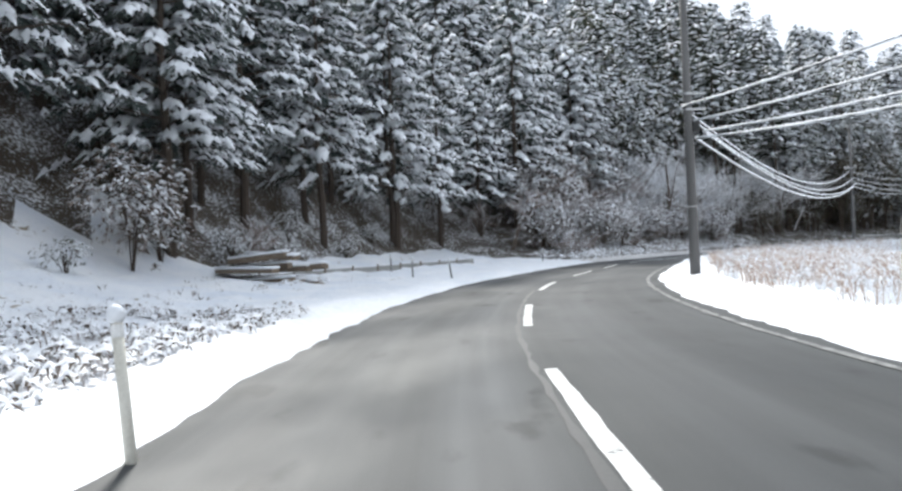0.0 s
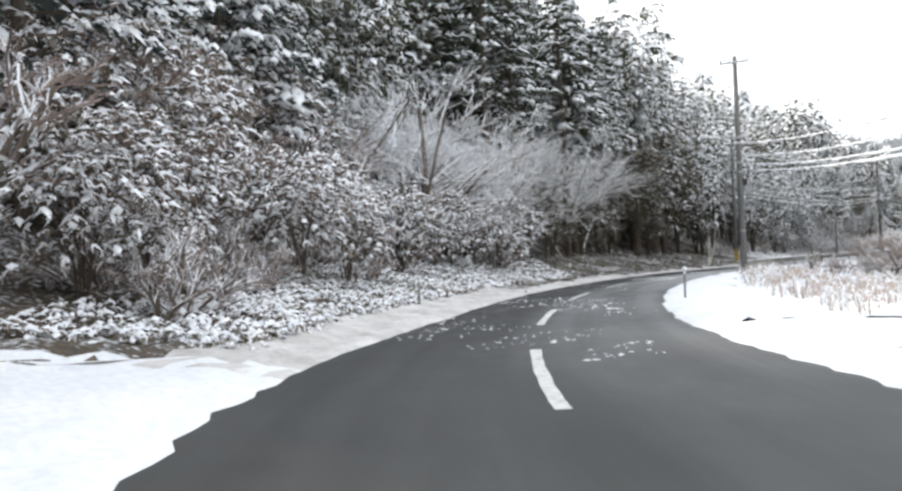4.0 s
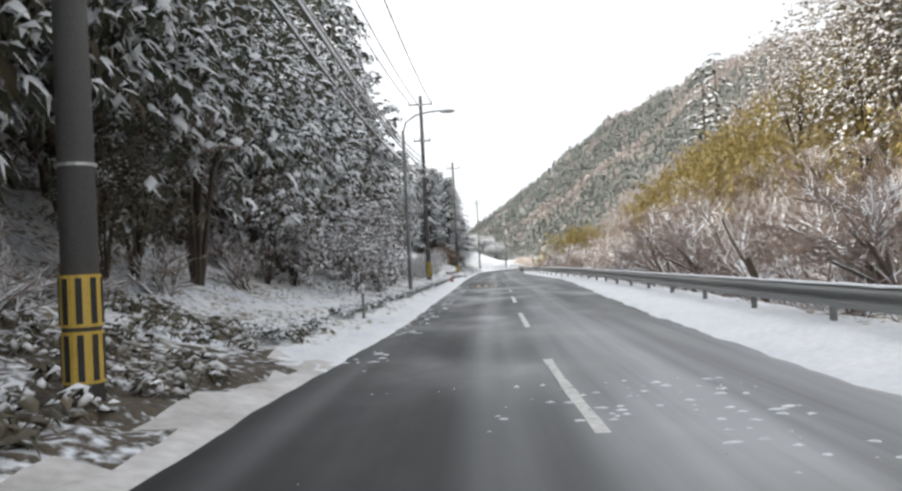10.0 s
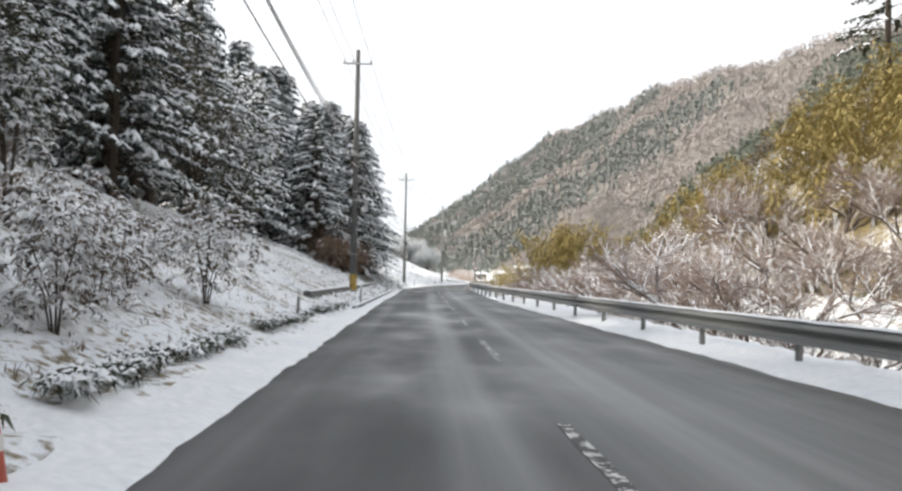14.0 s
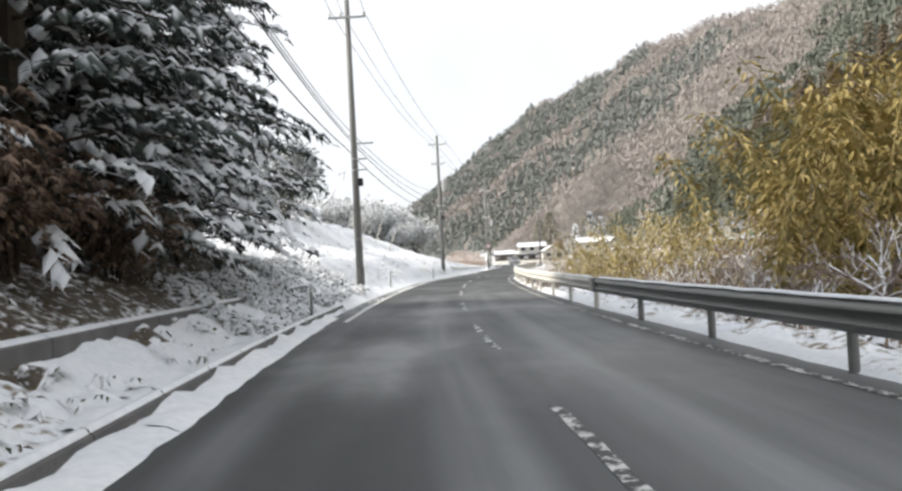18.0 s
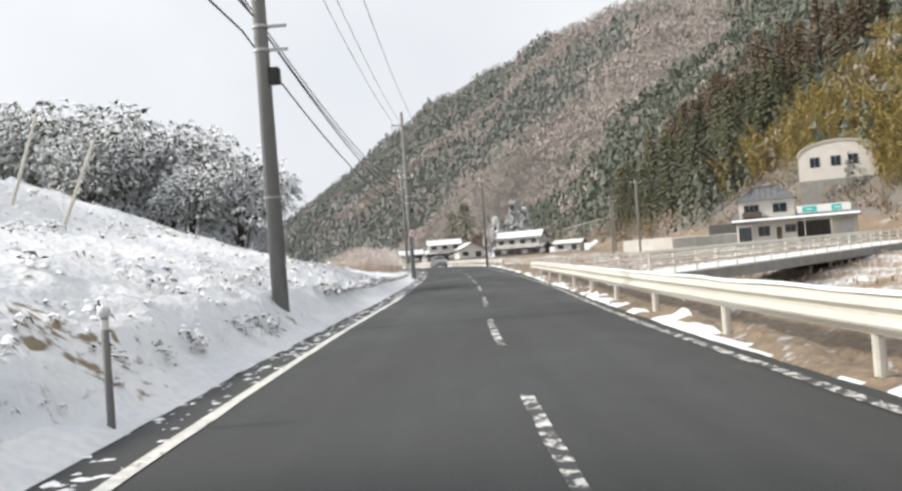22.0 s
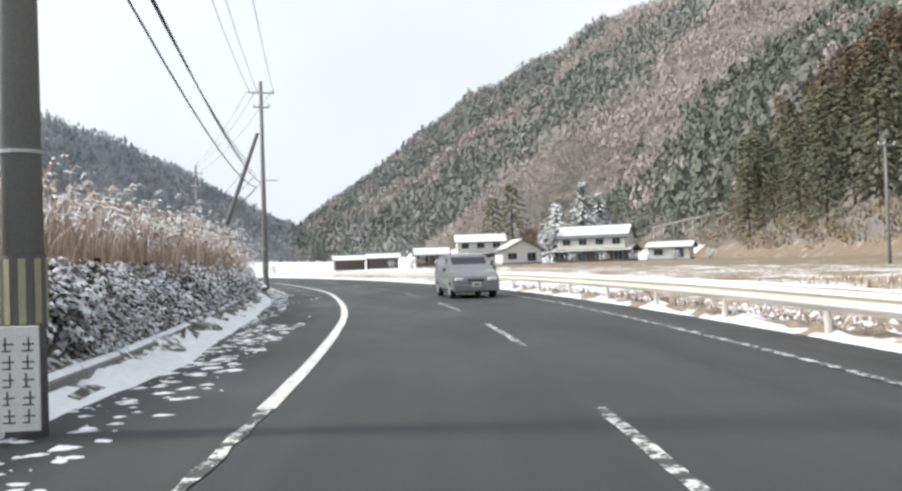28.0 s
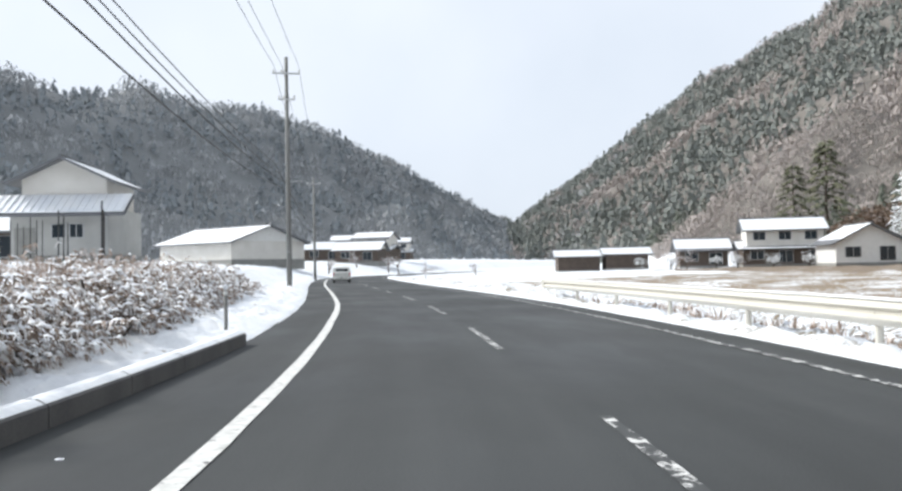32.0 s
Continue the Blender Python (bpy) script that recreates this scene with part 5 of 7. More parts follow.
plant_band(DROOPS + ("bare1", "shade1"), 121, 148, -12, -8.0, 2.9, (0.8, 1.2), 0.95)
plant_band(THICKETS, 128, 150, -8.2, -7.0, 2.4, (0.5, 0.9), 0.7)
plant_band(DROOPS, 146, 176, -9.5, -7.5, 3.0, (0.75, 1.1), 0.9)
plant_band(DROOPS + ("bare0", "canopy1", "shade0"), 118, 184, -17, -11, 3.6, (1.0, 1.5), 0.9)
plant_band(("bare1", "bare2", "droop0", "cedar2", "droop2"), 118, 186, -28, -20, 4.6, (0.9, 1.2), 0.85)
plant_band(LOWS, 128, 190, -48, -32, 6.0, (0.9, 1.2), 0.75)
plant_band(SCRUB + BUSHES, 146, 180, -10.5, -7.4, 2.0, (0.6, 1.0), 0.85)
plant_band(("scrub0", "scrub1", "bush0", "bush1"), 146, 178, -8.0, -5.6, 1.8, (0.3, 0.6), 0.7)
# dark evergreens hanging low over the slope behind the pole
old_rng, rng = rng, random.Random(77)
plant_band(DROOPS + SHADES, 173, 191, -10.5, -6.7, 2.0, (0.3, 0.58), 0.95)
plant_band(("bush0", "bush1", "scrub0"), 168, 194, -7.6, -5.8, 1.5, (0.25, 0.5), 0.7)
plant_band(THICKETS, 170, 192, -9.5, -7.0, 2.6, (0.5, 0.9), 0.8)
rng = old_rng
# above the snowy bank
plant_band(("shade0", "dark1", "dark0", "droop1", "cedar0", "shade2"), 182, 228, -25, -12.5, 3.8, (0.75, 1.05), 0.9)
plant_band(CEDARS + LOWS, 186, 236, -38, -24, 4.6, (0.9, 1.1), 0.85)
DARKS = ("dark0", "dark1", "dark2")
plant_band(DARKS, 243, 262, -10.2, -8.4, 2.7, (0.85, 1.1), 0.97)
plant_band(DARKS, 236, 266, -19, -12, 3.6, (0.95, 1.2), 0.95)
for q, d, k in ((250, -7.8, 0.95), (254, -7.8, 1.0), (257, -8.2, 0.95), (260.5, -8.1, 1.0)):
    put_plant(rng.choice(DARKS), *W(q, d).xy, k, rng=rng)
for q, d, k in ((238, -8.2, 0.9), (241.5, -7.6, 1.0), (245, -7.3, 1.0), (248.5, -7.2, 0.85), (252, -7.0, 0.7), (243, -9.5, 1.1)):
    put_plant("drybush", *W(q, d).xy, k, rng=rng)
plant_band(SHADES, 246, 262, -7.6, -6.6, 1.6, (0.16, 0.32), 0.9)

# trees and bushes on the terraced field
put_plant("evergreen", -11.6, 85.6, 1.22, 20, z=ground_at(-11.2, 85.6) - 0.8)
for x, y, q in ((-17, 80, 0.75), (-20, 84, 0.85), (-23, 82, 0.8), (-15.5, 76, 0.7), (-26, 85, 0.8), (-18, 92, 0.6)):
    put_plant("bare1", x, y, q, rng=rng)
for x, y in ((-18, 78), (-22, 84), (-14.5, 88), (-15, 82)):
    put_plant("bush1", x, y, 0.7, rng=rng)
for x, y, q in ((-2.6, 119.5, 0.85), (-6.0, 121, 1.0), (-9.5, 120.5, 1.1), (-13.5, 121, 1.15), (-17.5, 121, 1.1), (-4.4, 116.6, 0.6), (-8.5, 117, 0.7), (-21, 124, 1.1)):
    put_plant(rng.choice(("mound0", "mound1")), x, y, q * 1.12, rng=rng)

# the slope across the rail on the right
SPREADS = ("spread0", "spread1", "spread2")
plant_band(SPREADS, 122, 268, 9.5, 18, 3.7, (0.75, 1.2), 0.92)
plant_band(THICKETS, 104, 262, 8.0, 10.5, 2.8, (0.45, 0.75), 0.8)
plant_band(("bamboo0", "bamboo1", "bamboo2"), 124, 262, 18.0, 46, 4.2, (0.55, 0.85), 0.85)
plant_band(("scrub0", "scrub2", "bare1"), 118, 262, 20, 44, 5.5, (0.6, 0.9), 0.6)
plant_band(("frosted0", "bare1", "bare2"), 150, 262, 40, 52, 6.0, (0.7, 1.0), 0.7)
# tall brown-green trees with snow, close to the start of the rail
plant_band(("brown0", "brown1", "brown2"), 116, 172, 18.5, 40, 4.6, (0.85, 1.2), 0.85)
plant_band(("trunk0", "low1"), 176, 190, 40, 50, 6.0, (0.7, 0.9), 0.5)
for x, y, q in ((8.4, 73.0, 0.4), (9.6, 70.0, 0.45), (10.4, 67.0, 0.5), (11.5, 74.0, 0.42)):
    put_plant("lowbamboo", x, y, q, rng=rng)
for x, y, q in ((11.5, 83.0, 0.5), (13.5, 79.0, 0.6), (14.5, 74.0, 0.7), (16, 86, 0.5), (18, 78, 0.7), (20, 70, 0.8)):
    put_plant(rng.choice(BARES), x, y, q, rng=rng)

for q, d, k in ((266, 9.5, 0.6), (272, 8.2, 0.55), (277, 10.5, 0.7), (281, 8.0, 0.55), (285, 9.0, 0.6), (290, 8.2, 0.5), (294, 10.0, 0.6), (287, 12.5, 0.7), (276, 13.5, 0.8)):
    put_plant("lowbamboo", *W(q, d).xy, k * 1.7, rng=rng)
for q, d, k in ((264, 12, 0.85), (270, 11, 0.8), (279, 12, 0.75), (288, 10.5, 0.7), (297, 9.5, 0.7), (303, 9.0, 0.75), (300, 12, 0.8), (268, 15, 0.9)):
    put_plant(rng.choice(SPREADS), *W(q, d).xy, k * 1.35, rng=rng)
plant("tallbamboo", bamboo_meshes(107, 10.5, 12, M_BAMBOO, 3.2, 200, 0.4), "bamboo_clump", "tall yellow-green bamboo with arching tops", "bamboo", "bamboo on the slope")
for q, d in ((257, 12.5), (260, 11.5), (262.5, 13.5), (265, 12), (261, 15.5), (256, 15), (267, 14.5)):
    put_plant("tallbamboo", *W(q, d).xy, rng.uniform(0.85, 1.05), rng=rng)
for q, d in ((263, 9.6), (267, 10.2), (271, 9.8), (275, 11), (279, 10.5), (283, 11.5)):
    put_plant(rng.choice(SPREADS), *W(q, d).xy, rng.uniform(0.9, 1.1), rng=rng)
# two tall pines on the slope
put_plant("pine", 27.5, 12.0, 0.95, 30)
put_plant("pine", 30.5, 17.5, 1.05, 200)
# tussocks on the banks near the end
for q in np.arange(386.5, 427, 0.55):
    for d, z, k in ((-6.25, -0.15, 0.8), (-6.45, 0.35, 0.75)):
        p = W(q + rng.uniform(-0.25, 0.25), d + float(bank_shift(q)) - 0.1 + rng.uniform(-0.12, 0.12))
        put_plant(rng.choice(("hanging0", "hanging1")), p.x, p.y, k * rng.uniform(0.75, 1.2), z=z + rng.uniform(-0.1, 0.15), rng=rng)
for q in np.arange(444.0, 476, 0.6):
    face = float(np.interp(q, [434, 448, 460, 474], [-6.0, -6.1, -6.9, -7.3]))
    for d, z, k in ((0.0, -0.2, 0.9), (-0.4, 0.2, 0.85), (-1.1, 0.6, 0.6)):
        p = W(q + rng.uniform(-0.3, 0.3), face + d + rng.uniform(-0.15, 0.15))
        put_plant(rng.choice(("tussock0", "tussock1")), p.x, p.y, k * rng.uniform(0.75, 1.2), z=z + rng.uniform(-0.1, 0.1), rng=rng)


for q in np.arange(296.5, 313, 0.6):
    p = W(q, -4.45 + rng.uniform(-0.2, 0.2))
    put_plant(rng.choice(("hanging0", "hanging1")), p.x, p.y, rng.uniform(0.3, 0.5), z=rng.uniform(-0.05, 0.1), rng=rng)


# dead tree with a few crooked limbs
def dead_tree(x, y):
    top = thing("dead_tree", (x, y, ground_at(x, y) - 0.1), 0, "dead tree with a few crooked limbs edged with snow", "tree")
    top.matrix_basis = top.matrix_basis @ Matrix.Scale(1.55, 4)
    part("trunk", mesh_of("trunk", *tube_arrays([(0, 0, -0.3), (0.05, 0, 0.6), (0.0, 0.1, 1.1)], [0.16, 0.13, 0.10], 7), M_TWIG), None, top)
    for pts in ([(0, 0.1, 1.0), (0.7, 0.1, 1.5), (1.2, 0.2, 2.3), (1.35, 0.2, 3.3), (1.2, 0.2, 3.9)], [(0, 0.1, 1.0), (-0.2, 0, 2.0), (-0.4, 0.1, 3.0)], [(0.0, 0, 0.9), (-0.9, 0.2, 1.4), (-2.2, 0.2, 1.5)],
                [(0.1, 0, 0.8), (1.0, 0.1, 1.0), (2.0, 0, 0.95)], [(1.3, 0.2, 3.0), (1.7, 0.2, 3.2), (1.6, 0.3, 2.6)], [(-0.3, 0, 2.5), (0.1, 0, 2.9), (0.5, 0.1, 3.3)]):
        part("limb", mesh_of("limb", *tube_arrays(pts, np.linspace(0.075, 0.025, len(pts)), 6), M_TWIG), None, top)


dead_tree(-11.4, 102.2)


# ---- woods on the far slopes ----
def far_wood(name, x0, x1, y0, y1, gap, pick, mat, shape, tall, label, seed, least=1.5, fine=1.0):
    rr = np.random.RandomState(seed)
    X, Y = np.meshgrid(np.arange(x0, x1, gap), np.arange(y0, y1, gap), indexing="ij")
    X, Y = X.ravel() + rr.uniform(-0.5, 0.5, X.size) * gap, Y.ravel() + rr.uniform(-0.5, 0.5, Y.size) * gap
    s, d = along(X, Y)
    hill = np.full(len(X), -50.0)
    for ridge, slope in RIDGES:
        hill = np.maximum(hill, tent(X, Y, ridge, slope))
    keep = (hill > least) & pick(X, Y, s, d, hill)
    X, Y = X[keep], Y[keep]
    if not len(X):
        return
    # stand on the ground sheet as it is meshed
    i, j = np.clip(np.searchsorted(gx, X) - 1, 0, len(gx) - 2), np.clip(np.searchsorted(gy, Y) - 1, 0, len(gy) - 2)
    u, v = (X - gx[i]) / (gx[i + 1] - gx[i]), (Y - gy[j]) / (gy[j + 1] - gy[j])
    G = gz.reshape(len(gx), len(gy))
    Z = (G[i, j] * (1 - u) + G[i + 1, j] * u) * (1 - v) + (G[i, j + 1] * (1 - u) + G[i + 1, j + 1] * u) * v - 0.4
    # crowns of small leaf clumps: narrow and pointed, or broad sheaves of upright twigs
    n, k = len(X), int((18 if shape == "cone" else 20) / fine ** 1.7)
    H = tall * rr.uniform(0.6, 1.3, (n, 1))
    a, u = rr.uniform(0, 6.28, (n, k)), rr.uniform(0, 1, (n, k))
    if shape == "cone":
        wide, lift = 0.19 * (1 - u) ** 0.7 + 0.02, 0.05 + 0.90 * u
    else:
        wide, lift = 0.42 * np.sqrt(np.clip(1 - (2 * u - 1) ** 2, 0, 1)), 0.24 + 0.66 * u
    p = np.stack([X[:, None] + np.cos(a) * wide * H, Y[:, None] + np.sin(a) * wide * H, Z[:, None] + lift * H], -1)
    w = (H * fine * (0.105 if shape == "cone" else 0.12) * rr.uniform(0.6, 1.3, (n, k)))[..., None]
    q = np.stack([np.cos(a), np.sin(a), np.zeros((n, k))], -1) + rr.normal(0, 0.28, (n, k, 3))
    side = unit(np.cross(q, [0, 0, 1.0])) * (1.0 if shape == "cone" else 0.5)
    down = unit(q * (np.full((n, k), 0.34) if shape == "cone" else 0.6 * (2 * u - 0.6))[..., None] + np.array([0, 0, -1.0]))
    V = np.stack([p - down * w, p + side * w + down * w, p - side * w + down * w], 2).reshape(-1, 3)
    F = np.arange(n * k * 3).reshape(-1, 3)
    single(name, mesh_of(name, V, F, mat), label, "woodland", kind="stuff")


def patch(X, Y, size, seed):
    return waves(X, Y, size, seed)


def near_ridge(X, Y, ridge, wide):
    """Places close to a ridge line, where the woods are leafless."""
    far = np.full(len(X), 1e9)
    for a, b in zip(ridge, ridge[1:]):
        a, b = np.array(a[:2], float), np.array(b[:2], float)
        u = b - a
        f = np.clip(((X - a[0]) * u[0] + (Y - a[1]) * u[1]) / (u @ u), 0, 1)
        far = np.minimum(far, np.hypot(X - a[0] - f * u[0], Y - a[1] - f * u[1]))
    return far < wide * (1 + 0.35 * patch(X, Y, 60, 1.0))


def leafless(X, Y, z):
    """Where the mountain's woods have no leaves: along the ridges, and in patches near its foot."""
    return (near_ridge(X, Y, RIDGES[1][0], 50) | near_ridge(X, Y, RIDGES[0][0], 34) | near_ridge(X, Y, RIDGES[2][0], 12) | near_ridge(X, Y, RIDGES[6][0], 26)
            | (patch(X, Y, 120, 3.0) > 0.8))


def scrubby(X, Y, z):
    """Brown scrub on the lowest slopes."""
    return (z < 9 + 9 * patch(X, Y, 50, 2.0)) & (Y > 150) & (Y < 430)


def facing(X, Y):
    """The mountain that closes the valley on the left, beyond the houses."""
    return (Y > 330) & (Y < 1380) & (X < 30 - 0.09 * Y)


def across(s, d):
    return (d > 44) | (s > 480)


def green(X, Y, s, d, z):
    return across(s, d) & ~leafless(X, Y, z) & ~facing(X, Y)


def bare(X, Y, s, d, z):
    return across(s, d) & leafless(X, Y, z) & ~facing(X, Y)


far_wood("conifer_woods", -110, 440, 60, 640, 4.6, lambda X, Y, s, d, z: green(X, Y, s, d, z) & (d > 120), M_FAR_GREEN, "cone", 9.0, "dark green conifer woods dusted with snow, paled by painted haze", 1)
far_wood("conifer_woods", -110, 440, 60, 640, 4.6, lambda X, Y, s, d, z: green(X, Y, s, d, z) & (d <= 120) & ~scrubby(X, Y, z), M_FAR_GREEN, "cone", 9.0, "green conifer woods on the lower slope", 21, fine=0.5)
far_wood("conifer_woods", -190, 440, 640, 1540, 6.2, green, M_FAR_MID, "cone", 11.0, "grey-green conifer woods dusted with snow, greyed by painted haze", 7)
far_wood("bare_woods", -110, 440, 60, 640, 4.2, lambda X, Y, s, d, z: bare(X, Y, s, d, z) & (d > 120), M_FAR_BARE, "bush", 7.5, "grey-brown leafless woods on the mountain", 2)
far_wood("bare_woods", -110, 440, 60, 640, 4.2, lambda X, Y, s, d, z: bare(X, Y, s, d, z) & (d <= 120) & ~scrubby(X, Y, z), M_FAR_BARE, "bush", 7.5, "grey-brown leafless woods on the lower slope", 22, fine=0.55)
far_wood("slope_scrub", 40, 300, 150, 430, 2.4, lambda X, Y, s, d, z: across(s, d) & (d <= 170) & scrubby(X, Y, z), M_FAR_SCRUB, "bush", 3.0, "olive-brown scrub at the foot of the mountain", 23, fine=0.7)
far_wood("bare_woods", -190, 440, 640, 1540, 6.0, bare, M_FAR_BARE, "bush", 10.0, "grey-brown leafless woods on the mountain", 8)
far_wood("hazy_dusted_woods", -420, 60, 330, 1450, 5.2, lambda X, Y, s, d, z: ((d < -30) | (s > 480)) & facing(X, Y) & (patch(X, Y, 90, 2.0) < 0.15), M_FAR_BLUE, "cone", 6.8, "blue-grey conifer woods dusted with snow, haze in their colour", 4)
far_wood("hazy_frosted_woods", -420, 60, 330, 1450, 5.4, lambda X, Y, s, d, z: ((d < -30) | (s > 480)) & facing(X, Y) & (patch(X, Y, 90, 2.0) >= 0.15), M_FAR_FROST_HAZE, "bush", 7.5, "pale leafless woods dusted with snow, haze in their colour", 5)
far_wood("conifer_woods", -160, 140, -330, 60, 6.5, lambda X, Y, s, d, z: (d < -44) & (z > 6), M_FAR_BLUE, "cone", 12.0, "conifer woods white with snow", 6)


def slope_trees(kinds, x0, x1, y0, y1, gap, size, keep, least=3.0):
    """Trees set out unevenly over the foot of the mountain."""
    for x in np.arange(x0, x1, gap):
        for y in np.arange(y0, y1, gap):
            px, py = x + rng.uniform(-0.45, 0.45) * gap, y + rng.uniform(-0.45, 0.45) * gap
            z = ground_at(px, py)
            if z > least and rng.random() < keep:
                put_plant(rng.choice(kinds), px, py, rng.uniform(*size), z=z, rng=rng)


slope_trees(("browncedar0", "browncedar1"), 118, 160, 284, 362, 7.0, (1.1, 1.6), 0.8)
slope_trees(("bamboo0", "bamboo1", "bamboo2"), 90, 134, 198, 258, 5.6, (1.1, 1.6), 0.85)
slope_trees(("hill0", "hill1"), 66, 122, 256, 352, 6.2, (0.8, 1.45), 0.75, 4.0)


# ---- small things beside the road ----
def stake(at, tall, lean=(0, 0), cap=True, mat=None, r=0.035, label="grey marker post with a cap of snow beside the road"):
    top = thing("marker_post", (at[0], at[1], ground_at(at[0], at[1]) - 0.05), 0, label, "marker post", "marker posts by the road")
    top.matrix_basis = top.matrix_basis @ pose(0, 0, 0, *lean, 0)
    part("shaft", rod((0, 0, -0.3), (0, 0, tall), r, r, 10), mat or M_POLE, top, smooth=True)
    bm = rod((0, 0, tall - 0.14), (0, 0, tall - 0.05), r * 1.1, r * 1.1, 10)
    part("reflector", bm, M_WHITE, top)
    if cap:
        bm = bmesh.new()
        bmesh.ops.create_icosphere(bm, subdivisions=2, radius=r * 1.7, matrix=Matrix.Translation((0, 0, tall + 0.02)) @ Matrix.Diagonal((1, 1, 1.1, 1)))
        part("snow_cap", bm, M_CLEAN, top, "round white snow cap", smooth=True)
    return top


stake((65.6, -184.9), 1.05, (3, -10), True, M_STICK, 0.04, "leaning pale post in the snow beside the road")
for x, y, lean in ((39.7, -172.8, (0, 0)), (34.6, -171.9, (0, 0)), (41.2, -171.7, (4, -8)), (24.6, -157.9, (0, 0)), (34.4, -153.6, (0, 2)), (15.9, -143.3, (0, 2)), (21.5, -138.2, (0, 1)),
                   (6.3, -122.2, (0, 0)), (1.0, -98.0, (2, -2)), (0.0, -74.3, (0, 0)), (-2.3, -17.8, (0, 2)), (-2.6, -0.5, (0, 0)), (-3.05, 21.7, (0, 0)), (-3.6, 43.3, (0, 1)),
                   (-2.95, 67.5, (0, 0)), (-0.7, 88.8, (0, 0)), (2.1, 239.7, (0, 0))):
    stake((x, y), 0.95, lean)

# low corrugated sheet fence at the edge of the wood
fence = thing("sheet_fence", W(36, -11.2, 0.0), 0, "low grey corrugated sheet fence at the wood's edge", "fence")
finv = fence.matrix_basis.inverted()
for i in range(9):
    a, b = 30 + i * 2.1, 30 + (i + 1) * 2.1
    rows = []
    for j, q in enumerate(np.linspace(a, b, 22)):
        dd = -11.6 + (q - 30) * 0.155 + 0.03 * (j % 2)
        p = W(q, dd)
        rows += [finv @ Vector((p.x, p.y, -0.2)), finv @ Vector((p.x, p.y, 0.66 + 0.012 * (i % 3)))]
    part("sheet", mesh_of("sheet", [tuple(v) for v in rows], [(2 * k, 2 * k + 2, 2 * k + 3, 2 * k + 1) for k in range(21)], M_CONCRETE), None, fence)
    p = finv @ W(a, -11.55 + (a - 30) * 0.155)
    part("post", rod((p.x, p.y, -0.3), (p.x, p.y, 0.78), 0.04, 0.04, 8), M_WOOD, fence)

# stack of logs and boards under snow
for x, y, lx in ((-4.9, 101.6, 22), (-6.2, 102.2, 18)):
    stick = thing("leaning_stick", (x, y, ground_at(x, y) - 0.1), 0, "pale leaning stick in the snowy field", "stick", "sticks in the field")
    stick.matrix_basis = stick.matrix_basis @ pose(0, 0, 0, 0, lx, 0)
    part("shaft", rod((0, 0, -0.3), (0, 0, 2.4), 0.05, 0.04, 8), M_STICK, stick)
pile = thing("wood_pile", W(29.5, -11.0, 0.2), heading(29.5) + 65, "pile of cut logs and boards under snow", "wood pile")
pr = random.Random(3)
for i in range(13):
    lvl = i // 5
    w, t, L = pr.uniform(0.2, 0.34), pr.uniform(0.12, 0.2), pr.uniform(3.2, 5.0) - lvl * 0.5
    m = Matrix.Translation((-1.1 + (i % 5) * 0.5 + lvl * 0.25 + pr.uniform(-0.1, 0.1), pr.uniform(-0.6, 0.6), 0.1 + lvl * 0.46 + pr.uniform(0, 0.08))) @ Matrix.Rotation(pr.uniform(-0.3, 0.3), 4, "Z") @ Matrix.Rotation(pr.uniform(-0.06, 0.06), 4, "X")
    bm = box(-w / 2, w / 2, -L / 2, L / 2, 0, t, 0.015)
    bmesh.ops.transform(bm, matrix=m, verts=bm.verts)
    log = part("timber", bm, M_WOOD, pile)
    bm = box(-w / 2 - 0.03, w / 2 + 0.03, -L / 2 - 0.02, L / 2 + 0.02, t + 0.002, t + 0.10, 0.04)
    bmesh.ops.transform(bm, matrix=m, verts=bm.verts)
    part("snow_cover", bm, M_CLEAN, log, smooth=True)
for k in range(14):
    p = W(27 + pr.uniform(0, 6), -9.2 + pr.uniform(-0.9, 0.9))
    bm = bmesh.new()
    bmesh.ops.create_icosphere(bm, subdivisions=2, radius=0.3)
    for v in bm.verts:
        v.co *= 1 + 0.25 * noise.noise(v.co * 6 + Vector((k, 0, 0)))
        v.co.z *= 0.5
    me = bpy.data.meshes.new("stone")
    bm.to_mesh(me)
    bm.free()
    me.materials.append(M_SNOW_GRASS)
    single("stone", me, "rough stone half buried in snow", "stone", "stones by the wood pile", at=pose(p.x, p.y, ground_at(p.x, p.y) + 0.06, 0, 0, k * 40))

# two pale poles that lean together beside the utility pole
prop = thing("leaning_poles", (0.3, -93.4, ground_at(0.3, -93.4)), 0, "two pale leaning poles propped beside the wood", "pole")
part("pole", rod((0, 0, -0.2), (-0.25, 0.75, 2.55), 0.06, 0.05, 8), M_STICK, prop)
part("pole", rod((-0.1, 0.2, -0.2), (0.1, 1.1, 2.1), 0.05, 0.045, 8), M_STICK, prop)

# traffic cone
cone = thing("traffic_cone", (-1.3, -33.0, ground_at(-1.3, -33.0) + 0.02), 10, "faded red traffic cone on the snowy verge", "traffic cone")
part("foot", box(-0.19, 0.19, -0.19, 0.19, 0, 0.04, 0.01), M_CONE, cone)
part("body", rod((0, 0, 0.03), (0, 0, 0.7), 0.14, 0.03, 16), M_CONE, cone, smooth=True)
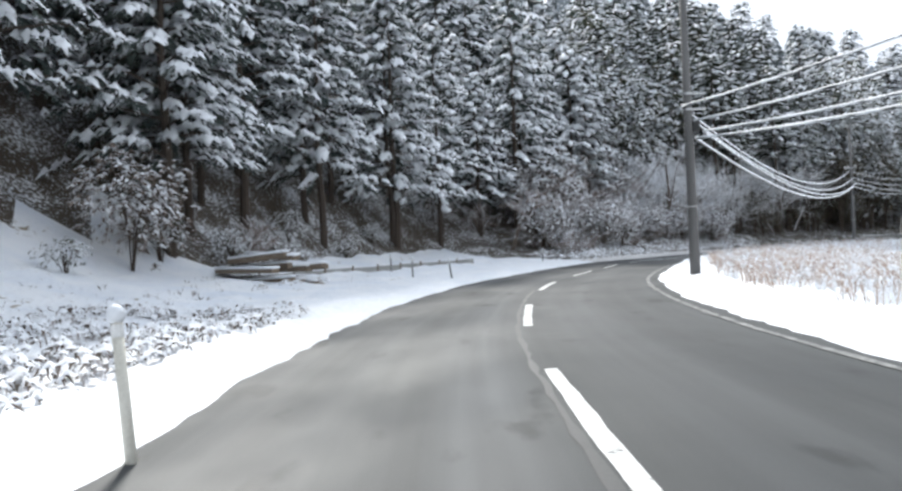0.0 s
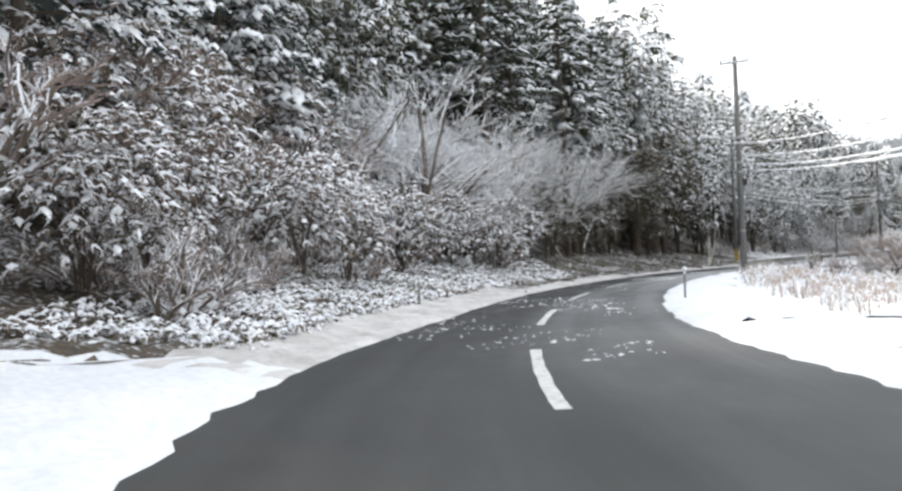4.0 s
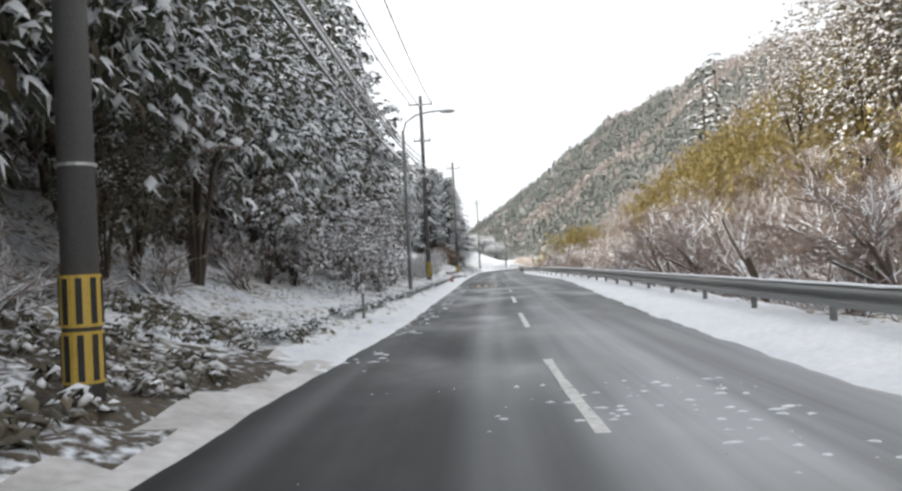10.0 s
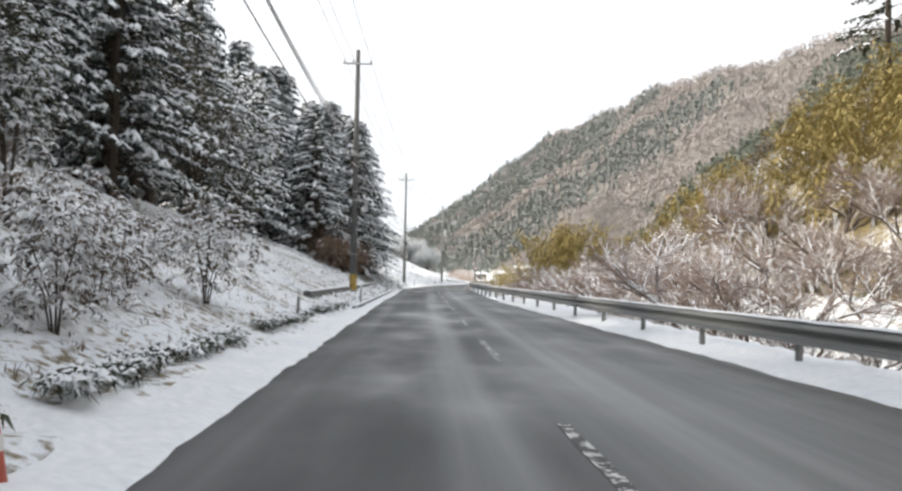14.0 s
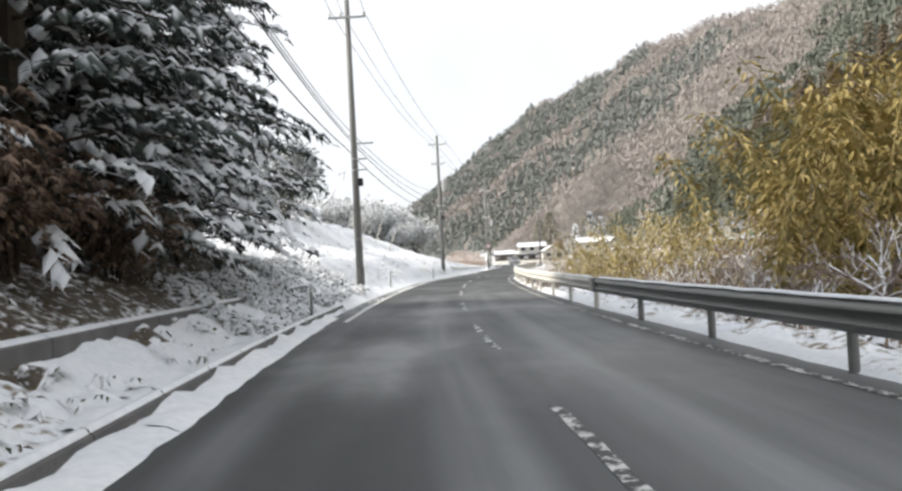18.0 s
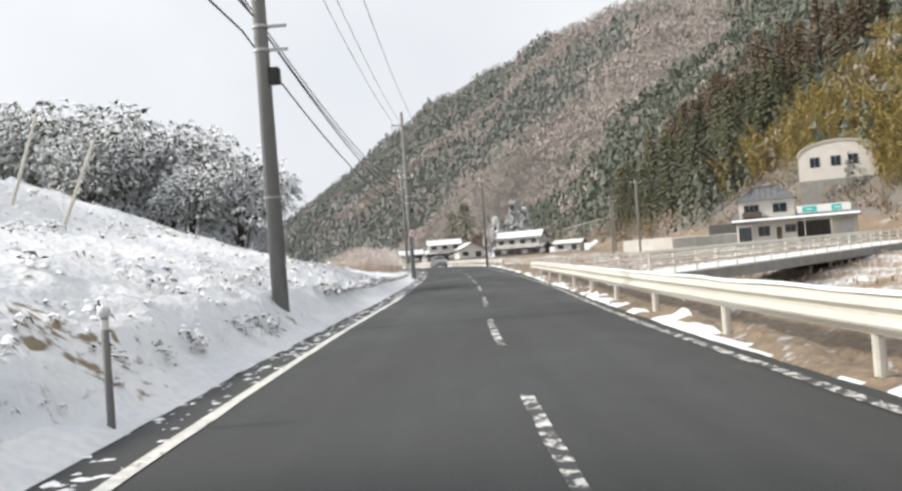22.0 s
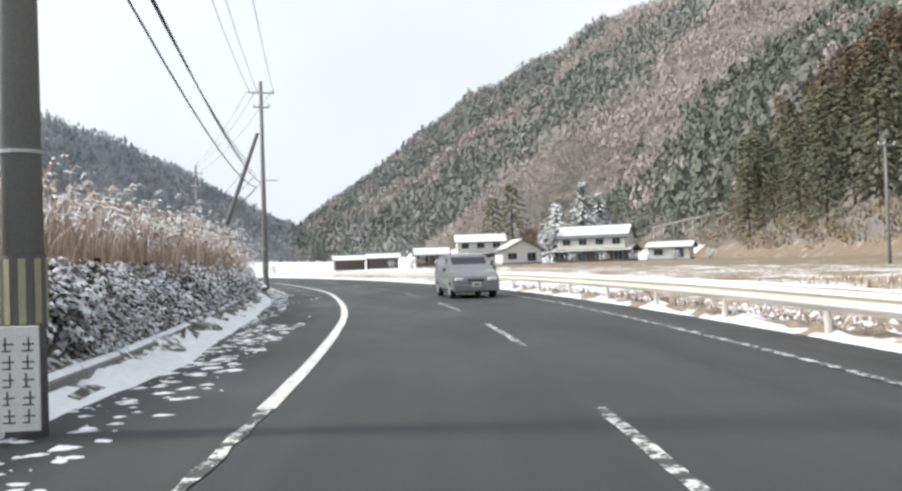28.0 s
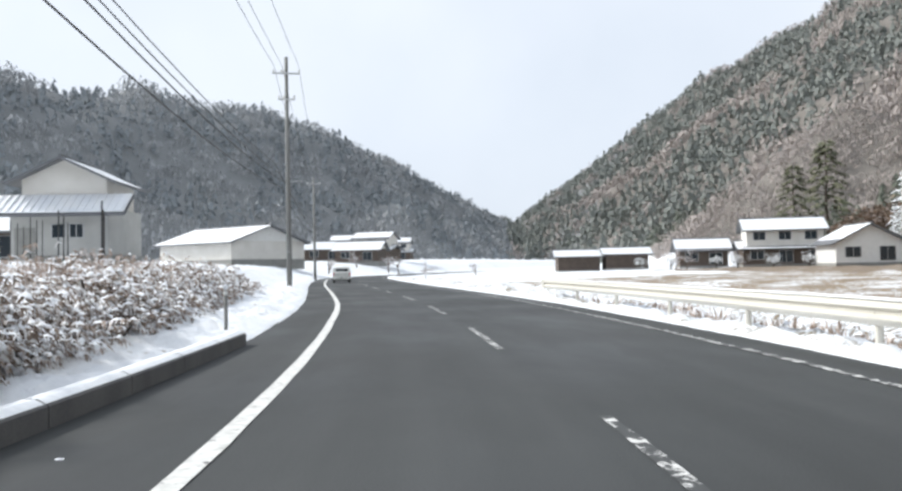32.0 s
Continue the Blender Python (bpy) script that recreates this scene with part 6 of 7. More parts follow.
for z, r in ((0.28, 0.108), (0.46, 0.079)):
    part("band", rod((0, 0, z), (0, 0, z + 0.09), r, r - 0.014, 16), M_WHITE, cone)

# street lamp over the verge
lamp_at = (-1.0, -58.2)
lamp = thing("street_lamp", (*lamp_at, ground_at(*lamp_at) - 0.1), heading(155.0), "grey steel street lamp with a long curved arm", "street lamp")
part("shaft", rod((0, 0, -0.2), (0, 0, 7.4), 0.085, 0.06, 12), M_POLE, lamp, smooth=True)
arm_pts = [(0, 0, 7.3), (0.15, 0, 7.75), (0.6, 0, 8.05), (1.2, 0, 8.15), (1.75, 0, 8.18)]
part("arm", mesh_of("arm", *tube_arrays(arm_pts, 0.035, 8), M_POLE, True), None, lamp)
bm = bmesh.new()
bmesh.ops.create_icosphere(bm, subdivisions=2, radius=1.0, matrix=Matrix.Translation((2.0, 0, 8.14)) @ Matrix.Diagonal((0.36, 0.13, 0.09, 1)))
part("head", bm, M_STEEL, lamp, smooth=True)


# ---- painted speed figure on the lane ----
def letters(body, size, mat, at, name="text", parent=None, depth=0.002):
    cu = bpy.data.curves.new(name, "FONT")
    cu.body, cu.size, cu.extrude, cu.align_x = body, size, depth, "CENTER"
    ob = new(name + "_curve", cu)
    dg = bpy.context.evaluated_depsgraph_get()
    me = bpy.data.meshes.new_from_object(ob.evaluated_get(dg))
    bpy.data.objects.remove(ob)
    me.materials.clear()
    me.materials.append(mat)
    out = new(name, me)
    out.parent = parent
    out.matrix_basis = at
    return out


fig = thing("road_figure", W(167.5, -1.45, 0.016), heading(170))
letters("4", 1.0, M_ORANGE, pose(-0.42, 0, 0) @ Matrix.Diagonal((1.3, 8.0, 1, 1)), "figure", fig, depth=0.0)
x0, x1, y0, y1 = 0.06, 0.80, 0.0, 5.6
ring_v = [(x0, y0, 0), (x1, y0, 0), (x1, y1, 0), (x0, y1, 0), (x0 + 0.16, y0 + 0.6, 0), (x1 - 0.10, y0 + 0.6, 0), (x1 - 0.10, y1 - 0.35, 0), (x0 + 0.16, y1 - 0.35, 0)]
part("figure", mesh_of("figure", ring_v, [(0, 1, 5, 4), (1, 2, 6, 5), (2, 3, 7, 6), (3, 0, 4, 7)], M_ORANGE), None, fig)
tagged(fig, "worn orange figure 40 painted on the lane", "road marking", kind="structure")

# round speed sign on the pole
sp = POLES["h"][0]
sign_at = sp.matrix_basis @ Vector((0.12, -0.22, 3.55))
sign = thing("speed_sign", sign_at, heading(352.0) + 4, "round white speed limit sign with a red rim", "road sign")
part("disc", rod((0, 0.02, 0), (0, 0.0, 0), 0.3, 0.3, 32), M_WHITE, sign)
ring, f = [], []
for i in range(32):
    a = i * math.pi / 16
    for r in (0.235, 0.298):
        ring.append((r * math.cos(a), -0.006, r * math.sin(a)))
    j = (i + 1) % 32
    f.append((2 * i, 2 * i + 1, 2 * j + 1, 2 * j))
part("rim", mesh_of("rim", ring, f, M_RED), None, sign)
letters("40", 0.33, M_BLUE, pose(0, -0.006, -0.115, 90, 0, 0), "figure", sign)
part("bracket", box(-0.04, 0.04, 0.02, 0.16, -0.05, 0.05), M_STEEL, sign)

# notice board with unreadable writing at the foot of a pole
bp = POLES["i"][0]
board = thing("notice_board", bp.matrix_basis @ Vector((-0.02, -0.24, 0.32)), heading(386.0), "white notice board with rows of black writing", "notice board")
part("panel", box(-0.24, 0.24, -0.015, 0.015, 0.0, 0.85, 0.004), M_WHITE, board)
br = random.Random(9)
for c in range(3):
    for k in range(5):
        x, z = -0.16 + c * 0.16, 0.70 - k * 0.145
        u = br.uniform(-0.025, 0.025)
        bm = box(x - 0.045, x + 0.045, -0.019, -0.015, z, z + 0.012)
        box(x + u - 0.006, x + u + 0.006, -0.019, -0.015, z - 0.05, z + 0.06, 0, bm)
        box(x - 0.05, x + br.uniform(0.0, 0.05), -0.019, -0.015, z - 0.055, z - 0.043, 0, bm)
        part("writing_bar", bm, M_BLACK, board)

# strut pole that leans against its neighbour
strut = thing("strut_pole", (3.2, 214.6, ground_at(3.2, 214.6) - 0.2), 0, "slanting prop pole that braces a utility pole", "utility pole")
sinv = strut.matrix_basis.inverted()
part("shaft", rod((0, 0, -0.2), sinv @ Vector((5.9, 218.0, 9.6)), 0.16, 0.11, 14), M_POLE_DARK, strut, smooth=True)


# ---- drain and kerb ----
def ribbed(name, s0, s1, d0, width, z0, z1, mat, length, label, gap=0.03, snow=True, group=""):
    top = thing(name, W(s0, d0(s0) if callable(d0) else d0), 0, label, name.replace("_", " "), kind="structure")
    inv = top.matrix_basis.inverted()
    n = max(1, round((s1 - s0) / length))
    for i in range(n):
        a, b = s0 + (s1 - s0) * i / n + gap / 2, s0 + (s1 - s0) * (i + 1) / n - gap / 2
        v = []
        for q in (a, b):
            dq = d0(q) if callable(d0) else d0
            for o, z in ((0, z0), (0, z1 - 0.02), (0.02, z1), (width - 0.02, z1), (width, z1 - 0.02), (width, z0)):
                v.append(tuple(inv @ W(q, dq - o, z)))
        f = [(k, k + 1, k + 7, k + 6) for k in range(5)] + [(0, 1, 2, 3, 4, 5), (11, 10, 9, 8, 7, 6)]
        blk = part("block", mesh_of("block", v, f, mat), None, top)
        if snow:
            u = []
            for q in np.linspace(a, b, 4):
                dq = d0(q) if callable(d0) else d0
                for o, z in ((0.03, z1 + 0.002), (width * 0.35, z1 + 0.045), (width * 0.7, z1 + 0.05), (width - 0.01, z1 + 0.002)):
                    u.append(tuple(inv @ W(q, dq - o, z)))
            g = [(r * 4 + c, r * 4 + c + 1, r * 4 + c + 5, r * 4 + c + 4) for r in range(3) for c in range(3)]
            part("snow_cover", mesh_of("snow_cover", u, g, M_CLEAN, True), None, blk)
    return top


ribbed("concrete_drain", 207, 262, -3.75, 0.16, -0.1, 0.16, M_POLE_DARK, 2.0, "snow-topped concrete drain edge beside the road")
ribbed("retaining_wall", 207, 260, -5.45, 0.3, -0.2, 0.70, M_POLE_DARK, 2.0, "low dark concrete retaining wall under snow")
ribbed("kerb", 388, 430, lambda q: float(np.interp(q, [388, 392, 400, 408, 420, 430], [-5.3, -5.5, -6.1, -6.5, -6.45, -6.15])), 0.22, -0.05, 0.24, M_POLE, 2.0, "raised concrete kerb topped with snow")
ribbed("kerb", 430, 454, lambda q: float(np.interp(q, [430, 440, 454], [-5.6, -4.85, -4.3])), 0.3, -0.05, 0.22, M_POLE_DARK, 2.0, "raised concrete kerb topped with snow")


# ---- reeds, tufts and snow crumbs: too many to count ----
def tufts(name, bands, mat, blades, tall, width, label, seed, plume=False):
    rr = random.Random(seed)
    V, F = [], []
    for s0, s1, d0, d1, count in bands:
        sq = np.array([rr.uniform(s0, s1) for _ in range(count)])
        dq = np.array([rr.uniform(d0, d1) for _ in range(count)])
        c, t = way(sq)
        X, Y = c[:, 0] + t[:, 1] * dq, c[:, 1] - t[:, 0] * dq
        Z = height(X, Y, sq, dq)
        for x, y, z in zip(X, Y, Z):
            hgt = tall * rr.uniform(0.5, 1.2)
            for _ in range(blades):
                a = rr.uniform(0, 6.28)
                lean = rr.uniform(0.1, 0.7) * hgt
                w = width * rr.uniform(0.6, 1.3)
                bx, by = x + rr.gauss(0, 0.12), y + rr.gauss(0, 0.12)
                ca, sa = math.cos(a), math.sin(a)
                n = len(V)
                zt = z + 0.05 + hgt * rr.uniform(0.6, 1.0)
                V += [(bx - sa * w, by + ca * w, z), (bx + sa * w, by - ca * w, z), (bx + ca * lean * 0.4 + sa * w * 0.8, by + sa * lean * 0.4 - ca * w * 0.8, z + (zt - z) * 0.65), (bx + ca * lean * 0.4 - sa * w * 0.8, by + sa * lean * 0.4 + ca * w * 0.8, z + (zt - z) * 0.65),
                      (bx + ca * lean, by + sa * lean, zt)]
                F += [(n, n + 1, n + 2, n + 3), (n + 3, n + 2, n + 4)]
                if plume and rr.random() < 0.35:
                    px, py = bx + ca * lean, by + sa * lean
                    for k in range(4):
                        n, b = len(V), a + rr.uniform(-0.7, 0.7)
                        cb, sb, ln = math.cos(b), math.sin(b), rr.uniform(0.10, 0.24)
                        V += [(px, py, zt - 0.06), (px + cb * ln * 0.5 - sb * 0.014, py + sb * ln * 0.5 + cb * 0.014, zt + 0.09), (px + cb * ln, py + sb * ln, zt + 0.09 - 0.3 * ln), (px + cb * ln * 0.5 + sb * 0.014, py + sb * ln * 0.5 - cb * 0.014, zt + 0.075)]
                        F.append((n, n + 1, n + 2, n + 3))
    return single(name, mesh_of(name, V, F, mat), label, "grass", kind="stuff")


tufts("reeds", [(356, 384, -10.5, -5.6, 620), (384, 427, -11.5, -6.9, 1500)], M_DRY, 13, 1.5, 0.009, "tall pale brown reeds with snowy plumes", 1, True)
tufts("bank_reeds", [(446, 468, -8.8, -7.0, 260)], M_DRY, 12, 0.9, 0.010, "tan dry grass on the bank above the kerb", 7, True)
tufts("field_grass", [(434, 474, -11, -8, 900)], M_DRY, 7, 0.45, 0.014, "short tan grass along the top of the bank", 6)
tufts("dry_grass", [(60, 160, -8.5, -4.6, 700), (160, 206, -9, -4.6, 500)], M_SCRUB, 7, 0.17, 0.012, "short grass tufts poking through the snow", 2)
tufts("weeds", [(0, 16, -9, -4.6, 160), (12, 30, -13, -8, 60)], M_SCRUB, 7, 0.22, 0.012, "snowy weeds on the bank", 3)
tufts("dry_reeds", [(10, 60, 5.4, 14, 800), (60, 100, 5.5, 12, 300)], M_FROST, 7, 0.5, 0.014, "thin reeds white with snow in the field", 4, True)
tufts("snowy_reeds", [(10, 60, 5.4, 14, 800), (60, 100, 5.5, 12, 300)], M_DRY, 7, 0.6, 0.013, "pale reeds bent under snow in the field", 14, True)
tufts("brown_grass", [(226, 345, 4.4, 9, 2200), (345, 372, 5, 14, 900), (372, 470, 5.4, 9, 900), (300, 420, 14, 30, 1500)], M_DRY, 5, 0.45, 0.03, "brown winter grass on the river bank", 5)


def crumbs(seed):
    """Bits of snow scattered on the asphalt."""
    rr = random.Random(seed)
    V, F = [], []
    for s0, s1, d0, d1, count, big in ((56, 128, -2.9, 1.8, 4200, 0.075), (60, 100, 1, 3, 26, 0.3), (128, 170, -3.1, -2.2, 240, 0.12), (262, 350, -3.6, -3.05, 800, 0.11), (384, 400, -5.0, -3.9, 260, 0.15), (398, 440, -5.8, -4.9, 520, 0.15), (384, 446, -4.9, -3.5, 70, 0.10), (350, 384, -3.9, -3.1, 200, 0.10)):
        for _ in range(count):
            q, d = rr.uniform(s0, s1), rr.uniform(d0, d1)
            if q < 130 and math.sin(q * 0.55 + 0.8 * d) + 0.6 * math.sin(q * 0.21) + 0.7 * math.sin(q * 1.7 - d * 2.1) < 0.55:
                continue
            p = W(q, d)
            r = big * rr.uniform(0.15, 1.0) ** 1.6
            n, k = len(V), 6
            a0, st = rr.uniform(0, 6), rr.uniform(0.35, 1.0)
            for i in range(k):
                a = a0 + i * 6.283 / k
                rad = r * rr.uniform(0.4, 1.4)
                V.append((p.x + math.cos(a) * rad, p.y + math.sin(a) * rad * st, 0.011))
            V.append((p.x, p.y, 0.018 + 0.1 * r))
            F += [(n + i, n + (i + 1) % k, n + k) for i in range(k)]
    single("snow_crumbs", mesh_of("snow_crumbs", V, F, M_CLEAN), "bits of fallen snow scattered on the asphalt", "snow", kind="stuff")


crumbs(4)


def ground_cover(name, bands, mat, size, label, seed, lift=0.12):
    """Low leafy plants and lumps of snow over the bank."""
    rr = random.Random(seed)
    h = Heap()
    for s0, s1, d0, d1, count in bands:
        sq = np.array([rr.uniform(s0, s1) for _ in range(count)])
        dq = np.array([rr.uniform(d0, d1) for _ in range(count)])
        c, t = way(sq)
        X, Y = c[:, 0] + t[:, 1] * dq, c[:, 1] - t[:, 0] * dq
        Z = height(X, Y, sq, dq) + lift
        keep = waves(X, Y, 5.0, seed) > -0.35
        for x, y, z in zip(X[keep], Y[keep], Z[keep]):
            a = rr.uniform(0, 6.28)
            q = size * rr.uniform(0.5, 1.3)
            spray(h, (x, y, z + rr.uniform(0.0, 0.9) * size), (math.cos(a), math.sin(a), rr.uniform(-0.2, 0.3)), q, q * 0.8, rr, 0.3, 3, q * 0.7)
    return single(name, h.mesh(name, mat, True), label, "undergrowth", kind="stuff")


ground_cover("undergrowth", [(0, 14, -10, -4.6, 220), (58, 94, -8.5, -4.1, 3800), (146, 190, -9, -5.6, 2500)], M_SCRUB, 0.23, "low snowy undergrowth on the bank", 11)
ground_cover("brown_undergrowth", [(58, 94, -8.5, -4.1, 3800)], M_BROWNLEAF, 0.24, "brown-green leafy undergrowth on the bank", 18)
ground_cover("snowy_weeds", [(-4, 17, -8.8, -4.4, 2600)], M_SCRUB, 0.2, "low weeds bent under snow beside the road", 17, 0.16)
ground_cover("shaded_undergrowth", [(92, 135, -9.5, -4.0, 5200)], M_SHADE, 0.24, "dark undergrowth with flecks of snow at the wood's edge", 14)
ground_cover("leafy_cover", [(207, 262, -5.4, -4.2, 500), (252, 272, -6.6, -4.0, 3600), (207, 262, -9, -6.4, 500)], M_LEAF, 0.22, "dark leafy ground cover flecked with snow", 12)
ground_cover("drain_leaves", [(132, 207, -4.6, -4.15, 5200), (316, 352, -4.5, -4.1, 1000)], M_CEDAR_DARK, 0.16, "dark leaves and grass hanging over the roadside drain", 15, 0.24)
ground_cover("terrace_brush", [(272, 322, -10.4, -9.4, 700), (268, 340, -6.8, -4.6, 1100), (262, 345, -14, -4.6, 1400)], M_BANKGRASS, 0.17, "dark grass clumps along the snowy terraces", 16)
ground_cover("bank_scrub", [(226, 340, 3.9, 8.5, 3000), (372, 470, 5.6, 9, 700)], M_TUSSOCK, 0.3, "brown scrub on the river bank", 13)


# ---- buildings ----
def window(parent, x0, x1, z0, z1, y=0.0, panes=2, name="window"):
    """A sliding window in the wall that faces -y of its house."""
    win = part(name, box(x0 - 0.06, x1 + 0.06, y - 0.05, y + 0.02, z0 - 0.06, z1 + 0.06, 0.01), M_STEEL, parent)
    w = (x1 - x0) / panes
    for i in range(panes):
        part("pane", box(x0 + i * w + 0.03, x0 + (i + 1) * w - 0.03, y - 0.062, y - 0.045, z0, z1), M_GLASS_DARK, win)
    return win


def slab_roof(parent, pts, thick, mat, name="roof"):
    """A roof plane from four corners, with thickness."""
    p = [Vector(q) for q in pts]
    n = (p[1] - p[0]).cross(p[3] - p[0]).normalized()
    if n.z < 0:
        n = -n
    v = [tuple(q) for q in p] + [tuple(q - n * thick) for q in p]
    return part(name, mesh_of(name, v, [(0, 1, 2, 3), (7, 6, 5, 4), (0, 4, 5, 1), (1, 5, 6, 2), (2, 6, 7, 3), (3, 7, 4, 0)], mat), None, parent)


def gable_roof(parent, x0, x1, y0, y1, z, rise, over=0.6, axis="x", snow=True, mat=None):
    """Two roof planes, tiles below and snow above; the ridge runs along the given axis."""
    x0, x1, y0, y1 = x0 - over, x1 + over, y0 - over, y1 + over
    z0 = z - over * 0.35
    for lift, m, name, t in ((0.0, mat or M_ROOF, "roof", 0.16),) + (((0.02, M_CLEAN, "roof_snow", 0.012),) if snow else ()):
        ins = 0.12 if lift else 0.0
        if axis == "x":
            ym = (y0 + y1) / 2
            slab_roof(parent, [(x0 + ins, y0 + ins, z0 + lift + ins * 0.3), (x1 - ins, y0 + ins, z0 + lift + ins * 0.3), (x1 - ins, ym, z + rise + lift), (x0 + ins, ym, z + rise + lift)], t, m, name)
            slab_roof(parent, [(x0 + ins, ym, z + rise + lift), (x1 - ins, ym, z + rise + lift), (x1 - ins, y1 - ins, z0 + lift + ins * 0.3), (x0 + ins, y1 - ins, z0 + lift + ins * 0.3)], t, m, name)
        else:
            xm = (x0 + x1) / 2
            slab_roof(parent, [(x0 + ins, y0 + ins, z0 + lift + ins * 0.3), (xm, y0 + ins, z + rise + lift), (xm, y1 - ins, z + rise + lift), (x0 + ins, y1 - ins, z0 + lift + ins * 0.3)], t, m, name)
            slab_roof(parent, [(xm, y0 + ins, z + rise + lift), (x1 - ins, y0 + ins, z0 + lift + ins * 0.3), (x1 - ins, y1 - ins, z0 + lift + ins * 0.3), (xm, y1 - ins, z + rise + lift)], t, m, name)
    part("ridge", box(*((x0, x1, (y0 + y1) / 2 - 0.12, (y0 + y1) / 2 + 0.12) if axis == "x" else ((x0 + x1) / 2 - 0.12, (x0 + x1) / 2 + 0.12, y0, y1)), z + rise - 0.05, z + rise + 0.14, 0.03), mat or M_ROOF, parent)


def walls(parent, x0, x1, y0, y1, z0, z1, mat, gable=0.0, axis="x", name="wall"):
    """A storey: four walls with thickness, and the gable ends above them."""
    t = 0.15
    for a in ((x0, x1, y0, y0 + t), (x0, x1, y1 - t, y1), (x0, x0 + t, y0 + t, y1 - t), (x1 - t, x1, y0 + t, y1 - t)):
        part(name, box(*a, z0, z1), mat, parent)
    if gable:
        for k in (0, 1):
            if axis == "x":
                xa = x0 if k == 0 else x1 - t
                v = [(xa, y0, z1), (xa, y1, z1), (xa, (y0 + y1) / 2, z1 + gable), (xa + t, y0, z1), (xa + t, y1, z1), (xa + t, (y0 + y1) / 2, z1 + gable)]
            else:
                ya = y0 if k == 0 else y1 - t
                v = [(x0, ya, z1), (x1, ya, z1), ((x0 + x1) / 2, ya, z1 + gable), (x0, ya + t, z1), (x1, ya + t, z1), ((x0 + x1) / 2, ya + t, z1 + gable)]
            part("gable", mesh_of("gable", v, [(0, 2, 1), (3, 4, 5), (0, 1, 4, 3), (1, 2, 5, 4), (2, 0, 3, 5)], mat), None, parent)


def house(x, y, turn, w, d, storeys, label, wall=None, base=None, axis="x", rise=1.6, lean_to=0.0, dark=False, name="house", z=None, upper_windows=True, windows=True):
    """A house whose front, facing -y before it is turned, is w wide and whose depth is d."""
    z = ground_at(x, y) if z is None else z
    top = thing(name, (x, y, z), turn, label, "house")
    wall = wall or M_PLASTER
    h1, h2 = 2.8, 2.5
    part("foundation", box(-w / 2 - 0.03, w / 2 + 0.03, -d / 2 - 0.03, d / 2 + 0.03, -1.2, 0.25), M_CONCRETE, top)
    walls(top, -w / 2, w / 2, -d / 2, d / 2, 0.25, h1, base or wall)
    if storeys == 2:
        k = 0.6
        gable_roof(top, -w / 2, w / 2, -d / 2, d / 2, h1 - 0.05, 0.9, 0.9)
        walls(top, -w / 2 + k, w / 2 - k, -d / 2 + k, d / 2 - k, h1, h1 + h2, wall, rise, axis)
        gable_roof(top, -w / 2 + k, w / 2 - k, -d / 2 + k, d / 2 - k, h1 + h2, rise, 0.7, axis)
        n = max(2, int(w / 3.2))
        for i in range(n if upper_windows else 0):
            c = -w / 2 + k + (w - 2 * k) * (i + 0.5) / n
            window(top, c - 0.8, c + 0.8, h1 + 0.9, h1 + 2.0, -d / 2 + k)
    else:
        walls(top, -w / 2, w / 2, -d / 2, d / 2, h1 - 0.02, h1, wall, rise, axis)
        gable_roof(top, -w / 2, w / 2, -d / 2, d / 2, h1, rise, 0.8, axis)
    n = max(2, int(w / 3.4))
    for i in range(n if windows else 0):
        c = -w / 2 + w * (i + 0.5) / n
        window(top, c - 0.9, c + 0.9, 0.5 if (i % 2) else 0.95, 2.15, -d / 2)
    window(top, -0.8, 0.8, 0.9, 2.1, d / 2 + 0.04)
    return top


# the shop house across the river
SHOP = thing("shop_house", (49.6, 175.5, 0.05), -30.0, "white two-storey shop house with grey tiled roofs and an open garage", "house")
part("foundation", box(-0.3, 22.3, -0.2, 9.5, -3.0, 0.12), M_CONCRETE, SHOP)
for a in ((0, 22, 0, 0.15), (0, 0.15, 0.15, 9), (21.85, 22, 0.15, 9), (0, 22, 9, 9.15)):
    if a[2] == 0 and a[1] == 22:
        part("wall", box(0, 11.2, 0, 0.15, 0.1, 3.3), M_PLASTER, SHOP)
        part("wall", box(17.4, 22, 0, 0.15, 0.1, 3.3), M_CREAM, SHOP)
        part("lintel", box(11.2, 17.4, 0, 0.15, 2.7, 3.3), M_PLASTER, SHOP)
    else:
        part("wall", box(*a, 0.1, 3.3), M_PLASTER, SHOP)
part("garage_back", box(11.2, 17.4, 5.0, 5.15, 0.1, 3.3), M_CONCRETE, SHOP)
slab_roof(SHOP, [(-0.9, -1.6, 3.15), (22.5, -1.6, 3.15), (22.5, 4.6, 4.1), (-0.9, 4.6, 4.1)], 0.2, M_ROOF)
slab_roof(SHOP, [(-0.8, -1.5, 3.20), (22.4, -1.5, 3.20), (22.4, 0.4, 3.50), (-0.8, 0.4, 3.50)], 0.02, M_CLEAN, "roof_snow")
part("bay", box(0.2, 3.0, -0.7, 0.0, 0.1, 2.8, 0.02), M_WHITE, SHOP)
window(SHOP, 0.4, 2.8, 0.5, 2.4, -0.7, 4)
window(SHOP, 4.0, 6.2, 1.1, 2.4, 0.0, 2)
window(SHOP, 9.0, 11.0, 1.4, 2.4, 0.0, 2)
door = part("door", box(7.4, 8.4, -0.05, 0.0, 0.12, 2.2, 0.01), M_BROWNWALL, SHOP)
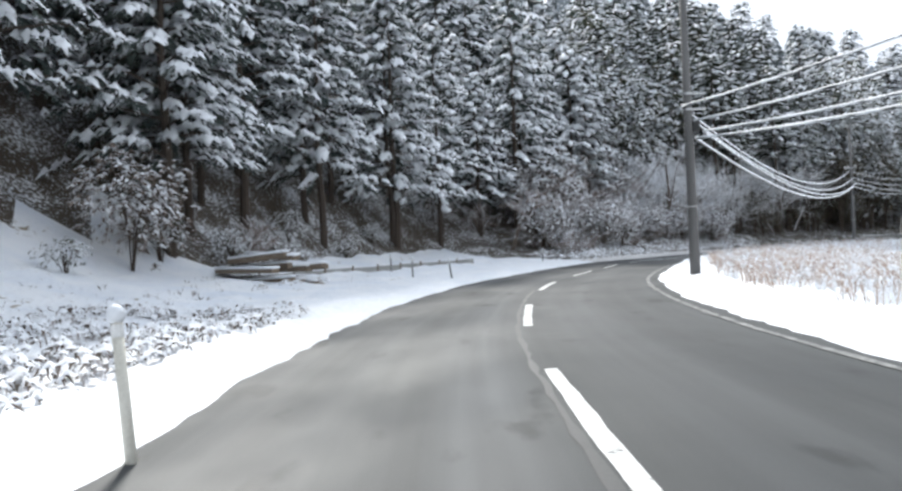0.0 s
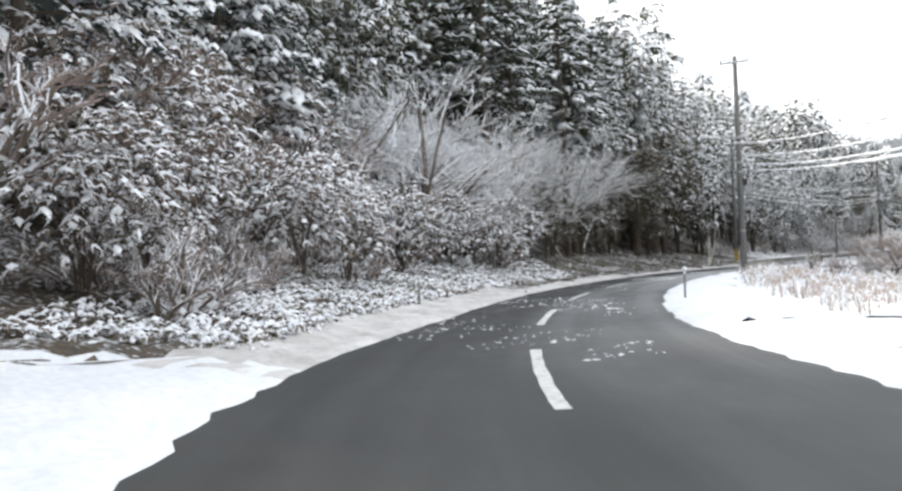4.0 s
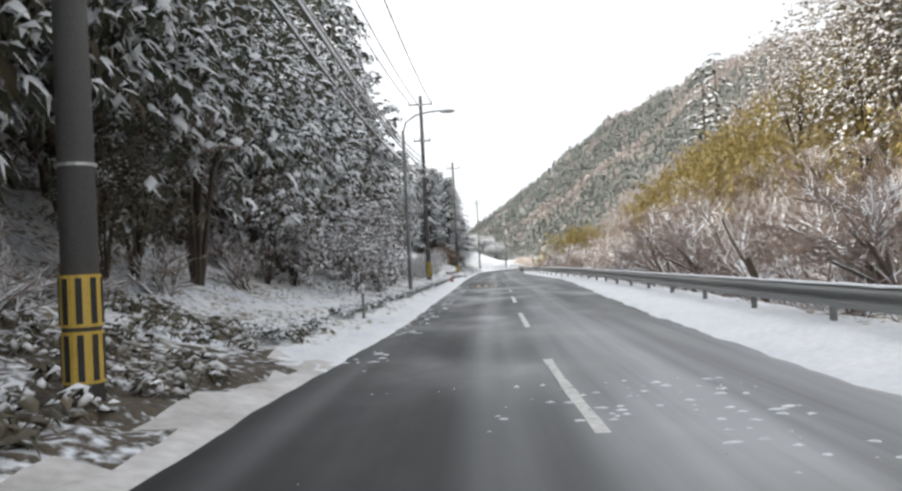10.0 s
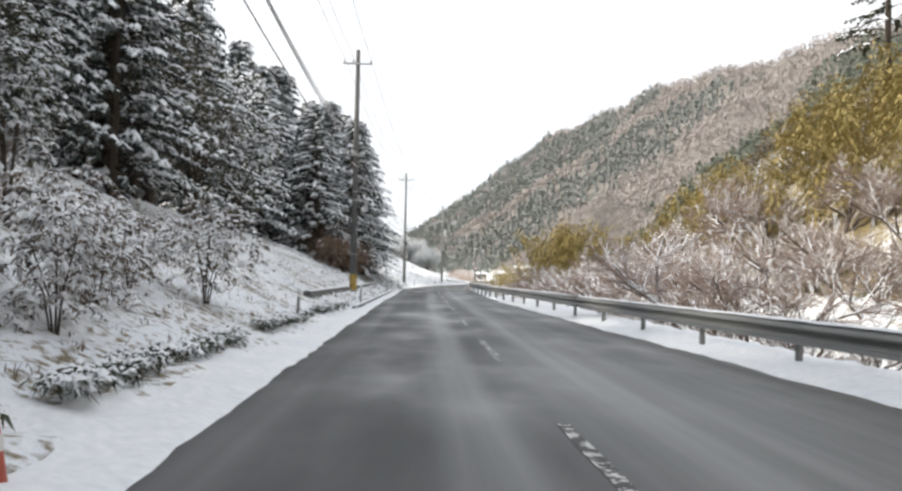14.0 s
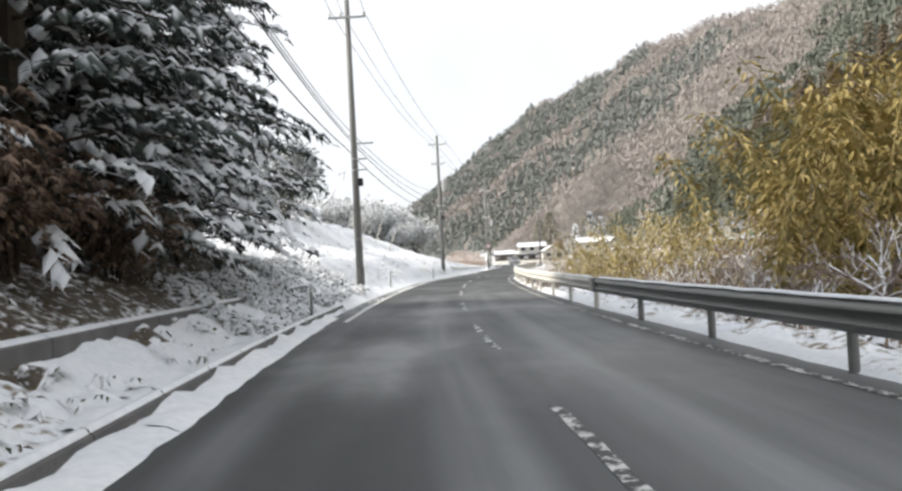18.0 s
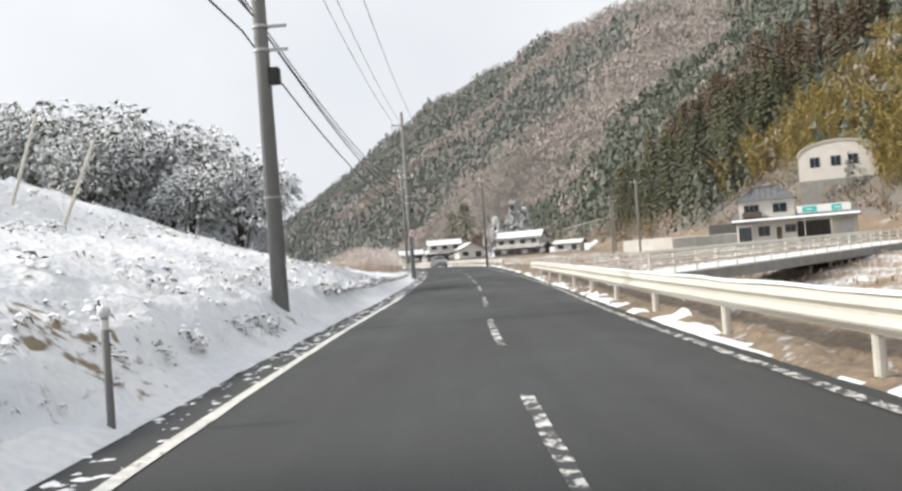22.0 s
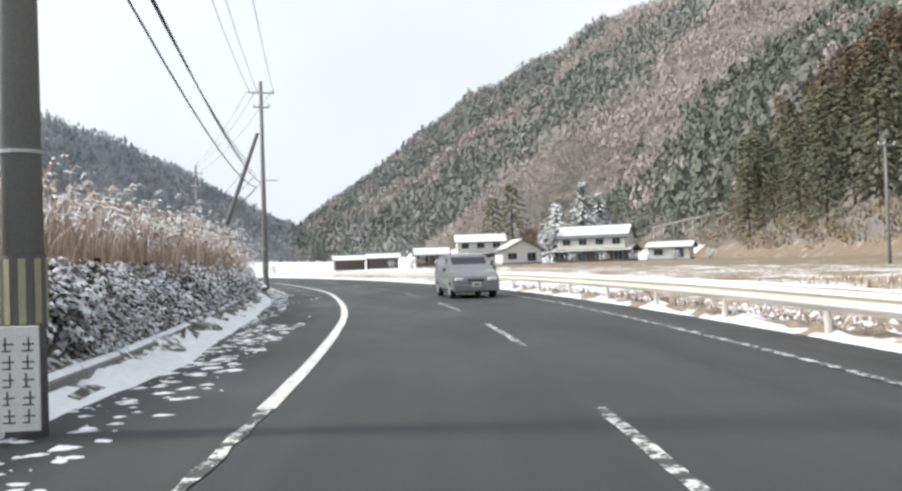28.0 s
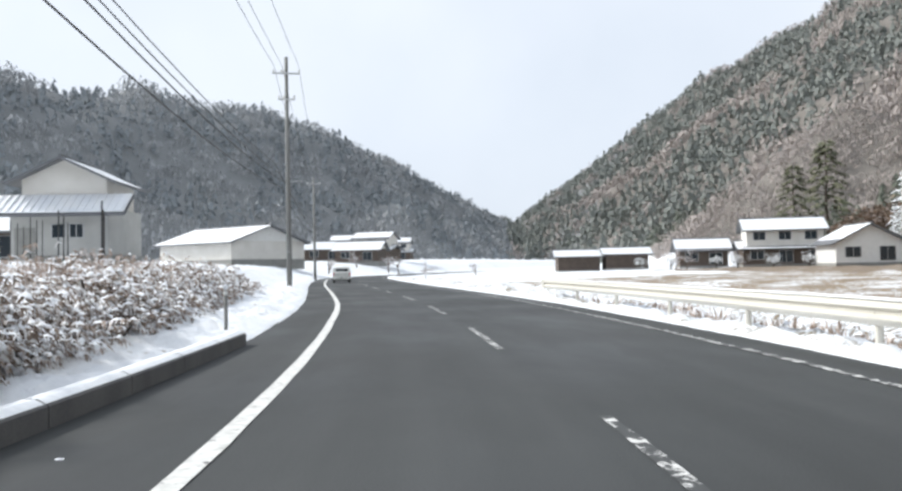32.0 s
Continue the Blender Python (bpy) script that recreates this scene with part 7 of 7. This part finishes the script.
part("handle", box(8.2, 8.25, -0.09, -0.05, 1.0, 1.2), M_STEEL, door)
for x in (12.6, 17.3):
    part("post", rod((x, -1.3, 0.1), (x, -1.3, 3.1), 0.06, 0.06, 10), M_WHITE, SHOP)
part("shutter", box(18.2, 21.2, -0.04, 0.0, 0.15, 2.6), M_STEEL, SHOP)
walls(SHOP, 0.6, 11.0, 1.5, 8.0, 3.4, 6.1, M_PLASTER)
window(SHOP, 1.6, 4.4, 4.2, 5.4, 1.5, 3)
window(SHOP, 7.0, 9.6, 4.2, 5.4, 1.5, 2)
part("balcony", box(1.2, 4.8, 0.7, 1.45, 3.75, 4.5, 0.02), M_BROWNWALL, SHOP)
hip = [(-0.2, 0.7, 6.0), (11.8, 0.7, 6.0), (11.8, 8.8, 6.0), (-0.2, 8.8, 6.0), (3.6, 4.75, 7.9), (8.0, 4.75, 7.9)]
part("roof", mesh_of("roof", hip, [(0, 1, 5, 4), (1, 2, 5), (2, 3, 4, 5), (3, 0, 4), (3, 2, 1, 0)], M_ROOF), None, SHOP)
part("ridge", box(3.4, 8.2, 4.6, 4.9, 7.85, 8.1, 0.04), M_ROOF, SHOP)
for i in range(11):
    x = 0.3 + i * 1.1
    part("tile_rib", rod((x, 0.75, 6.06), (min(max(x, 3.6), 8.0), 4.7, 7.94), 0.05, 0.05, 5), M_ROOF, SHOP)
sg = part("sign_board", box(11.4, 21.0, 0.6, 0.8, 3.75, 4.75, 0.02), M_WHITE, SHOP, "white roof sign with teal panels")
for x0, x1 in ((12.4, 15.0), (17.6, 19.4)):
    part("sign_panel", box(x0, x1, 0.57, 0.6, 3.85, 4.6), M_TEAL, sg, "teal sign panel")
for x0 in (13.0, 18.0):
    part("writing_bar", box(x0, x0 + 1.2, 0.565, 0.572, 4.15, 4.3), M_WHITE, sg)

SHOP.matrix_basis = SHOP.matrix_basis @ Matrix.Diagonal((0.6, 0.8, 0.88, 1))

# the white building with an arched roof behind it
ARCH = thing("arched_building", (88.0, 213.0, 9.3), -33.0, "white building with a pale green arched roof on the slope", "building")
part("foundation", box(-6, 6, -5, 5, -6, 0.2), M_CONCRETE, ARCH)
walls(ARCH, -6, 6, -5, 5, 0.2, 4.6, M_PLASTER)
arc, af = [], []
for i in range(11):
    a = math.pi * i / 10
    for yy in (-5.2, 5.2):
        arc += [(-6.2 * math.cos(a), yy, 4.5 + 2.3 * math.sin(a)), (-6.0 * math.cos(a), yy, 4.4 + 2.15 * math.sin(a))]
for i in range(10):
    k = 4 * i
    af += [(k, k + 4, k + 6, k + 2), (k + 1, k + 3, k + 7, k + 5), (k, k + 1, k + 5, k + 4), (k + 2, k + 6, k + 7, k + 3)]
part("roof", mesh_of("roof", arc, af, M_CREAM), None, ARCH)
part("end_wall", mesh_of("end_wall", [(-6.0 * math.cos(math.pi * i / 10), -4.98, 4.4 + 2.15 * math.sin(math.pi * i / 10)) for i in range(11)], [tuple(range(11))], M_PLASTER), None, ARCH)
for x in (-4.2, -1.0, 1.6):
    window(ARCH, x, x + 1.5, 2.4, 4.0, -5.0)

# a low shed with a rounded roof at the edge of the snowy field
SHED = thing("arched_shed", (-23.4, 236.0, ground_at(-23.4, 236.0) - 0.1), 12.0, "grey-brown shed with a rounded roof in the snowy field", "shed")
NARC = 12
for name, lift, mat in (("roof", 0.0, M_CONCRETE), ("roof_snow", 0.05, M_CLEAN)):
    ang = [math.pi * (i / NARC if not lift else 0.3 + 0.4 * i / NARC) for i in range(NARC + 1)]
    v, f = [], []
    for q in ang:
        for yy in (-7.0, 7.0):
            for r in (5.2 + lift, 5.1 + lift):
                v.append((-r * math.cos(q), yy, 0.3 + r * 0.82 * math.sin(q)))
    for i in range(NARC):
        k = 4 * i
        f += [(k, k + 4, k + 6, k + 2), (k + 1, k + 3, k + 7, k + 5), (k, k + 1, k + 5, k + 4), (k + 2, k + 6, k + 7, k + 3)]
    part(name, mesh_of(name, v, f, mat), None, SHED)
part("foundation", box(-5.2, 5.2, -7, 7, -1.0, 0.35), M_CONCRETE, SHED)
part("end_wall", mesh_of("end_wall", [(-5.1 * math.cos(math.pi * i / NARC), -6.8, 0.3 + 4.15 * math.sin(math.pi * i / NARC)) for i in range(NARC + 1)], [tuple(range(NARC + 1))], M_WOOD), None, SHED)
part("door", box(-1.5, 1.5, -6.9, -6.8, 0.36, 2.9, 0.02), M_STEEL, SHED)

# walls, yard and a bridge on the far bank
def bank_wall(a, b, tall, label, mat=None, thick=0.3, panel=3.0, z=None):
    a, b = Vector((*a, 0)), Vector((*b, 0))
    turn = math.degrees(math.atan2(b.y - a.y, b.x - a.x))
    za = min(ground_at(a.x, a.y), ground_at(b.x, b.y)) if z is None else z
    top = thing("retaining_wall", (a.x, a.y, za), turn, label, "wall")
    n = max(1, round((b - a).length / panel))
    w = (b - a).length / n
    for i in range(n):
        part("panel", box(i * w + 0.01, (i + 1) * w - 0.01, 0, thick, -1.5, tall, 0.015), mat or M_CONCRETE, top)
    part("snow_cover", box(0, n * w, -0.02, thick + 0.02, tall + 0.002, tall + 0.07, 0.03), M_CLEAN, top)
    return top


bank_wall((43.5, 198.5), (49.0, 193.5), 1.9, "pale concrete retaining wall across the fields", M_PLASTER, z=-0.2)
bank_wall((49.2, 193.3), (60.0, 187.0), 1.8, "grey concrete retaining wall with a car park above", z=-0.2)
bank_wall((86.0, 232.0), (64.0, 214.0), 2.4, "grey concrete wall beside the yard", z=1.0)

BRIDGE = thing("bridge", (13.5, 117.0, -0.15), math.degrees(math.atan2(146 - 117, 50 - 13.5)), "small concrete bridge with white railings over the river", "bridge")
BL = math.hypot(36.5, 29)
part("deck", box(0, BL, -2.2, 2.2, -0.55, 0.0, 0.03), M_CONCRETE, BRIDGE)
part("road_snow", box(0.2, BL - 0.2, -1.9, 1.9, 0.0, 0.04), M_CLEAN, BRIDGE)
for side in (-2.1, 2.1):
    for z in (0.42, 0.72, 1.0):
        part("rail", rod((0, side, z), (BL, side, z), 0.045, 0.045, 8), M_RAIL, BRIDGE)
    n = 22
    for i in range(n + 1):
        part("post", box(i * BL / n - 0.04, i * BL / n + 0.04, side - 0.04, side + 0.04, 0, 1.02), M_RAIL, BRIDGE)
for x in (2.0, BL - 6):
    part("pier", box(x, x + 1.0, -1.8, 1.8, -4.0, -0.5), M_CONCRETE, BRIDGE)

# a road on the slope with a white rail
for a, b in (((78, 352, 7.0), (96, 362, 10.2)), ((96, 362, 10.2), (122, 368, 13.6)), ((122, 368, 13.6), (138, 345, 12.0))):
    r = thing("slope_rail", a, 0, "white rail along the road up the slope", "guardrail", "rails on the slope")
    v = Vector(b) - Vector(a)
    part("beam", rod((0, 0, 0.7), (v.x, v.y, v.z + 0.7), 0.22, 0.22, 6), M_RAIL, r)
    for i in range(7):
        q = v * (i / 6)
        part("post", rod((q.x, q.y, q.z - 2), (q.x, q.y, q.z + 0.7), 0.08, 0.08, 6), M_RAIL, r)

# the hamlet under the mountain
house(37.5, 351.0, -4.0, 11.5, 8.0, 2, "two-storey farmhouse with snow on its tiled roof", M_PLASTER, M_BROWNWALL)
house(43.0, 334.5, 4.0, 8.0, 7.0, 1, "white storehouse with a snow-covered roof", M_WHITE, M_WHITE, axis="y", rise=2.2)
house(60.0, 336.0, -30.0, 15.0, 10.0, 2, "large farmhouse with snow-covered hipped roofs", M_PLASTER, M_BROWNWALL, rise=2.4)
house(27.0, 357.0, 0.0, 7.0, 6.0, 1, "small dark barn with snow on its roof", M_BROWNWALL, M_BROWNWALL)
house(73.0, 328.0, -30.0, 8.0, 6.0, 1, "low white outbuilding beside the farmhouse", M_WHITE, M_WHITE, rise=0.9)
house(8.0, 368.0, 8.0, 7.0, 4.5, 1, "long low shed with a white roof", M_BROWNWALL, M_BROWNWALL, rise=0.9, windows=False)
house(16.0, 368.5, 8.0, 7.0, 4.5, 1, "long low shed with a white roof", M_BROWNWALL, M_BROWNWALL, rise=0.9, windows=False)

M_WALL_GREY = plain("grey_plaster", (0.40, 0.40, 0.38), (0.52, 0.52, 0.50), 0.8, 0.85)
# houses beside the end of the road, on the left
HOME = thing("house", (-27.6, 280.5, 2.4), 14.0, "grey house with a plastered gable above a snowy skirt roof", "house")
part("foundation", box(-3.4, 3.4, -4.1, 4.1, -1.5, 0.25), M_CONCRETE, HOME)
walls(HOME, -3.3, 3.3, -4.0, 4.0, 0.25, 3.6, M_WALL_GREY)
slab_roof(HOME, [(-4.8, -5.4, 3.0), (4.8, -5.4, 3.0), (4.8, -3.0, 4.5), (-4.8, -3.0, 4.5)], 0.15, M_ROOF)
slab_roof(HOME, [(-4.7, -5.3, 3.18), (4.7, -5.3, 3.18), (4.7, -3.1, 4.56), (-4.7, -3.1, 4.56)], 0.05, M_CLEAN, "roof_snow")
for i in range(19):
    part("snow_rib", rod((-4.5 + i * 0.5, -5.25, 3.24), (-4.5 + i * 0.5, -3.15, 4.58), 0.05, 0.05, 5), M_CLEAN, HOME)
walls(HOME, -2.9, 2.9, -3.0, 3.5, 3.6, 5.7, M_PLASTER, 1.4, "y")
gable_roof(HOME, -2.9, 2.9, -3.0, 3.5, 5.7, 1.5, 0.9, "y")
window(HOME, -0.5, 0.4, 1.5, 2.4, -4.0)
window(HOME, 0.7, 1.6, 1.5, 2.4, -4.0)
part("shutter", box(-3.0, -1.6, -4.06, -4.0, 0.3, 2.2), M_CONCRETE, HOME)
part("drain_pipe", rod((3.2, -4.06, 0.3), (3.2, -4.06, 3.4), 0.04, 0.04, 8), M_STEEL, HOME)
house(-38.5, 287.0, 14.0, 8.0, 8.0, 1, "grey house with dark window openings", M_CONCRETE, M_BROWNWALL, z=2.3)
house(-41.0, 338.0, 62.0, 13.0, 16.0, 1, "pale grey warehouse with a snow-covered gable roof", M_WHITE, M_PLASTER, axis="y", rise=2.2, z=2.6, name="warehouse", windows=False)
for x, y, w, q in ((-36, 390, 9, 0), (-48, 402, 8, 20), (-40, 418, 10, -10), (-60, 395, 9, 0), (-52, 440, 11, 0), (-70, 430, 10, 10), (-46, 465, 10, 5), (-62, 480, 10, -8)):
    house(x, y, q, w, 7.0, 1 + (w > 9), "distant village house with a snowy roof", M_PLASTER, M_BROWNWALL)
for x, y, q in ((-14, 345, 0.6), (-24, 372, 0.7), (-28, 380, 0.8), (-33, 376, 0.7), (22, 346, 0.6), (-10, 372, 0.6), (-31, 352, 0.6), (24, 350, 0.6)):
    put_plant(rng.choice(BARES), x, y, q, rng=rng)
put_plant("dark0", 61.0, 350.0, 1.25, rng=rng)
put_plant("dark1", 66.0, 354.0, 1.1, rng=rng)
put_plant("drybush", 52.0, 356.0, 3.0, rng=rng)
put_plant("drybush", 56.5, 360.0, 3.4, rng=rng)
put_plant("hill0", 47.0, 362.0, 1.5, rng=rng)
put_plant("hill1", 43.0, 366.0, 1.25, rng=rng)
put_plant("low1", 55.5, 352.0, 0.9, rng=rng)
put_plant("droop1", 50.5, 338.0, 0.8, rng=rng)
for x, y in ((22, 352), (18, 358), (28, 349), (38, 338), (58, 324), (76, 316), (62, 318), (30, 343), (48, 329), (52, 326), (66, 322), (70, 318), (34, 340)):
    put_plant(rng.choice(("bush0", "bush1", "bush2")), x, y, 0.9, rng=rng)

# thin stakes in the field
for i in range(13):
    x, y = -4.5 - i * 1.75, 246 + i * 1.9 + (i % 3)
    st = thing("field_stake", (x, y, ground_at(x, y)), 0, "thin dark stake standing in the snowy field", "stake", "stakes in the field")
    part("shaft", rod((0, 0, -0.3), (0.03, 0, 2.3), 0.03, 0.026, 6), M_WIRE, st)


# ---- cars ----
def car(at, turn, length, width, tall, paint, label, van=False):
    top = thing("car", at, turn, label, "car")
    L, B, Hh = length / 2, width / 2, tall
    # side outline from tail (-y) to nose (+y)
    if van:
        side = [(-L, 0.35), (-L, 0.95), (-L + 0.14, Hh - 0.25), (-L + 0.45, Hh - 0.04), (-L * 0.2, Hh), (L * 0.16, Hh - 0.06), (L * 0.60, 1.04), (L * 0.82, 0.93), (L * 0.94, 0.78), (L * 0.99, 0.58), (L, 0.3)]
    else:
        side = [(-L, 0.35), (-L, 0.92), (-L + 0.15, 1.0), (-L + 0.42, Hh - 0.05), (-L + 0.65, Hh), (L * 0.15, Hh), (L * 0.5, 0.96), (L * 0.93, 0.82), (L, 0.62), (L, 0.3)]
    v, f = [], []
    n = len(side)
    for x, tuck in ((-B, 1), (-B * 0.97, 0), (B * 0.97, 0), (B, 1)):
        for y, z in side:
            inset = 0.16 * max(0.0, (z - 0.95) / (Hh - 0.95)) if z > 0.95 else 0.0
            v.append((x * (1 - inset), y, z))
    for c in range(3):
        for k in range(n - 1):
            a = c * n + k
            f.append((a, a + 1, a + n + 1, a + n))
        f.append((c * n + n - 1, c * n, (c + 1) * n, (c + 1) * n + n - 1))
    f += [tuple(range(n))[::-1], tuple(range(3 * n, 4 * n))]
    me = mesh_of("body", v, f, paint)
    bm = bmesh.new()
    bm.from_mesh(me)
    bmesh.ops.bevel(bm, geom=bm.edges[:], offset=0.05, segments=2, affect="EDGES", clamp_overlap=True)
    bm.to_mesh(me)
    bm.free()
    body = part("body", me, None, top, smooth=True)
    tail, nose = (2, 3) if not van else (1, 2)
    zt = Hh - 0.14
    rear = part("rear_window", box(-B * 0.72, B * 0.72, -L - 0.01 + (0.10 if van else 0.2), -L + (0.16 if van else 0.3), 1.02, zt - 0.05, 0.01), M_GLASS_DARK, top)
    front_y = L * 0.36
    bm = box(-B * 0.76, B * 0.76, -0.02, 0.02, -0.27, 0.27, 0.01)
    m = Matrix.Translation((0, front_y + 0.035, (Hh + 0.98) / 2 + 0.02)) @ Matrix.Rotation(math.atan2(L * 0.36, Hh - 0.98), 4, "X")
    bmesh.ops.transform(bm, matrix=m, verts=bm.verts)
    part("windscreen", bm, M_GLASS_DARK, top)
    for sx in (-1, 1):
        bm = box(sx * B * 0.86 - 0.03, sx * B * 0.86 + 0.07 * sx, -L * 0.72, L * 0.2, 1.0, Hh - 0.16, 0.01)
        part("side_window", bm, M_GLASS_DARK, top)
        part("mirror", box(sx * (B + 0.02), sx * (B + 0.16), L * 0.36, L * 0.42, 0.98, 1.12, 0.02), paint, top)
        part("tail_light", box(sx * B * 0.93 - 0.06, sx * B * 0.93 + 0.04, -L - 0.015, -L + 0.04, 0.62, 0.95, 0.01), M_RED, top)
        part("headlight", box(sx * B * 0.72 - 0.16, sx * B * 0.72 + 0.16, L * 0.93, L + 0.012, 0.62, 0.74, 0.03), M_WHITE, top)
        for yy in (-L * 0.62, L * 0.64):
            wh = part("wheel", rod((sx * (B - 0.19), yy, 0.3), (sx * (B + 0.005), yy, 0.3), 0.3, 0.3, 20), M_BLACK, top)
            part("rim", rod((sx * (B - 0.02), yy, 0.3), (sx * (B + 0.014), yy, 0.3), 0.19, 0.19, 14), M_STEEL, wh)
    part("rear_bumper", box(-B * 0.97, B * 0.97, -L - 0.06, -L + 0.05, 0.28, 0.52, 0.03), paint, top)
    part("front_bumper", box(-B * 0.97, B * 0.97, L - 0.05, L + 0.06, 0.24, 0.5, 0.03), paint, top)
    part("grille", box(-B * 0.36, B * 0.36, L - 0.02, L + 0.02, 0.62, 0.69, 0.01), M_BLACK, top)
    for yy in (-L - 0.07, L + 0.055):
        pl = part("number_plate", box(-0.165, 0.165, yy, yy + 0.015, 0.42, 0.58), M_WHITE, top)
        part("writing_bar", box(-0.11, 0.11, yy - 0.002, yy + 0.017, 0.46, 0.52), M_BLACK, pl)
    part("underside", box(-B * 0.9, B * 0.9, -L * 0.9, L * 0.9, 0.2, 0.36), M_BLACK, top)
    return top


def paint_mat(name, c):
    m, nt, b = material(name, 0.3)
    nt.links.new(ramp(nt, noise_node(nt, 3.0, 3.0), [(0.3, tuple(q * 0.85 for q in c)), (0.7, c)]), b.inputs["Base Color"])
    b.inputs["Coat Weight"].default_value = 0.5
    return m


M_CAR_WHITE = paint_mat("white_car_paint", (0.74, 0.74, 0.70))
M_CAR_SILVER = paint_mat("silver_car_paint", (0.20, 0.205, 0.21))
lead = W(520.0, -1.5, 0.015)
car((lead.x, lead.y, lead.z), heading(520.0), 3.9, 1.62, 1.5, M_CAR_WHITE, "white hatchback with a dusting of road dirt", False)
on = W(412.0, 1.75, 0.015)
car((on.x, on.y, on.z), heading(412.0) + 180, 4.5, 1.7, 1.62, M_CAR_SILVER, "silver people carrier driving on the far lane", True)
car((53.0, 196.5, ground_at(53.0, 196.5)), 60, 4.2, 1.65, 1.45, M_BLACK, "dark car parked above the concrete wall, snow on its roof", False)
